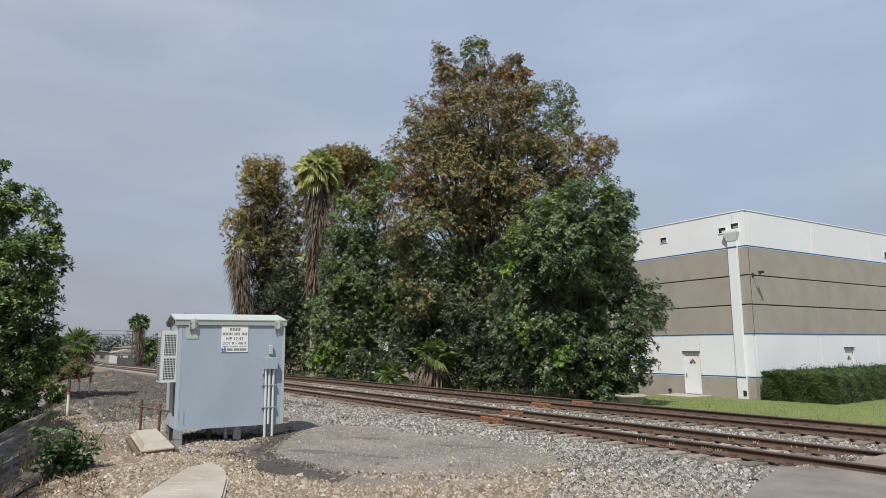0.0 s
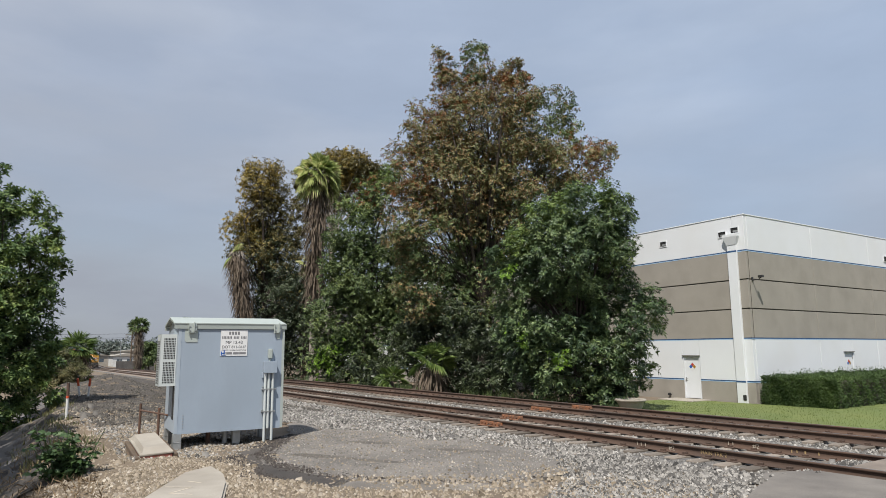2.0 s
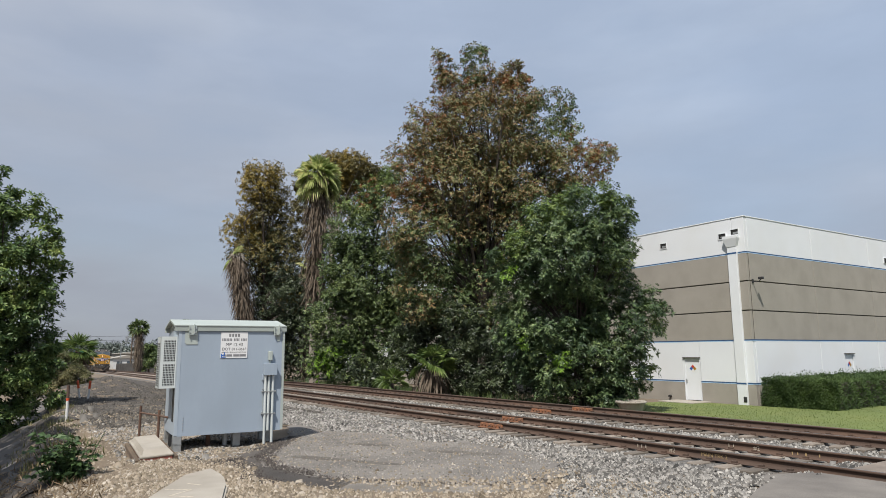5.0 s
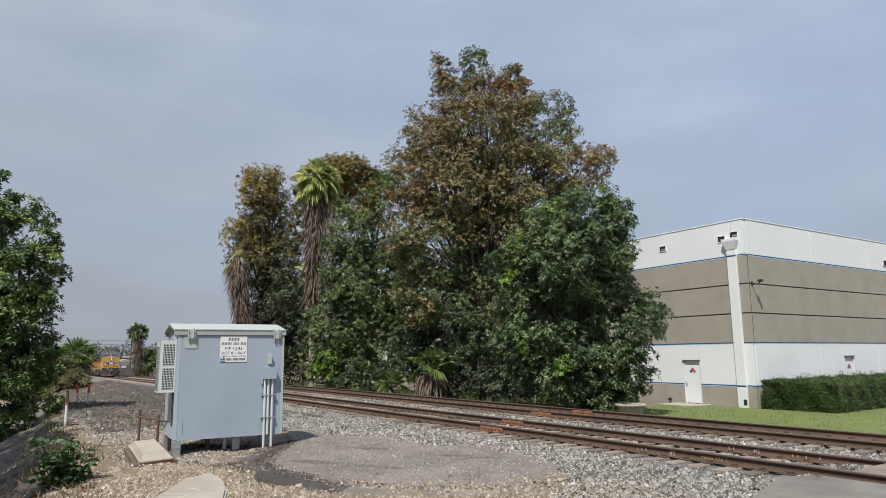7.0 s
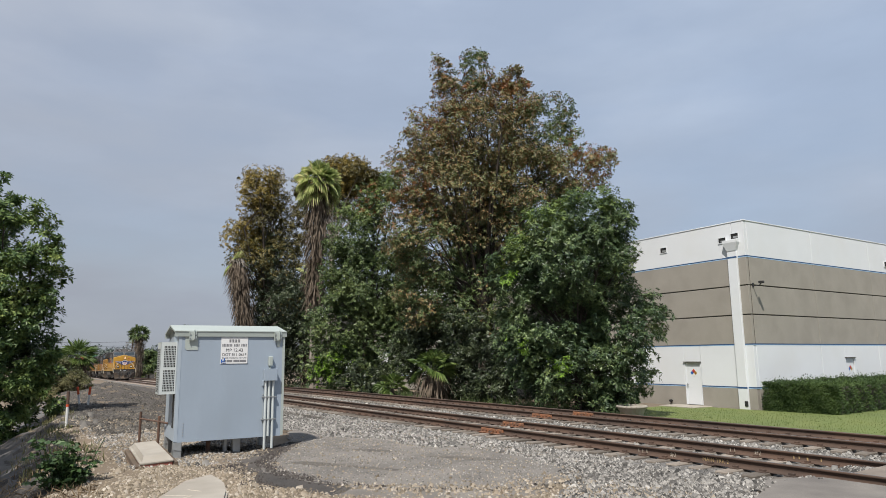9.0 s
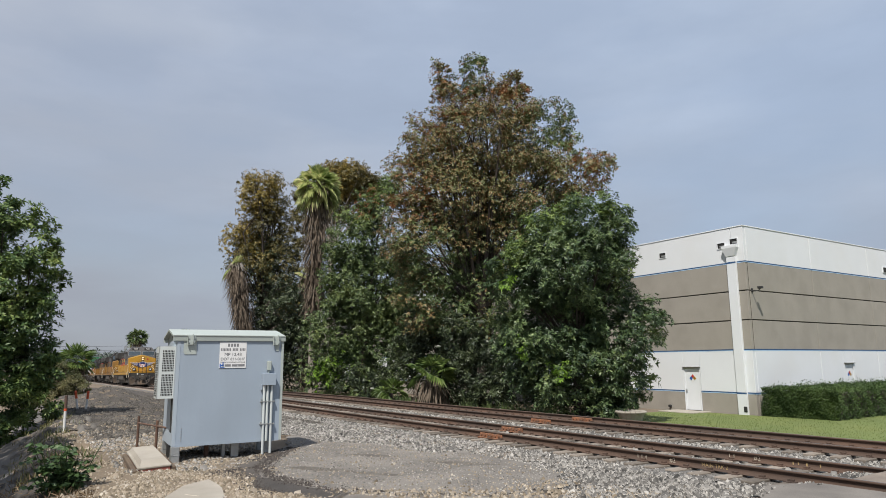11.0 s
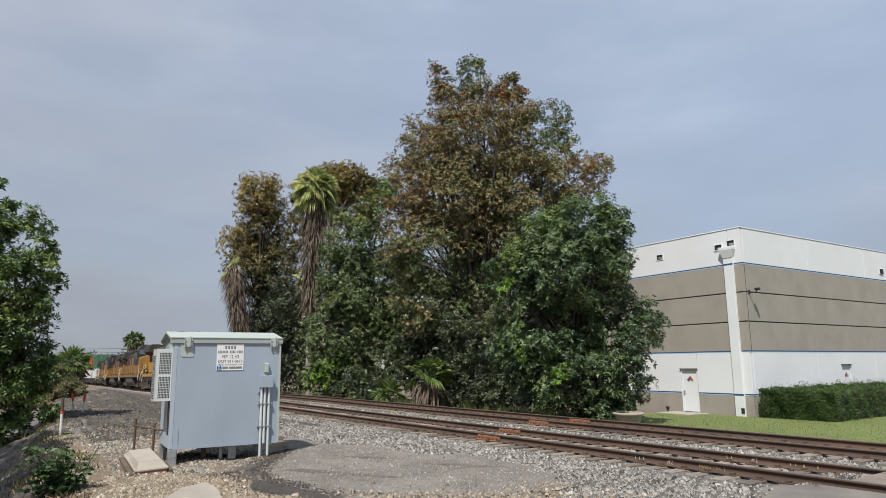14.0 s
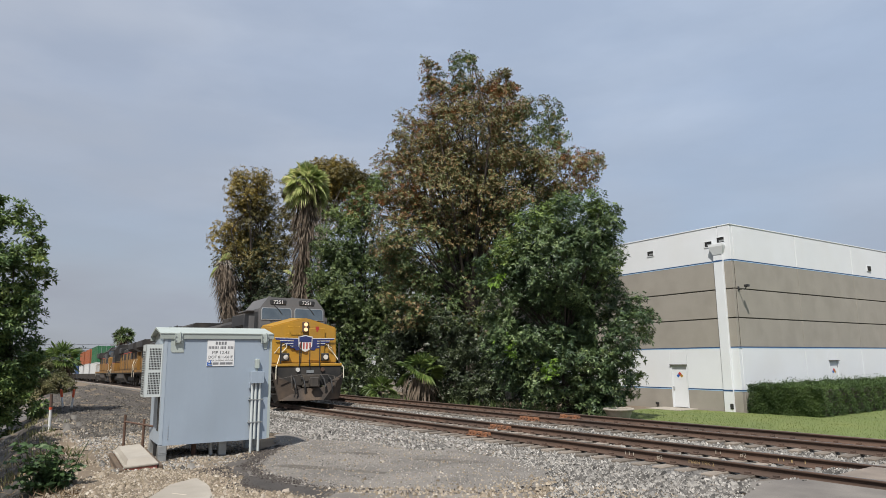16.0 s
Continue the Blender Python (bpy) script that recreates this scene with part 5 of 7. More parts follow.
def tree(name, label, env, base, fork, r0, leaf, material, seed, lobe_r=0.7, lobes_m3=2.0, sprays=16, leaves=10, spray_r=0.16, bark=None, accents=(), droop=0.4, category="tree", twig=0.10, core=1.7, hollow=0.45, tilt=(0.5, 1.7)):
    rng = np.random.default_rng(seed)
    root = thing(name, label, category, pose(*base))
    inv = -np.array(base)
    env = [(a, b, c, d * 0.97, e * 0.97) for a, b, c, d, e in env]
    P, N, C = lobed_points(env, rng, lobe_r, lobes_m3, sprays, 1, spray_r, hollow)
    P = P + inv
    pick = rng.random(len(C)) < twig
    part("trunk", limb_mesh((0, 0, 0), list(C[pick] + inv), r0, rng, Vector(fork) - Vector(base)), bark or M_BARK, root)
    # big shaded leaves deep inside, which close the crown
    if core:
        Q, QN, _ = lobed_points([(a, b, c, d * 0.55, e * 0.60) for a, b, c, d, e in env if d > min(1.2, max(q[3] for q in env) * 0.7)], rng, lobe_r, lobes_m3 * 0.6, 4, 3, spray_r, hollow=0.1)
        deep = new("inner_foliage", leaves_mesh("inner_foliage", Q + inv, QN, leaf[0] * core, leaf[1] * core * 1.5, material, rng, 0.2))
        deep.parent = root
        tagged(deep, kind="stuff")
    mask = np.zeros(len(P), bool)
    for (ax, ay, az, ar), m, share in accents:
        near = (np.linalg.norm(P + np.array(base) - np.array([ax, ay, az]), axis=1) < ar * (0.75 + 0.5 * rng.random(len(P)))) & (rng.random(len(P)) < share) & ~mask
        if near.sum():
            mask |= near
            ob = new("crown_patch", rosette_mesh("crown_patch", P[near], N[near], leaves, leaf[0], leaf[1], m, rng, droop, tilt))
            ob.parent = root
            tagged(ob, kind="stuff")
    ob = new("crown", rosette_mesh("crown", P[~mask], N[~mask], leaves, leaf[0], leaf[1], material, rng, droop, tilt))
    ob.parent = root
    return root


def fan_blades(centre, way, length, spread, blades, rng, droop=0.2, width=0.05, roll=0.0):
    """One fan leaf: blades that radiate from the end of its stalk."""
    way = Vector(way).normalized()
    side = way.cross(Vector((0, 0, 1)))
    side = side.normalized() if side.length > 0.05 else Vector((1, 0, 0))
    side = (Matrix.Rotation(rng.normal(0, roll), 3, way) @ side) if roll else side
    V, F = [], []
    for i in range(blades):
        a = spread * (2 * i / (blades - 1) - 1)
        d = way * math.cos(a) + side * math.sin(a)
        ln = length * (0.75 + 0.25 * math.cos(a)) * rng.uniform(0.9, 1.05)
        n = d.cross(side if abs(a) < 0.8 else way).normalized()
        s = d.cross(Vector((0, 0, 1)))
        s = Matrix.Rotation(rng.uniform(-1.2, 1.2), 3, d) @ ((s.normalized() if s.length > 0.05 else Vector((0, 1, 0))) * width)
        p0 = Vector(centre)
        p1 = p0 + d * ln * 0.6 - Vector((0, 0, droop * ln * 0.15))
        p2 = p0 + d * ln - Vector((0, 0, droop * ln))
        k = len(V)
        V += [p0, p1 + s, p2, p1 - s]
        F += [(k, k + 1, k + 2), (k, k + 2, k + 3)]
    return V, F


def fan_palm(name, label, base, top, r0, crown_r, leafs, seed, skirt=0.0, material=None, leaf_len=0.9, blades=15, down=0.7, trunk_mat=None, sag=0.25):
    """A fan palm: ringed trunk, hanging skirt of dead fronds over the given length, crown of fan leaves."""
    rng = np.random.default_rng(seed)
    root = thing(name, label, "palm", pose(*base))
    b, t = Vector((0, 0, 0)), Vector(top) - Vector(base)
    bm = bmesh.new()
    steps = 14
    for i in range(steps):
        a, c = b.lerp(t, i / steps), b.lerp(t, (i + 1) / steps)
        w = r0 * (1.25 - 0.35 * i / steps)
        add_rod(bm, a, c, w * 1.04, w * 0.94, 12)
    part("trunk", bm, trunk_mat or M_BARK, root)
    if skirt:
        V, F = [], []
        k = int(300 * skirt)
        for _ in range(k):
            u = rng.random() * skirt
            p = t + (b - t).normalized() * u
            a = rng.uniform(0, 2 * math.pi)
            rad = r0 * 0.9 + 0.42 * crown_r * (1 - 0.6 * u / skirt) * rng.random() ** 2
            p = p + Vector((math.cos(a) * rad, math.sin(a) * rad, 0))
            d = Vector((math.cos(a) * 0.30 + rng.normal(0, 0.17), math.sin(a) * 0.30 + rng.normal(0, 0.17), -1)).normalized()
            ln = rng.uniform(0.5, 1.7)
            s = Vector((-math.sin(a), math.cos(a), 0)) * rng.uniform(0.015, 0.055)
            i = len(V)
            V += [p, p + d * ln * 0.5 + s, p + d * ln, p + d * ln * 0.5 - s]
            F += [(i, i + 1, i + 2), (i, i + 2, i + 3)]
        sk = new("dead_frond_skirt", raw_mesh("dead_frond_skirt", [tuple(v) for v in V], F, M_SKIRT))
        sk.parent = root
    V, F = [], []
    stalks = bmesh.new()
    for i in range(leafs):
        a = i * 2.39996 + rng.normal(0, 0.15)
        e = 1.25 - (1.25 + down) * (i + 0.5) / leafs + rng.normal(0, 0.1)
        d = Vector((math.cos(a) * math.cos(e), math.sin(a) * math.cos(e), math.sin(e)))
        c = t + d * (crown_r - leaf_len) * rng.uniform(0.8, 1.1)
        add_rod(stalks, t, c, 0.018, 0.012, 4)
        v, f = fan_blades(c, d - Vector((0, 0, 0.15)), leaf_len, 1.55, blades, rng, droop=sag * (1 + (e < 0)), width=0.06 * leaf_len / 0.9, roll=0.7)
        o = len(V)
        V += v
        F += [tuple(q + o for q in w) for w in f]
    if skirt > 5:
        bunch = bmesh.new()
        for i in range(44):
            a = rng.uniform(0, 6.28)
            d = Vector((math.cos(a), math.sin(a), rng.uniform(-0.2, 0.8))).normalized()
            add_path(bunch, [t, t + d * crown_r * 0.35, t + d * crown_r * 0.5 - Vector((0, 0, crown_r * 0.2))], 0.03, 4)
        part("flower_stalks", bunch, M_PALEBARK, root, "pale dry flower stalks")
    part("leaf_stalks", stalks, material or M_PALMLEAF, root)
    cr = new("crown", raw_mesh("crown", [tuple(v) for v in V], F, material or M_PALMLEAF))
    cr.parent = root
    return root


def build_trees():
    brown = [(-31.0, 19.7, 14.9, 1.1, 1.5), (-31.9, 19.0, 12.7, 1.1, 1.7), (-27.25, 24.25, 17.75, 0.62, 1.35), (-26.1, 26.3, 16.0, 0.8, 1.2), (-28.5, 22.0, 18.75, 0.75, 1.0), (-29.5, 20.55, 18.3, 0.65, 1.1), (-27.5, 23.6, 18.0, 0.75, 1.1), (-26.9, 24.7, 17.0, 0.85, 1.2), (-28.49, 21.99, 18.39, 0.79, 1.45), (-29.5, 20.6, 18.14, 0.63, 1.39), (-27.63, 23.36, 17.92, 0.66, 1.19), (-28.74, 21.95, 17.21, 1.52, 1.58), (-29.44, 21.07, 16.7, 1.06, 1.39), (-27.48, 23.92, 16.61, 1.45, 1.52), (-30.33, 20.38, 14.42, 1.72, 1.98), (-28.78, 22.6, 14.5, 2.81, 2.81), (-26.98, 25.17, 14.64, 1.82, 2.31), (-25.93, 26.57, 15.12, 1.12, 1.39), (-31.25, 19.67, 12.07, 1.49, 2.15), (-29.64, 22.17, 11.4, 2.97, 2.64), (-27.54, 25.13, 11.71, 2.97, 2.31), (-25.94, 27.24, 12.5, 1.9, 1.58), (-25.2, 28.1, 12.9, 1.2, 0.9), (-24.81, 28.67, 13.24, 0.85, 0.6), (-30.86, 21.18, 8.47, 2.81, 2.48), (-29.03, 23.92, 8.13, 2.64, 2.64), (-32.0, 19.36, 9.14, 1.39, 1.98), (-30.06, 23.2, 5.19, 2.48, 2.31), (-31.61, 20.87, 5.54, 1.98, 1.98)]
    tree("browning_tree", "tall broad tree with browning leaves behind the tracks", brown, (-29.6, 22.6, -0.75), (-29.2, 22.8, 4.5), 0.30, (0.17, 0.066), M_BROWNLEAF, 11,
         lobe_r=0.68, lobes_m3=2.5, sprays=17, leaves=7, spray_r=0.22, droop=0.5, core=1.2, twig=0.05,
         accents=[((-25.6, 27.6, 12.9, 1.6), M_RUSTLEAF, 0.5), ((-31.3, 19.6, 11.4, 2.2), M_RUSTLEAF, 0.22), ((-29.5, 20.9, 16.5, 2.6), M_RUSTLEAF, 0.2), ((-27.3, 23.9, 17.0, 1.6), M_RUSTLEAF, 0.28),
                  ((-28.6, 21.8, 18.6, 1.5), M_GREEN, 0.8), ((-26.0, 26.5, 15.2, 2.2), M_GREEN, 0.75), ((-27.5, 25.4, 10.0, 2.6), M_GREEN, 0.4), ((-31.0, 20.9, 7.2, 3.0), M_GREEN, 0.6), ((-30.0, 23.0, 5.5, 3.0), M_GREEN, 0.9)])
    left_green = [(-39.84, 20.23, 10.04, 1.88, 2.35), (-38.85, 21.13, 12.05, 1.49, 1.64), (-40.73, 19.68, 7.23, 1.49, 2.27), (-39.44, 21.59, 7.02, 2.66, 2.93), (-41.32, 19.68, 3.94, 1.95, 2.54), (-39.6, 22.38, 3.15, 2.54, 2.93), (-41.15, 20.59, 1.43, 2.35, 1.64), (-38.46, 23.74, 4.3, 1.76, 2.74), (-38.06, 21.88, 13.51, 1.25, 1.09), (-42.13, 19.13, 1.63, 1.37, 1.88), (-37.95, 23.65, 7.39, 1.56, 2.35)]
    # the yellow-green patches near the top paint sunlit leaves
    tree("green_tree", "dense dark green tree with foliage to the ground", left_green, (-40.2, 21.0, -0.9), (-39.8, 21.0, 4.0), 0.30, (0.20, 0.085), M_GREEN, 12,
         lobe_r=0.75, lobes_m3=2.3, sprays=17, leaves=8, spray_r=0.19, droop=0.2,
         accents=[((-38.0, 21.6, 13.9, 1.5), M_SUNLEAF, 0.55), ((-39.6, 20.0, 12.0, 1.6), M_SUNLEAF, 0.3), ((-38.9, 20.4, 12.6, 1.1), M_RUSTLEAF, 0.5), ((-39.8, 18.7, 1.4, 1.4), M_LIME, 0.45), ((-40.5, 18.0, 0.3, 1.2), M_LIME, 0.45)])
    right_green = [(-18.88, 20.58, 7.72, 1.74, 1.26), (-20.08, 19.05, 6.9, 1.45, 1.21), (-18.15, 21.69, 7.48, 0.68, 1.01), (-19.53, 20.13, 5.82, 2.54, 1.93), (-20.82, 18.38, 5.35, 1.21, 1.57), (-18.65, 21.57, 5.21, 1.21, 1.74), (-20.29, 19.76, 3.08, 2.42, 1.93), (-18.71, 22.04, 3.06, 1.74, 1.74), (-19.98, 20.7, 1.16, 2.54, 1.45), (-21.17, 18.74, 2.13, 1.09, 1.45), (-18.58, 22.67, 1.38, 0.97, 1.16), (-19.56, 21.57, 0.2, 1.69, 0.6), (-17.97, 23.0, 3.53, 0.85, 0.97)]
    # upper patches in brighter yellow-green stand for sun on the crown
    tree("bushy_tree", "bushy bright green tree beside the far track", right_green, (-19.9, 20.6, -0.7), (-19.8, 20.6, 2.2), 0.16, (0.165, 0.058), M_LUSH, 13,
         lobe_r=0.52, lobes_m3=4.0, sprays=18, leaves=9, spray_r=0.15, tilt=(0.8, 1.6), droop=0.2,
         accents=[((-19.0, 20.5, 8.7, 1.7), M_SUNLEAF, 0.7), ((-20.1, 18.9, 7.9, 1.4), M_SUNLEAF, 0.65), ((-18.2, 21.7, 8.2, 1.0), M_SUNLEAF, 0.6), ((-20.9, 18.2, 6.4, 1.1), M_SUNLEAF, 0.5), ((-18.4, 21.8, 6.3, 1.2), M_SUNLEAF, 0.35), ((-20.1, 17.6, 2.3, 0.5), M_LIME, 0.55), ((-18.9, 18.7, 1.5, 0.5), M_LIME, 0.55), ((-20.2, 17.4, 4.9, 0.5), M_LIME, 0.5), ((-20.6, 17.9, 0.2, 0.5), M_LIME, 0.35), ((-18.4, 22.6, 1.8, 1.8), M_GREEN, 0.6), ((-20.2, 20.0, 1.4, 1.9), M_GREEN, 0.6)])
    under = [(-32.25, 22.49, 2.61, 1.52, 1.86), (-33.35, 20.99, 2.29, 1.36, 1.69), (-31.31, 24.3, 0.93, 1.69, 1.69), (-30.31, 25.88, 0.41, 1.19, 1.36), (-31.31, 23.5, 3.95, 1.86, 1.69), (-34.19, 20.12, 0.96, 1.19, 1.19), (-31.13, 24.99, -0.75, 2.03, 0.51), (-35.39, 18.47, 0.64, 1.36, 1.02), (-32.7, 22.38, 0.61, 1.69, 1.36), (-31.71, 23.36, 2.27, 2.03, 1.86), (-32.7, 21.58, 3.63, 1.69, 1.69), (-29.36, 27.48, -0.44, 1.36, 0.75), (-27.6, 20.3, 0.9, 1.3, 1.5), (-26.3, 20.9, 0.5, 1.2, 1.3), (-28.3, 20.6, 2.9, 1.5, 1.5), (-26.6, 21.6, 2.6, 1.4, 1.6), (-25.2, 20.6, 0.2, 1.1, 1.1), (-24.6, 21.4, 1.6, 1.2, 1.5)]
    # leaves coloured dark to stand for the shade under the canopies
    tree("understorey_shrub", "shrubs under the trees along the track, coloured dark as shade", under, (-30.9, 23.3, -0.75), (-30.8, 23.4, 3.6), 0.24, (0.22, 0.07), M_SHADELEAF, 14, twig=0.0,
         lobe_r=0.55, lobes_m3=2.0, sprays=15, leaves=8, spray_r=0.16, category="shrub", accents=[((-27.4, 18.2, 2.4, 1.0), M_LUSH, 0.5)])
    euc = [(-58.44, 19.83, 17.43, 2.12, 2.12), (-59.93, 18.76, 13.24, 1.59, 1.8), (-58.25, 20.84, 14.59, 1.8, 2.44), (-59.49, 19.99, 11.03, 2.23, 2.65), (-58.23, 21.95, 10.49, 1.91, 3.18), (-59.07, 21.85, 6.31, 2.38, 3.18), (-58.41, 23.62, 3.15, 1.38, 3.18), (-59.98, 21.48, 2.64, 2.38, 3.07), (-51.64, 20.15, 6.25, 1.6, 2.81), (-50.63, 20.83, 2.52, 1.11, 2.76), (-52.49, 20.02, 2.08, 1.5, 2.35)]
    # the lower crown's dark leaf patches are painted shade
    tree("eucalyptus", "tall eucalyptus with olive-brown leaf clumps", euc, (-59.2, 20.8, -1.2), (-58.9, 20.6, 6.5), 0.38, (0.22, 0.085), M_EUCLEAF, 15,
         lobe_r=0.8, lobes_m3=2.5, sprays=16, leaves=8, spray_r=0.2, bark=M_BARK, droop=0.5,
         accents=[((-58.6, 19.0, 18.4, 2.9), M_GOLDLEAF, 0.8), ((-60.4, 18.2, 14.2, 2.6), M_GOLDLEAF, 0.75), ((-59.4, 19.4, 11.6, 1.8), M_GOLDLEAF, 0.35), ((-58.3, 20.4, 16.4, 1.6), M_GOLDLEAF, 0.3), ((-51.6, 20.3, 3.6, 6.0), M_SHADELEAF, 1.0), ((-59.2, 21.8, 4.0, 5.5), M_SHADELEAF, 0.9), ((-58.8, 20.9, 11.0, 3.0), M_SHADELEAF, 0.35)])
    euc_b = [(-58.27, 28.21, 20.24, 2.41, 1.95), (-57.06, 30.3, 18.97, 1.72, 1.72), (-60.71, 25.01, 19.02, 1.03, 1.83), (-59.21, 26.78, 20.53, 1.15, 0.8), (-56.46, 31.14, 19.08, 0.92, 0.92), (-61.52, 24.85, 15.16, 1.03, 2.29), (-59.12, 27.73, 17.41, 1.72, 1.72)]
    tree("eucalyptus", "tall eucalyptus behind the palms, olive crown", euc_b, (-58.0, 27.6, -1.2), (-58.8, 27.2, 13.0), 0.40, (0.24, 0.09), M_EUCLEAF, 16,
         lobe_r=0.8, lobes_m3=4.2, sprays=14, leaves=8, spray_r=0.2, bark=M_PALEBARK, droop=0.5, accents=[((-58.6, 27.6, 21.2, 3.0), M_GOLDLEAF, 0.75)])
    left = [(-29.77, -0.24, 8.03, 0.78, 0.98), (-29.45, 0.59, 6.63, 0.98, 1.35), (-29.03, 1.42, 5.76, 0.65, 0.83), (-29.81, 0.55, 4.8, 1.56, 1.19), (-29.46, 1.23, 4.15, 0.76, 0.87), (-30.27, 0.33, 3.09, 1.56, 1.56), (-30.06, 0.97, 1.8, 1.13, 1.41), (-30.78, 0.39, 0.08, 1.13, 1.13), (-30.76, -1.28, 6.54, 1.74, 2.17), (-31.3, -0.94, 2.24, 1.95, 3.04), (-29.7, 1.38, 2.22, 0.65, 1.09), (-29.63, 1.72, 1.36, 0.65, 0.76), (-30.07, 1.36, 0.29, 0.91, 0.91), (-30.67, 0.84, -0.99, 0.83, 0.87)]
    left = [(x, y + 0.08, z, h * 1.02, v * 1.04) for x, y, z, h, v in left] + [(-29.9, 1.2, 0.5, 0.8, 1.1), (-30.2, 1.0, -0.7, 0.8, 0.8)]
    tree("roadside_tree", "glossy green leafy tree overhanging the channel", left, (-30.9, -1.2, -3.0), (-30.6, -0.9, 1.2), 0.22, (0.19, 0.075), M_LEFTLEAF, 17, core=1.4, droop=0.2,
         lobe_r=0.5, lobes_m3=3.8, sprays=15, leaves=9, spray_r=0.13)
    shade = [(-20.5, -4.3, 6.8, 2.4, 2.2), (-17.0, -4.2, 6.6, 2.3, 2.2), (-24.0, -4.9, 6.8, 2.3, 2.1), (-13.6, -4.1, 6.2, 2.2, 2.0), (-10.6, -4.4, 6.0, 2.0, 1.8)]
    tree("roadside_tree", "leafy green tree on the far side of the channel", shade, (-19.5, -4.9, -3.0), (-19.5, -4.8, 3.4), 0.25, (0.30, 0.13), M_LEFTLEAF, 20,
         lobe_r=0.6, lobes_m3=1.4, sprays=12, leaves=7, spray_r=0.2)
    brush = [(-52.68, 4.08, 0.78, 1.41, 1.25), (-53.37, 3.13, 0.6, 1.41, 1.49), (-52.18, 4.91, 0.39, 1.02, 0.86), (-53.88, 2.75, -0.75, 1.41, 1.17), (-53.08, 3.87, -0.57, 1.41, 0.94), (-51.65, 5.73, 0.19, 0.55, 0.47), (-52.81, 3.7, 1.56, 1.02, 0.86), (-52.74, 4.35, -0.57, 1.09, 0.63)]
    tree("dry_brush", "dry olive-brown brush on the bank", brush, (-55.2, 4.2, -0.8), (-55.2, 4.2, -0.2), 0.06, (0.2, 0.04), M_DRYBRUSH, 18,
         lobe_r=0.5, lobes_m3=5.0, sprays=14, leaves=9, spray_r=0.16, category="shrub", accents=[((-55.2, 4.2, 1.2, 1.2), M_GREEN, 0.3)])
    far = [(-163.33, 30.48, 1.68, 2.09, 2.61), (-162.57, 32.0, 0.13, 1.56, 2.35), (-164.35, 29.59, -0.5, 1.56, 1.56)]
    tree("distant_tree", "dark green tree by the far fence", far, (-163.2, 30.6, -2.1), (-163.2, 30.6, 0.5), 0.2, (0.5, 0.22), M_GREEN, 19, lobe_r=0.8, lobes_m3=1.0, sprays=12, leaves=8, spray_r=0.3)
    # palms
    fan_palm("fan_palm", "tall fan palm with a shaggy skirt of dead fronds", (-46.8, 20.4, -0.9), (-45.0, 19.65, 15.1), 0.32, 2.1, 42, 21, skirt=9.0, leaf_len=1.15, blades=19, down=0.95, trunk_mat=M_PALEBARK, sag=0.28)
    fan_palm("fan_palm", "leaning fan palm wrapped in dead grey fronds", (-57.5, 19.6, -1.2), (-57.9, 17.6, 10.4), 0.5, 1.5, 3, 22, skirt=11.2, leaf_len=1.0, blades=15, down=0.8)
    fan_palm("fan_palm", "shaggy palm trunk wrapped in dead fronds", (-50.6, 21.6, -1.0), (-51.6, 21.8, 9.0), 0.34, 1.4, 6, 23, skirt=9.2, leaf_len=1.0, blades=12, down=0.9)
    fan_palm("distant_fan_palm", "distant fan palm with a thick skirt of dead fronds", (-154.2, 26.8, -2.2), (-153.2, 26.3, 7.3), 0.5, 2.6, 50, 24, skirt=8.0, leaf_len=1.4, blades=11, down=0.5, material=M_GREEN, sag=0.1)
    fan_palm("distant_fan_palm", "small distant palm top behind the equipment house", (-116.2, 27.6, -1.9), (-116.2, 27.4, 6.6), 0.25, 1.6, 30, 25, leaf_len=1.0, blades=11, material=M_GREEN)
    fan_palm("young_fan_palm", "young green fan palm on the bank", (-57.9, 5.7, -0.6), (-57.7, 5.65, 2.05), 0.22, 1.75, 30, 26, skirt=1.8, leaf_len=0.95, blades=15, down=0.8, material=M_PALMYOUNG, sag=0.1)
    fan_palm("small_fan_palm", "small fan palm with pale yellow-green leaves", (-30.6, 17.9, -0.6), (-30.6, 17.8, 0.25), 0.10, 1.15, 11, 27, material=M_PALMYOUNG, leaf_len=0.65, blades=17, down=0.1)
    fan_palm("small_fan_palm", "squat fan palm with a brown dead skirt", (-27.9, 18.7, -0.6), (-27.9, 18.6, 1.15), 0.34, 1.5, 15, 28, skirt=1.8, material=M_PALMYOUNG, leaf_len=0.8, blades=17, down=0.15)


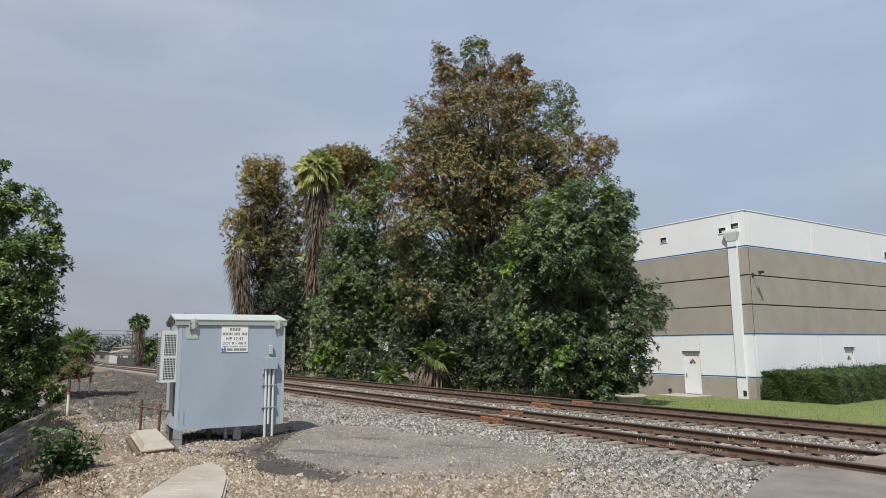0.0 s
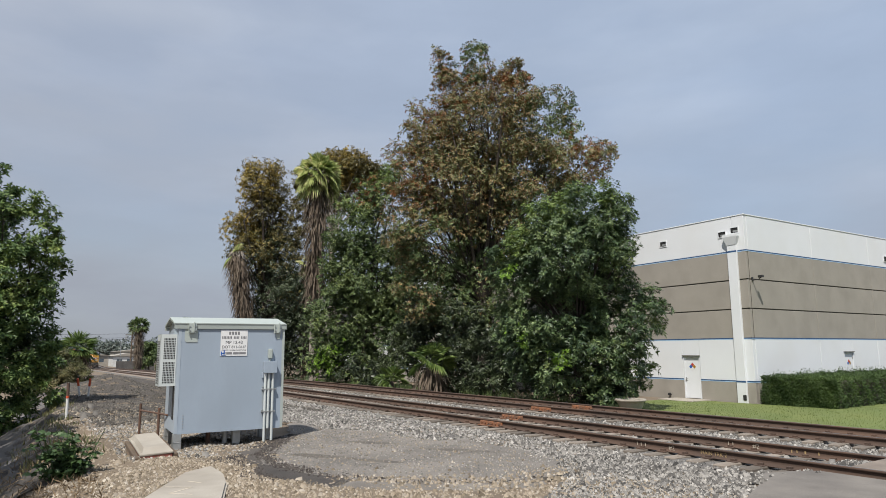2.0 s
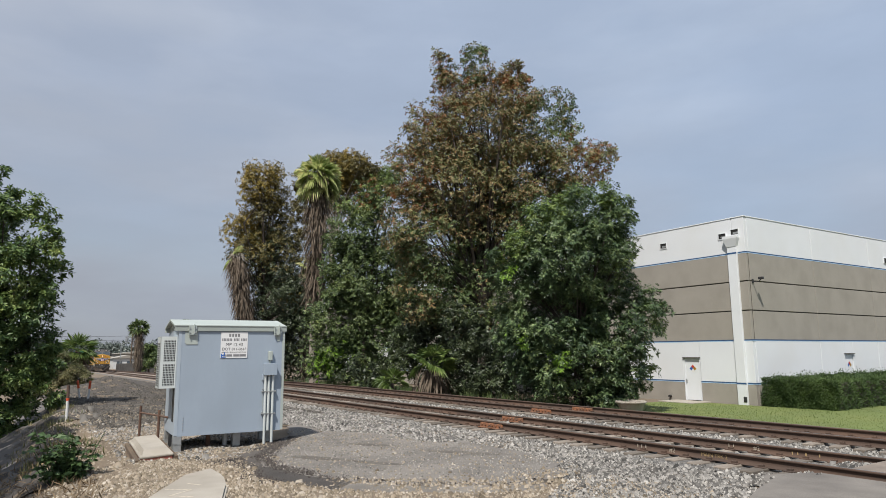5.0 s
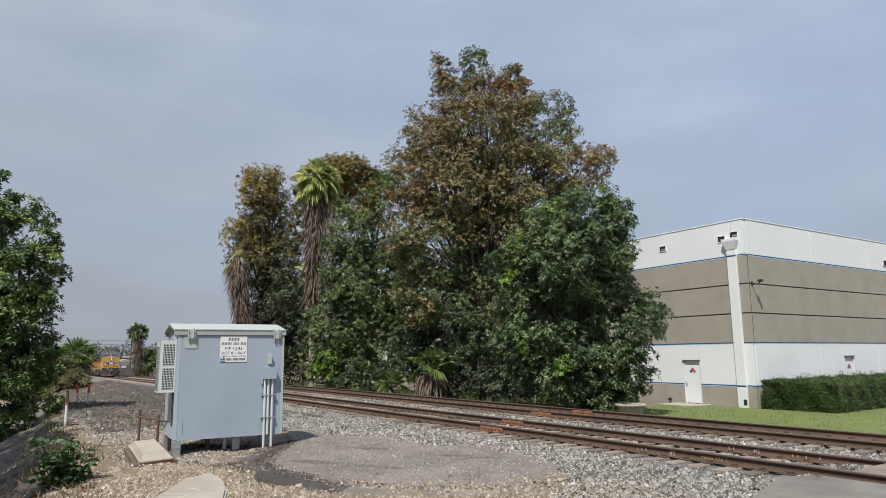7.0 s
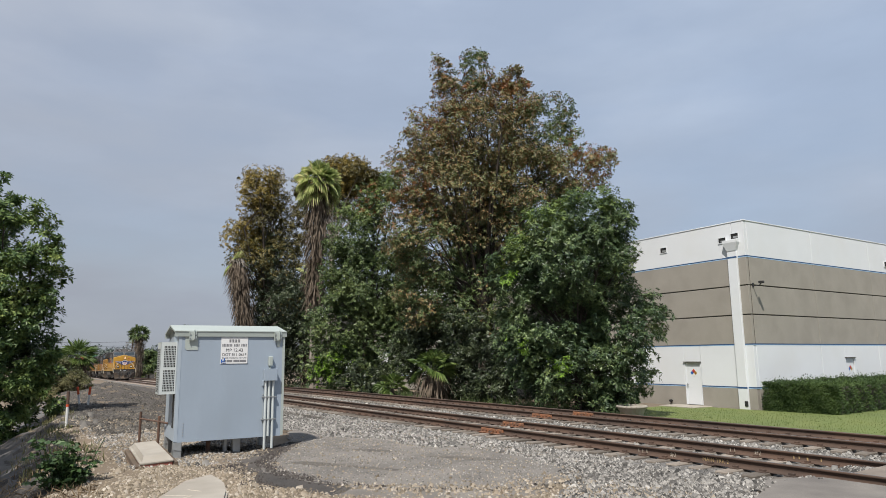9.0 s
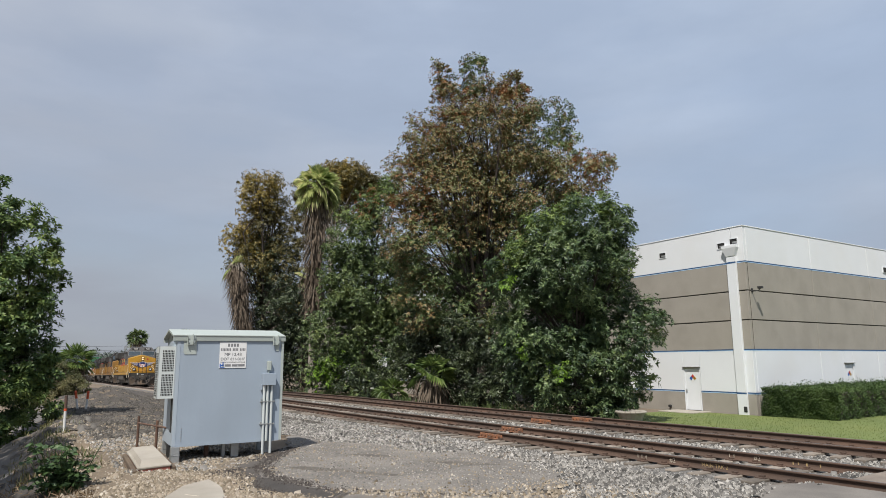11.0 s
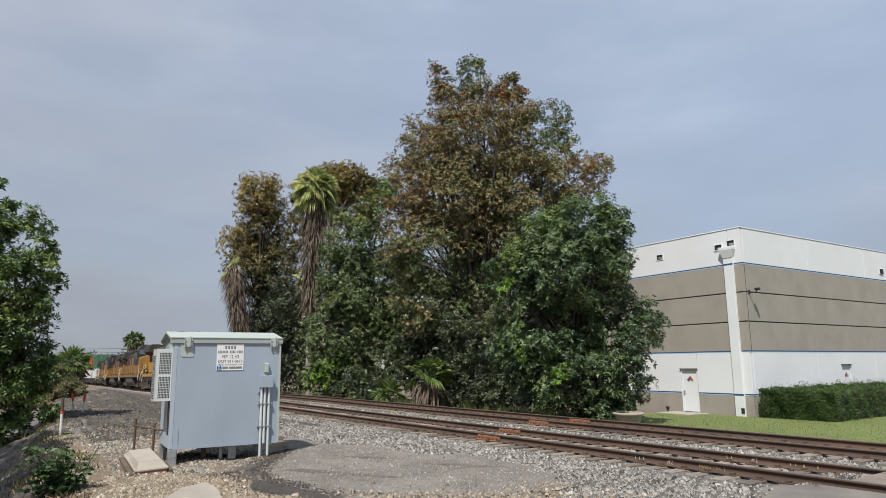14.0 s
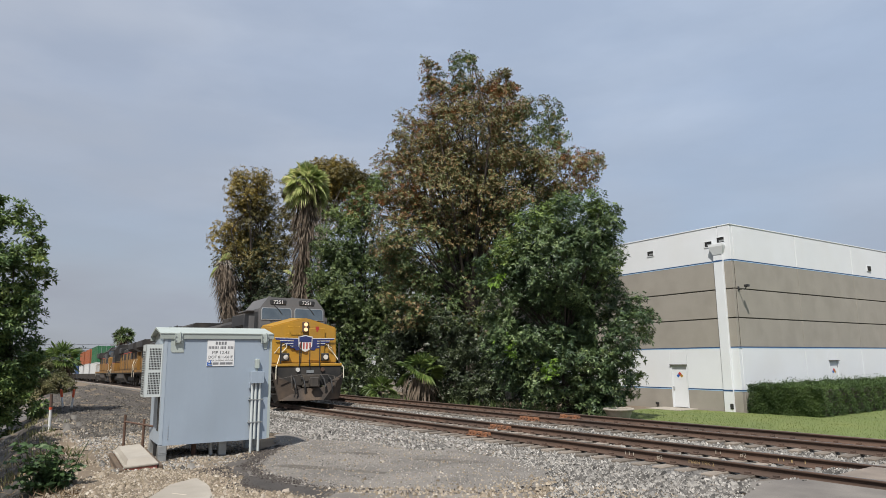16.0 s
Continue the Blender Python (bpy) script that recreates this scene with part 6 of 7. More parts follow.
def build_hedge():
    """Clipped hedge along the warehouse's end wall."""
    rng = np.random.default_rng(31)
    root = thing("hedge", "clipped dark green hedge beside the warehouse", "hedge", pose(-15.0, 38, -0.85), kind="structure")
    P, N = [], []
    k = 62000
    x = rng.uniform(-2.25, 1.1, k)
    y = rng.uniform(-7.9, 9.0, k)
    z = rng.uniform(0, 1.4, k)
    face = rng.integers(0, 4, k)
    jit = np.abs(rng.normal(0, 0.10, k))
    x = np.where(face == 0, 1.1 - jit, x)
    y = np.where(face == 1, -7.9 + jit, y)
    z = np.where(face >= 2, 1.4 - jit + 0.10 * np.sin(3 * y) * np.sin(4.1 * x), z)
    # sprigs above the clipped top
    up = (face == 3) & (rng.random(k) < 0.12)
    z = np.where(up, z + rng.random(k) * 0.28, z)
    P = np.stack([x + 0.06 * np.sin(5 * y + 3 * z), y + 0.06 * np.sin(5 * x + 4 * z), z], -1)
    N = np.stack([(face == 0) * 1.0, (face == 1) * -1.0, (face >= 2) * 1.0], -1)
    ob = new("foliage", leaves_mesh("foliage", P, N, 0.10, 0.04, M_HEDGE, rng, 0.0))
    ob.parent = root
    # solid bark-coloured box that fills the hedge behind its leaves
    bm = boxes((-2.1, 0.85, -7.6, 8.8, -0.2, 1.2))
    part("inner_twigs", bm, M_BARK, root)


def build_weeds():
    rng = np.random.default_rng(41)
    # castor-like weed on the bank
    root = thing("weed_bush", "leafy green weed with lobed leaves on the bank", "weed", pose(-13.1, 1.25, -0.60))
    bm = bmesh.new()
    V, F = [], []
    for i in range(40):
        a, e = rng.uniform(0, 6.28), rng.uniform(0.85, 1.54)
        ln = rng.uniform(0.35, 1.4)
        tip = Vector((math.cos(a) * math.cos(e) * ln, math.sin(a) * math.cos(e) * ln, math.sin(e) * ln * 0.95))
        add_rod(bm, (0, 0, -0.1), tip, 0.012, 0.006, 5)
        for q in range(5):
            c = tip * rng.uniform(0.4, 1.0) + Vector(rng.normal(0, 0.05, 3))
            b = rng.uniform(0, 6.28)
            v, f = fan_blades(c, (math.cos(b), math.sin(b), 0.15), rng.uniform(0.12, 0.22), 2.3, 7, rng, droop=0.25, width=0.035)
            o = len(V)
            V += v
            F += [tuple(w + o for w in t) for t in f]
    tagged(part("stems", bm, M_WEED, root), kind="stuff")
    lf = new("leaves", raw_mesh("leaves", [tuple(v) for v in V], F, M_WEED))
    lf.parent = root
    # dry weeds in tufts along the bank edge and in front of the trees
    def tufts(name, k, place, material, label, ln):
        x, y = place(k)
        P = np.repeat(np.stack([x, y, ground_z(x, y)], -1), 9, 0) + rng.normal(0, 0.07, (k * 9, 3)) * np.array([1, 1, 0])
        ob = new(name, leaves_mesh(name, P, np.tile([0, 0, 2.2], (len(P), 1)), ln, 0.02, material, rng, droop=-1.4))
        tagged(ob, label, "weeds", kind="stuff")

    def bank(k):
        x = rng.uniform(-32, -14, k)
        return x, bank_edge(x) - 0.4 + rng.normal(0, 0.45, k) - 0.4 * rng.random(k)
    tufts("dry_weeds", 150, bank, M_DRYBRUSH, "dry weed tufts along the bank", 0.18)

    # dead grass and bark strewn over the near bank
    x = rng.uniform(-17.5, -9.0, 4200)
    y = bank_edge(x) - 4.2 * rng.random(4200) ** 1.2 + 0.2
    st = new("dead_grass", leaves_mesh("dead_grass", np.stack([x, y, ground_z(x, y) + 0.015], -1), np.tile([0, 0, 0.25], (4200, 1)), 0.17, 0.02, M_STRAW, rng, 0.0))
    tagged(st, "dead straw and bark strips on the bank", "dead grass", kind="stuff")

    def verge(k):
        x = rng.uniform(-70, -20, k)
        return x, track_y(x) + rng.uniform(7.3, 9.5, k)
    tufts("verge_weeds", 900, verge, M_GREEN, "green weeds at the foot of the trees", 0.5)
    # leaf litter and fallen fronds under the trees
    x = rng.uniform(-65, -21, 9000)
    y = track_y(x) + 7.2 + 7 * rng.random(9000)
    lit = new("leaf_litter", leaves_mesh("leaf_litter", np.stack([x, y, ground_z(x, y) + 0.02], -1), np.tile([0, 0, 0.2], (9000, 1)), 0.25, 0.1, M_SKIRT, rng, 0.0))
    tagged(lit, "brown leaf litter under the trees", "leaf litter", kind="stuff")


def build_distance():
    """What shows down the line: wall, poles, wires, low buildings, a haze-tinted row of trees."""
    rng = np.random.default_rng(51)
    w = thing("boundary_wall", "low grey boundary wall beside the far tracks", "wall", pose(-182, 31, -2.3, 0, 0, 92), kind="structure")
    for i in range(9):
        part("wall_section", boxes((-4.5 + i * 1.0, -3.52 + i * 1.0, -0.1, 0.1, -0.5, 1.9)), M_CHANNEL, w)
    p = thing("utility_pole", "dark wooden utility pole with a crossarm", "utility pole", pose(-187.6, 30.7, -2.4))
    part("pole", add_rod(bmesh.new(), (0, 0, -0.5), (0, 0, 9.6), 0.2, 0.15), M_TIMBER, p)
    part("crossarm", boxes((-0.1, 0.1, -1.6, 1.6, 8.6, 8.8)), M_TIMBER, p)
    part("transformer", add_rod(bmesh.new(), (0.0, -1.3, 7.6), (0, -1.3, 8.4), 0.3), M_GALV, p)
    s = thing("street_lamp", "grey steel street lamp with two arms", "street lamp", pose(-211.6, 31.8, -2.6))
    part("pole", add_rod(bmesh.new(), (0, 0, -0.5), (0, 0, 7.6), 0.13, 0.09), M_GALV, s)
    part("arm", add_path(bmesh.new(), [(0, 0, 7.2), (0, -1.2, 7.9), (0, -2.0, 8.0)], 0.06), M_GALV, s)
    part("arm", add_path(bmesh.new(), [(0, 0, 7.2), (0, 1.2, 7.9), (0, 2.0, 8.0)], 0.06), M_GALV, s)
    for q, (z, z2) in enumerate(((6.6, 5.4), (5.6, 4.7), (5.2, 4.4))):
        bm = bmesh.new()
        add_path(bm, [(-187.6, 30.7 + q, z), (-185, 20, z - 0.35), (-184, 5, z - 0.4), (-186, -25, z + 0.2)], 0.035, 5)
        solid("overhead_wire", bm, M_BLACK, "thin black overhead wire across the tracks", "wire")
    for x, y, wx, wy, h, m, lab in ((-256, 40, 10, 9, 3.4, M_CWHITE, "low white industrial building in the distance"), (-276, 30, 8, 14, 3.6, M_CONC, "low tan building in the distance"), (-300, 52, 10, 20, 5.0, M_WALLTAUPE, "low taupe building in the distance")):
        b = thing("distant_building", lab, "building", pose(x, y, -2.9), kind="structure")
        part("wall", boxes((-wx / 2, wx / 2, -wy / 2, wy / 2, -0.5, h)), m, b)
        bm = bmesh.new()
        add_prism(bm, [(-wy / 2 - 0.5, h), (0, h + 1.1), (wy / 2 + 0.5, h)], "x", -wx / 2 - 0.5, wx / 2 + 0.5)
        part("roof", bm, M_WALLTAUPE, b)
        for i in range(4):
            part("window", boxes((wx / 2, wx / 2 + 0.05, -wy / 2 + 1.2 + i * 3.2, -wy / 2 + 2.8 + i * 3.2, 1.2, 2.4)), M_GLASS, b)
    env = []
    for i in range(34):
        a = -0.20 + 0.62 * i / 33
        d = 420 + 60 * rng.random()
        env.append((-d * math.cos(a * 0.5), d * math.sin(a * 0.5) + 10, 1.5 + rng.uniform(0, 4), rng.uniform(6, 11), rng.uniform(3, 6.5)))
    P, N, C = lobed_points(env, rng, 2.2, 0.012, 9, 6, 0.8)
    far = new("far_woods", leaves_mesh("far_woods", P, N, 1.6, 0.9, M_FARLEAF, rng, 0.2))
    tagged(far, "row of distant trees in haze-tinted grey-green", "woods", kind="stuff")


# ---- train ----
def nose_x(t):
    """Where the leading nose stands at t seconds."""
    return float(np.interp(t, TIMES, NOSE))


TIMES = [0, 7.0, 9.0, 11.5, 14.5, 15.2, 15.6, 16.0]
NOSE = [-222.5, -135.0, -111.0, -81.2, -44.8, -36.1, -31.3, -26.75]


def rail_pose(x):
    """On the near track at x, facing along it."""
    y0, y1 = float(track_y(x - 4)), float(track_y(x + 4))
    z0, z1 = float(track_z(x - 4)), float(track_z(x + 4))
    return Matrix.Translation((x, float(track_y(x)), float(track_z(x)))) @ Vector((8, y1 - y0, z1 - z0)).to_track_quat("X", "Z").to_matrix().to_4x4()


def add_wheelset_bogie(root, x0, name="bogie"):
    b = part(name, boxes((x0 - 2.3, x0 + 2.3, -1.12, -0.92, 0.55, 0.95), (x0 - 2.3, x0 + 2.3, 0.92, 1.12, 0.55, 0.95), (x0 - 2.4, x0 - 2.1, -1.1, 1.1, 0.5, 0.8), (x0 + 2.1, x0 + 2.4, -1.1, 1.1, 0.5, 0.8),
                            (x0 - 1.0, x0 - 0.5, -1.2, -1.1, 0.35, 0.95), (x0 + 0.6, x0 + 1.1, -1.2, -1.1, 0.35, 0.95), (x0 - 2.0, x0 - 1.5, -1.2, -1.1, 0.35, 0.8), (x0 + 1.6, x0 + 2.0, -1.2, -1.1, 0.35, 0.8), bevel=0.03), M_UNDER, root, "grimy three-axle bogie")
    for dx in (-1.85, 0, 1.85):
        for s in (-1, 1):
            bm = bmesh.new()
            add_rod(bm, (x0 + dx, s * 0.70, 0.53), (x0 + dx, s * 0.83, 0.53), 0.53, seg=24)
            add_rod(bm, (x0 + dx, s * 0.67, 0.53), (x0 + dx, s * 0.70, 0.53), 0.565, seg=24)
            add_rod(bm, (x0 + dx, s * 0.83, 0.53), (x0 + dx, s * 1.02, 0.53), 0.16, seg=10)
            part("wheel", bm, M_UNDER, b)


def build_locomotive(lead, label, body_yellow):
    """Local x forwards, the origin on the rails amidships; 22.3 m long."""
    root = thing("locomotive", label, "locomotive", group="locomotives of the train")
    F = 11.15
    part("underframe", boxes((-10.6, 9.6, -1.5, 1.5, 1.25, 1.58), (-10.3, 9.2, -0.6, 0.6, 0.8, 1.3), bevel=0.03), M_UNDER, root)
    part("side_sill", boxes((-10.6, 9.6, -1.535, -1.50, 1.36, 1.58), (-10.6, 9.6, 1.50, 1.535, 1.36, 1.58)), body_yellow, root, "yellow side sill")
    bm = bmesh.new()
    add_prism(bm, [(-1.45, 1.25), (-1.45, 0.75), (-1.1, 0.32), (1.1, 0.32), (1.45, 0.75), (1.45, 1.25)], "x", -3.4, 3.4)
    part("fuel_tank", bm, M_UNDER, root, "grimy fuel tank")
    add_wheelset_bogie(root, 6.6)
    add_wheelset_bogie(root, -6.7)
    # long hood with doors, louvres, radiators
    hood = part("hood", boxes((-10.1, 5.2, -1.0, 1.0, 1.58, 3.55), bevel=0.03), body_yellow, root, "yellow engine hood")
    bm = bmesh.new()
    add_prism(bm, [(-1.0, 3.55), (-1.0, 3.85), (-0.7, 4.05), (0.7, 4.05), (1.0, 3.85), (1.0, 3.55)], "x", -10.1, 5.2)
    part("hood_top", bm, M_DARKGREY, root, "sooty grey hood top")
    for i in range(14):
        x = -9.6 + i * 1.02
        for s in (-1, 1):
            part("hood_door", boxes((x, x + 0.92, s * 1.0 - (0.02 if s < 0 else 0), s * 1.0 + (0.02 if s > 0 else 0), 1.75, 3.4), bevel=0.006), body_yellow, hood)
    for i in range(5):
        x = -9.4 + i * 2.9
        for s in (-1, 1):
            part("side_grille", boxes((x, x + (1.9 if i % 2 else 1.2), s * 1.0 - 0.035, s * 1.0 + 0.035, 2.75, 3.42)), M_DARKGREY, hood, "dark louvred side grille")
    part("red_stripe", boxes((-10.1, 5.2, -1.024, -1.0, 3.47, 3.53), (-10.1, 5.2, 1.0, 1.024, 3.47, 3.53)), M_RED, root)
    if lead:
        part("letter_bar", boxes((-6.6, 1.6, -1.03, -1.021, 2.6, 3.0)), M_RED, root, "band in place of red lettering")
    bm = bmesh.new()
    add_prism(bm, [(-1.5, 3.7), (-1.5, 4.22), (-1.3, 4.36), (1.3, 4.36), (1.5, 4.22), (1.5, 3.7), (1.0, 3.4), (-1.0, 3.4)], "x", -10.3, -6.1)
    part("radiator_wing", bm, M_DARKGREY, root, "flared dark radiator housing")
    part("dynamic_brake", boxes((2.2, 5.0, -1.25, 1.25, 3.5, 4.20), bevel=0.06), M_DARKGREY, root, "grey electrical cabinet")
    part("exhaust", boxes((-2.4, -1.2, -0.55, 0.55, 4.0, 4.35), bevel=0.03), M_DARKGREY, root)
    for s in (-1.26, 1.26):
        part("grille", boxes((2.4, 4.8, s - 0.01, s + 0.01, 3.62, 4.1)), M_BLACK, root)
    # cab
    cab_mat = M_GREY if lead else M_DARKGREY
    bm = bmesh.new()
    add_prism(bm, [(-1.55, 2.5), (-1.55, 4.16), (-1.14, 4.68), (1.14, 4.68), (1.55, 4.16), (1.55, 2.5)], "x", 5.6, 8.25)
    for v in bm.verts:
        if v.co.x > 8:
            v.co.x -= (v.co.z - 2.5) * 0.12
    cab = part("cab", bm, cab_mat, root, "grey cab with angled roof corners")
    part("cab_side", boxes((5.6, 8.25, -1.56, 1.56, 1.58, 2.52), bevel=0.02), body_yellow, root)
    part("cab_stripe", boxes((5.6, 8.24, -1.568, 1.568, 2.50, 2.57)), M_RED, root)
    for s in (-1, 1):
        for a, b in ((5.75, 6.6), (6.7, 7.9)):
            part("side_window", boxes((a, b, s * 1.55 - 0.012, s * 1.55 + 0.012, 3.1, 4.02)), M_BLACK, cab)
        part("side_mirror", boxes((7.55, 7.62, s * 1.75 - 0.12, s * 1.75 + 0.12, 3.25, 3.85)), M_GREY, cab)
        part("sunshade", boxes((5.8, 7.3, s * 1.68 - 0.2, s * 1.68 + 0.2, 4.08, 4.13)), M_GREY, cab)
    # windscreens: tilted panes with dark frames, wipers
    tilt = math.degrees(math.atan(0.12))
    for s in (-1, 1):
        p = Matrix.Translation((8.078, s * 0.77, 3.92)) @ pose(0, 0, 0, 0, -tilt, 0)
        bm = bmesh.new()
        add_prism(bm, [(-0.70, -0.28), (0.70, -0.28), (0.70, 0.18), (0.64, 0.28), (-0.64, 0.28), (-0.70, 0.18)], "x", 0.0, 0.03)
        part("windscreen_frame", bm, M_GALV if lead else M_BLACK, cab, at=p)
        bm = bmesh.new()
        add_prism(bm, [(-0.665, -0.245), (0.665, -0.245), (0.665, 0.165), (0.61, 0.245), (-0.61, 0.245), (-0.665, 0.165)], "x", 0.031, 0.04)
        part("windscreen", bm, M_GLASS, cab, "reflecting cab windscreen", at=p)
        part("wiper", add_path(bmesh.new(), [(0.05, -0.12, 0.38), (0.06, 0.05, 0.25), (0.06, 0.24, 0.0)], 0.014, 5), M_BLACK, cab, at=p)
        part("wiper", add_path(bmesh.new(), [(0.06, -0.30, -0.36), (0.07, -0.1, -0.32)], 0.02, 5), M_BLACK, cab, at=p)
        # number board
        nb = part("number_board", boxes((7.74, 8.06, s * 0.68 - 0.40, s * 0.68 + 0.40, 4.31, 4.60), bevel=0.06), M_BLACK, cab, "black number board")
        if lead:
            m = pose(8.063, s * 0.68, 4.455, 90, 0, 90)
            text_mesh("number", "7251", 0.24, M_SIGN, nb, m)
    part("roof_detail", boxes((5.9, 7.4, -0.75, 0.75, 4.67, 4.74), (6.2, 6.35, -0.2, 0.2, 4.73, 4.80), (6.9, 7.0, 0.3, 0.4, 4.73, 4.82), (7.2, 7.3, -0.9, -0.8, 4.67, 4.80), bevel=0.01), M_GREY, cab)
    # nose
    bm = bmesh.new()
    add_prism(bm, [(-1.5, 1.68), (-1.5, 3.26), (-0.16, 3.64), (0.16, 3.64), (1.5, 3.26), (1.5, 1.68)], "x", 8.2, 9.75)
    for v in bm.verts:
        if v.co.x > 9 and v.co.z > 3.0:
            v.co.x -= 0.10
        if v.co.x < 9 and v.co.z > 3.0:
            v.co.z += 0.10
    bmesh.ops.bevel(bm, geom=[e for e in bm.edges], offset=0.05, segments=2, affect="EDGES")
    nose = part("nose", bm, body_yellow, root, "yellow nose with angled top edges")
    nx = 9.75
    part("nose_door", boxes((nx, nx + 0.025, 0.16, 0.90, 1.80, 3.20), bevel=0.012), body_yellow, nose)
    hl = part("headlight_housing", boxes((nx - 0.06, nx + 0.05, -0.14, 0.14, 3.02, 3.48), bevel=0.03), M_BROWNPOST, nose)
    for z in (3.14, 3.36):
        part("headlight", add_rod(bmesh.new(), (nx + 0.04, 0, z), (nx + 0.075, 0, z), 0.085, seg=16), M_HEAD if lead else M_LENS, hl, "round headlight lamp")
    for s in (-1, 1):
        d = part("ditch_light_housing", boxes((nx, nx + 0.16, s * 0.90 - 0.17, s * 0.90 + 0.17, 1.78, 2.12), bevel=0.03), M_BLACK, nose)
        part("ditch_light", add_rod(bmesh.new(), (nx + 0.15, s * 0.90, 1.95), (nx + 0.19, s * 0.90, 1.95), 0.105, seg=16), M_LENS, d, "round ditch light")
    part("grab_iron", add_path(bmesh.new(), [(nx + 0.0, -0.78, 3.28), (nx + 0.08, -0.78, 3.24), (nx + 0.08, -0.28, 3.24), (nx, -0.28, 3.28)], 0.014, 5), M_YELLOW, nose)
    part("grab_iron", add_path(bmesh.new(), [(nx + 0.0, -0.78, 2.96), (nx + 0.08, -0.78, 2.92), (nx + 0.08, -0.28, 2.92), (nx, -0.28, 2.96)], 0.014, 5), M_YELLOW, nose)
    part("small_plate", boxes((nx + 0.024, nx + 0.034, 0.46, 0.62, 3.14, 3.28), (nx + 0.024, nx + 0.034, 0.50, 0.58, 3.06, 3.14)), M_RED, nose)
    if lead:
        # winged shield emblem, without letters
        for s in (-1, 1):
            for i in range(4):
                z1 = 2.74 - i * 0.115
                w = 1.36 - i * 0.22
                bm = bmesh.new()
                add_prism(bm, [(s * 0.22, z1), (s * w, z1 + 0.02), (s * (w - 0.05), z1 - 0.055), (s * 0.22, z1 - 0.075)], "x", nx + 0.026, nx + 0.034)
                part("wing_feather", bm, M_NAVY, nose)
                bm = bmesh.new()
                add_prism(bm, [(s * 0.22, z1 + 0.026), (s * w * 1.01, z1 + 0.045), (s * w, z1 + 0.02), (s * 0.22, z1)], "x", nx + 0.026, nx + 0.032)
                part("wing_feather", bm, M_SIGN, nose)
            bm = bmesh.new()
            add_prism(bm, [(s * 0.2, 2.76), (s * 0.52, 2.72), (s * 0.55, 2.42), (s * 0.42, 2.24), (s * 0.22, 2.26)], "x", nx + 0.027, nx + 0.037)
            part("wing", bm, M_NAVY, nose)
        bm = bmesh.new()
        add_prism(bm, [(-0.32, 2.84), (0, 2.90), (0.32, 2.84), (0.31, 2.42), (0.2, 2.27), (0, 2.18), (-0.2, 2.27), (-0.31, 2.42)], "x", nx + 0.03, nx + 0.042)
        part("shield", bm, M_SIGN, nose)
        bm = bmesh.new()
        add_prism(bm, [(-0.28, 2.80), (0, 2.86), (0.28, 2.80), (0.28, 2.60), (-0.28, 2.60)], "x", nx + 0.04, nx + 0.048)
        part("shield_head", bm, M_NAVY, nose)
        for i in range(4):
            y = -0.21 + i * 0.14
            part("shield_stripe", boxes((nx + 0.04, nx + 0.047, y - 0.03, y + 0.03, 2.29 + abs(y) * 0.2, 2.58)), M_RED, nose)
    # pilot: platform, plow, coupler, hoses, steps, handrails
    part("front_platform", boxes((9.6, 10.45, -1.45, 1.45, 1.56, 1.68), bevel=0.02), body_yellow, root)
    part("end_plate", boxes((10.2, 10.42, -1.42, 1.42, 0.75, 1.56), bevel=0.03), M_DARKGREY, root, "dark end plate")
    bm = bmesh.new()
    prof = [(10.35, -1.58), (10.95, -0.45), (10.95, 0.45), (10.35, 1.58), (10.20, 1.58), (10.8, 0.42), (10.8, -0.42), (10.20, -1.58)]
    add_prism(bm, prof, "z", 0.18, 1.28)
    for v in bm.verts:
        if v.co.z < 0.5:
            v.co.x += 0.12
            v.co.y *= 0.84
        elif abs(v.co.y) < 0.6:
            v.co.z -= 0.62
            v.co.x -= 0.2
    part("plow", bm, M_PLOW, root, "dusty dark steel plow")
    part("coupler", boxes((10.5, 11.15, -0.14, 0.14, 0.80, 1.04), (10.95, 11.2, -0.22, 0.10, 0.72, 1.12), (10.5, 10.62, -0.38, 0.38, 0.68, 1.2), bevel=0.03), M_UNDER, root, "heavy knuckle coupler")
    part("number_plate", boxes((10.42, 10.435, -0.16, 0.16, 1.28, 1.40)), M_GALV, root, "pale plate over the coupler")
    for s in (-1, 1):
        part("pilot_lamp", add_rod(bmesh.new(), (10.40, s * 0.55, 1.42), (10.47, s * 0.55, 1.42), 0.09, seg=12), M_LENS if s < 0 else M_BROWNPOST, root, "small round pilot lamp")
        part("platform_post", boxes((10.41, 10.45, s * 1.30 - 0.03, s * 1.30 + 0.03, 1.68, 2.55)), M_BLACK, root)
        part("platform_post", boxes((10.41, 10.44, s * 0.42 - 0.02, s * 0.42 + 0.02, 1.68, 2.62)), M_BLACK, root)
        part("chain", add_path(bmesh.new(), [(10.47, s * 0.42, 2.5), (10.47, s * 0.75, 2.36), (10.46, s * 1.0, 2.42)], 0.012, 5), M_BLACK, root)
        part("plow_handle", add_path(bmesh.new(), [(10.75, s * 0.95, 1.15), (10.9, s * 0.95, 0.95), (10.9, s * 0.95, 0.7)], 0.022, 6), M_UNDER, root)
    part("uncoupling_lever", add_path(bmesh.new(), [(10.6, -1.4, 1.05), (10.75, -0.6, 1.2), (10.75, 0.6, 1.2), (10.6, 1.4, 1.05)], 0.02, 5), M_UNDER, root)
    for y in (-0.85, -0.45, 0.45, 0.75):
        part("air_hose", add_path(bmesh.new(), [(10.5, y, 1.2), (10.85, y + 0.03, 1.0), (10.95, y + 0.05, 0.7), (10.9, y + 0.08, 0.45)], 0.03, 6), M_BLACK, root)
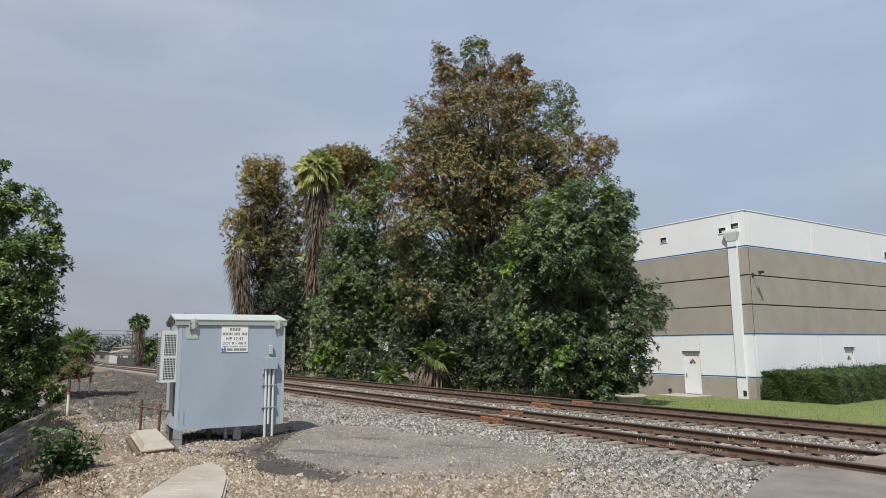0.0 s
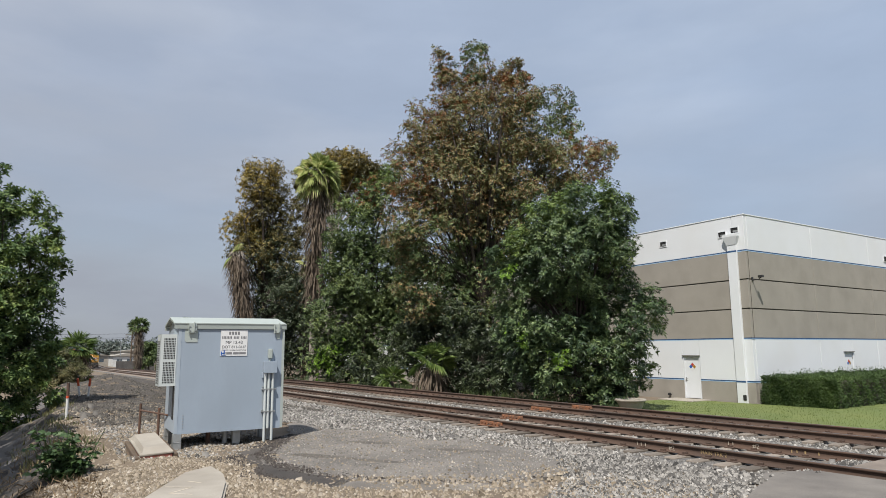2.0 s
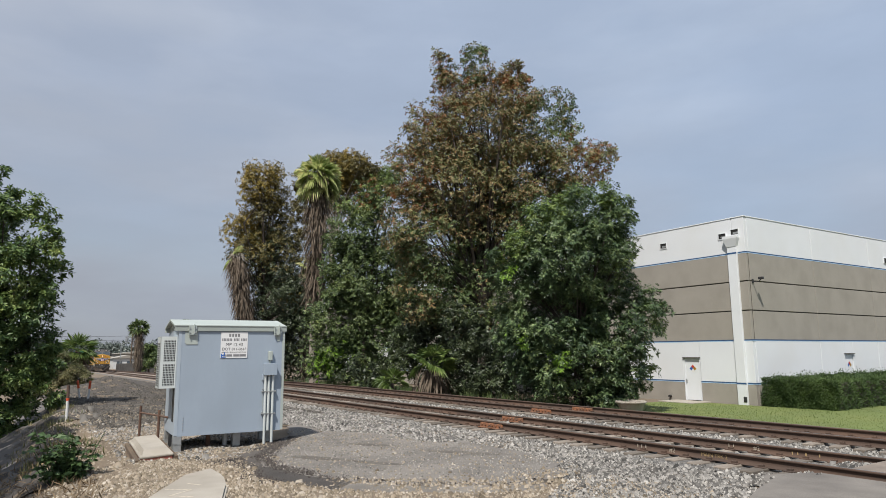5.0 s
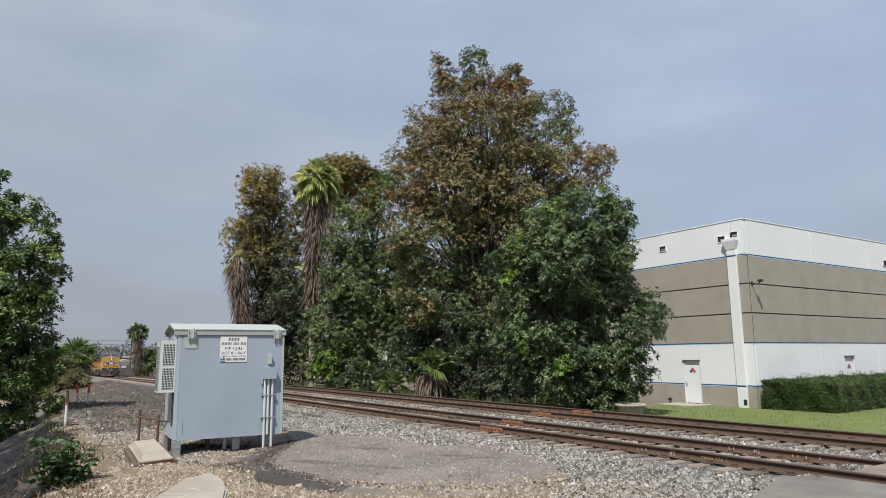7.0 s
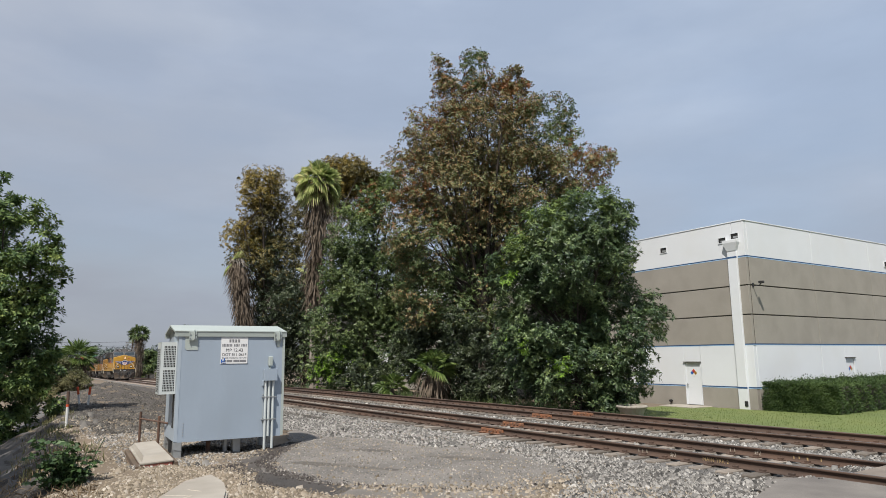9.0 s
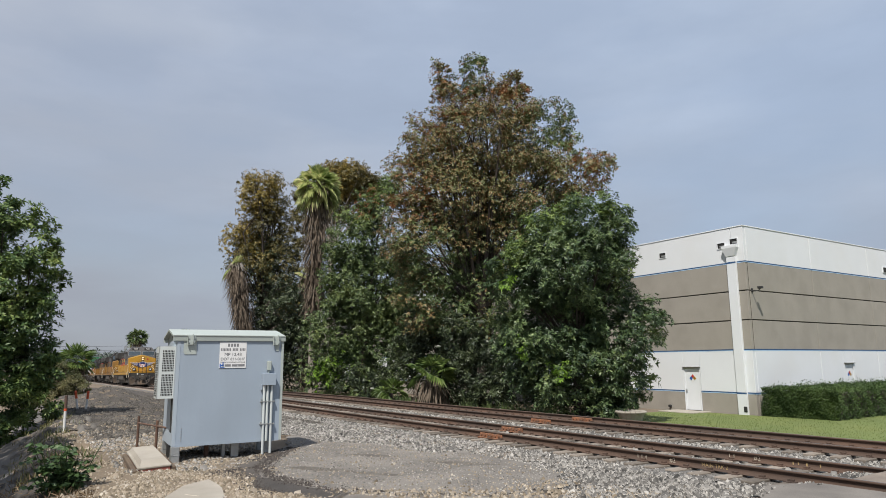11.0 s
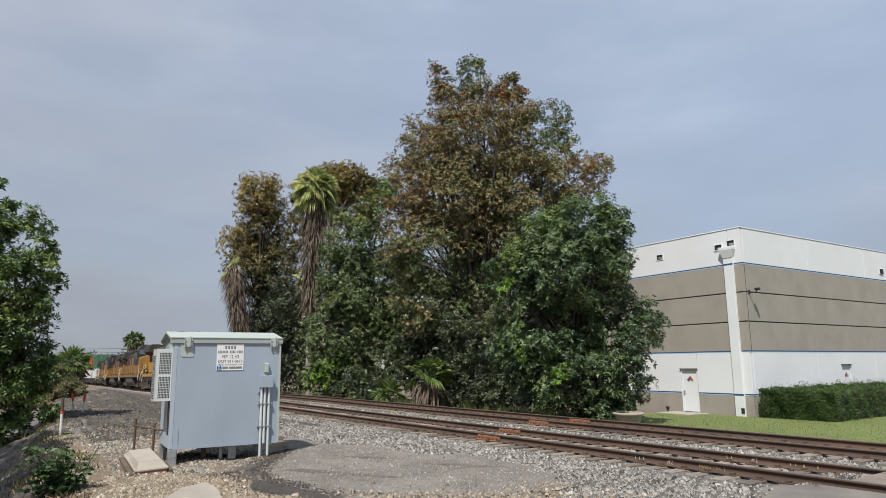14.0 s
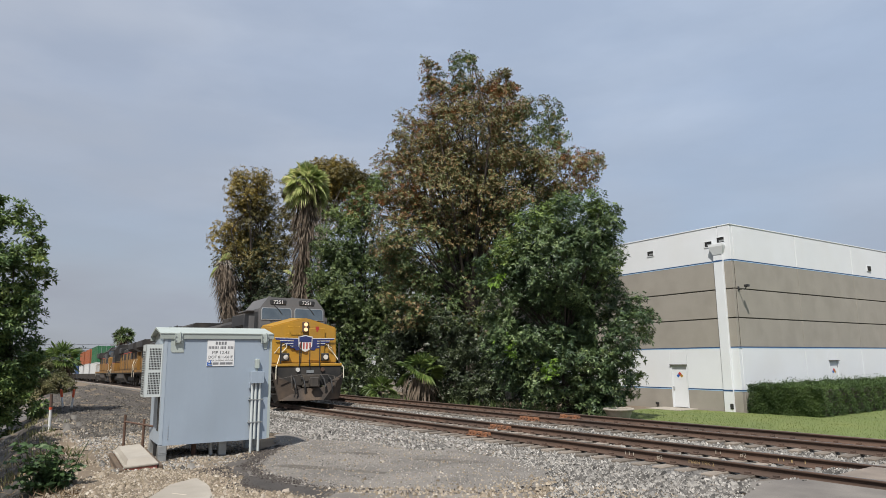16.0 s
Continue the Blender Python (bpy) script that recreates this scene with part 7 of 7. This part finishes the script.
    for s in (-1, 1):
        part("handrail", add_path(bmesh.new(), [(10.5, s * 1.5, 1.05), (10.5, s * 1.5, 1.5), (10.1, s * 1.2, 2.1), (10.1, s * 0.95, 2.35), (10.1, s * 0.95, 2.5)], 0.02, 6), M_HANDRAIL, root, "cream stair handrail")
        part("handrail", add_path(bmesh.new(), [(9.4, s * 1.62, 1.0), (9.4, s * 1.62, 1.6), (9.85, s * 1.2, 2.35), (9.85, s * 0.95, 2.5)], 0.02, 6), M_HANDRAIL, root, "cream stair handrail")
        part("handrail", add_path(bmesh.new(), [(9.2, s * 1.5, 1.6), (8.9, s * 1.5, 2.5), (8.4, s * 1.56, 2.6)], 0.018, 6), M_HANDRAIL, root)
        for k in range(4):
            part("step", boxes((9.5, 10.15, s * 1.45 - 0.12, s * 1.45 + 0.12, 0.42 + k * 0.28, 0.46 + k * 0.28)), M_UNDER, root)
        bm = bmesh.new()
        pts = [(-10.4 + i * 1.9, s * 1.47, 2.65) for i in range(9)]
        add_path(bm, pts, 0.02, 5)
        for p in pts:
            add_rod(bm, (p[0], p[1], 1.56), p, 0.018, seg=5)
        part("side_railing", bm, body_yellow, root)
        part("rear_handrail", add_path(bmesh.new(), [(-10.7, s * 1.5, 0.9), (-10.7, s * 1.5, 2.0), (-10.3, s * 1.3, 2.6)], 0.02, 6), M_HANDRAIL, root)
    for y in (-0.45, 0.0, 0.45):
        part("post", add_rod(bmesh.new(), (10.48, y - 0.05, 1.56), (10.48, y - 0.05, 2.45), 0.02, seg=6), M_BLACK, root)
    part("rear_coupler", boxes((-11.15, -10.5, -0.14, 0.14, 0.80, 1.04), bevel=0.03), M_UNDER, root)
    return root


def build_container(material, root, z, name="container", length=12.19):
    """Corrugated steel box in the well car."""
    c = part(name, boxes((-length / 2, length / 2, -1.19, 1.19, z + 0.05, z + 2.55)), material, root)
    frame = boxes((-length / 2, length / 2, -1.22, -1.14, z, z + 0.16), (-length / 2, length / 2, 1.14, 1.22, z, z + 0.16), (-length / 2, length / 2, -1.22, -1.14, z + 2.48, z + 2.6), (-length / 2, length / 2, 1.14, 1.22, z + 2.48, z + 2.6))
    for x in (-length / 2, length / 2 - 0.16):
        for y in (-1.22, 1.06):
            add_box(frame, x, x + 0.16, y, y + 0.16, z, z + 2.6)
    part("corner_frame", frame, material, c)
    bm = bmesh.new()
    for i in range(int(length / 0.28) - 1):
        x = -length / 2 + 0.3 + i * 0.28
        for s in (-1, 1):
            add_box(bm, x, x + 0.13, s * 1.19 - 0.02, s * 1.19 + 0.02, z + 0.16, z + 2.48)
    tagged(part("corrugation", bm, material, c), kind="stuff")
    part("door_bars", boxes((length / 2, length / 2 + 0.04, -0.7, -0.65, z + 0.1, z + 2.5), (length / 2, length / 2 + 0.04, 0.65, 0.7, z + 0.1, z + 2.5), (length / 2, length / 2 + 0.02, -0.02, 0.02, z + 0.1, z + 2.5)), M_GALV, c)
    return c


def build_well_car(low, high, label):
    root = thing("well_car", label, "freight wagon", group="container wagons of the train")
    part("well_side", boxes((-6.9, 6.9, -1.4, -1.26, 0.45, 1.30), (-6.9, 6.9, 1.26, 1.4, 0.45, 1.30), (-6.9, 6.9, -1.26, 1.26, 0.38, 0.46), (-6.9, -6.3, -1.26, 1.26, 0.46, 1.2), (6.3, 6.9, -1.26, 1.26, 0.46, 1.2), bevel=0.02), M_UNDER, root)
    post = mesh_of(boxes((-0.05, 0.05, -0.04, 0.04, 0.45, 1.3)), "side_post", M_UNDER)
    for i in range(11):
        for s in (-1, 1):
            o = new("side_post", post)
            o.parent = root
            o.matrix_basis = pose(-6.2 + i * 1.24, s * 1.42, 0)
    for s in (-1, 1):
        b = part("truck", boxes((s * 7.3 - 1.1, s * 7.3 + 1.1, -1.1, -0.95, 0.4, 0.7), (s * 7.3 - 1.1, s * 7.3 + 1.1, 0.95, 1.1, 0.4, 0.7), (s * 7.3 - 0.3, s * 7.3 + 0.3, -1.1, 1.1, 0.45, 1.0)), M_UNDER, root)
        for dx in (-0.85, 0.85):
            for q in (-1, 1):
                part("wheel", add_rod(bmesh.new(), (s * 7.3 + dx, q * 0.68, 0.46), (s * 7.3 + dx, q * 0.82, 0.46), 0.46, seg=20), M_UNDER, b)
    if low:
        build_container(low, root, 0.50)
    if high:
        build_container(high, root, 3.12)
    return root


TRAIN = []


def build_train():
    lead = build_locomotive(True, "yellow and grey diesel locomotive with a winged shield on its nose", M_YELLOW)
    second = build_locomotive(False, "sooty yellow diesel locomotive behind the leader", M_OLDYELLOW)
    TRAIN.append((lead, 11.15, False))
    TRAIN.append((second, 11.15 + 22.6, False))
    for i, turn in ((2, True), (3, False)):
        TRAIN.append((copy_thing(second, Matrix()), 11.15 + 22.6 * i, turn))
    x = 22.6 * 4 + 8.0
    loads = [(M_CWHITE, M_CGREEN), (M_CWHITE, M_CORANGE), (M_CWHITE, M_CORANGE), (M_CBLUE, M_CGREEN), (M_CWHITE, M_CBLUE), (M_CWHITE, M_CORANGE), (M_CORANGE, M_CWHITE), (M_CWHITE, M_CGREEN)]
    words = {M_CWHITE.name: "white", M_CGREEN.name: "green", M_CORANGE.name: "orange", M_CBLUE.name: "blue"}
    for low, high in loads:
        car = build_well_car(low, high, "well wagon with a %s container stacked on a %s one" % (words[high.name], words[low.name]))
        TRAIN.append((car, x, False))
        x += 16.4
    for ob, back, turn in TRAIN:
        m = rail_pose(nose_x(0) + 1.4 - back)
        ob.matrix_basis = m @ pose(0, 0, 0, 0, 0, 180) if turn else m


def motions():
    """The train rolls along the near track."""
    times = [0, 1, 2, 3, 4, 5, 6, 7, 8, 9, 10, 11, 12, 13, 14, 15, 15.5, 16]
    for ob, back, turn in TRAIN:
        rows = []
        for t in times:
            m = rail_pose(nose_x(t) + 1.4 - back)
            rows.append((t, m @ pose(0, 0, 0, 0, 0, 180) if turn else m))
        walk(ob, rows)


build_ground()
build_ballast()
build_warehouse()
build_equipment_house()
build_trees()
build_hedge()
build_distance()
build_train()
build_crossing()
build_pad()
build_small_things()
build_weeds()
build_track(0.0, 1, True)
build_track(4.05, 2, False)
motions()
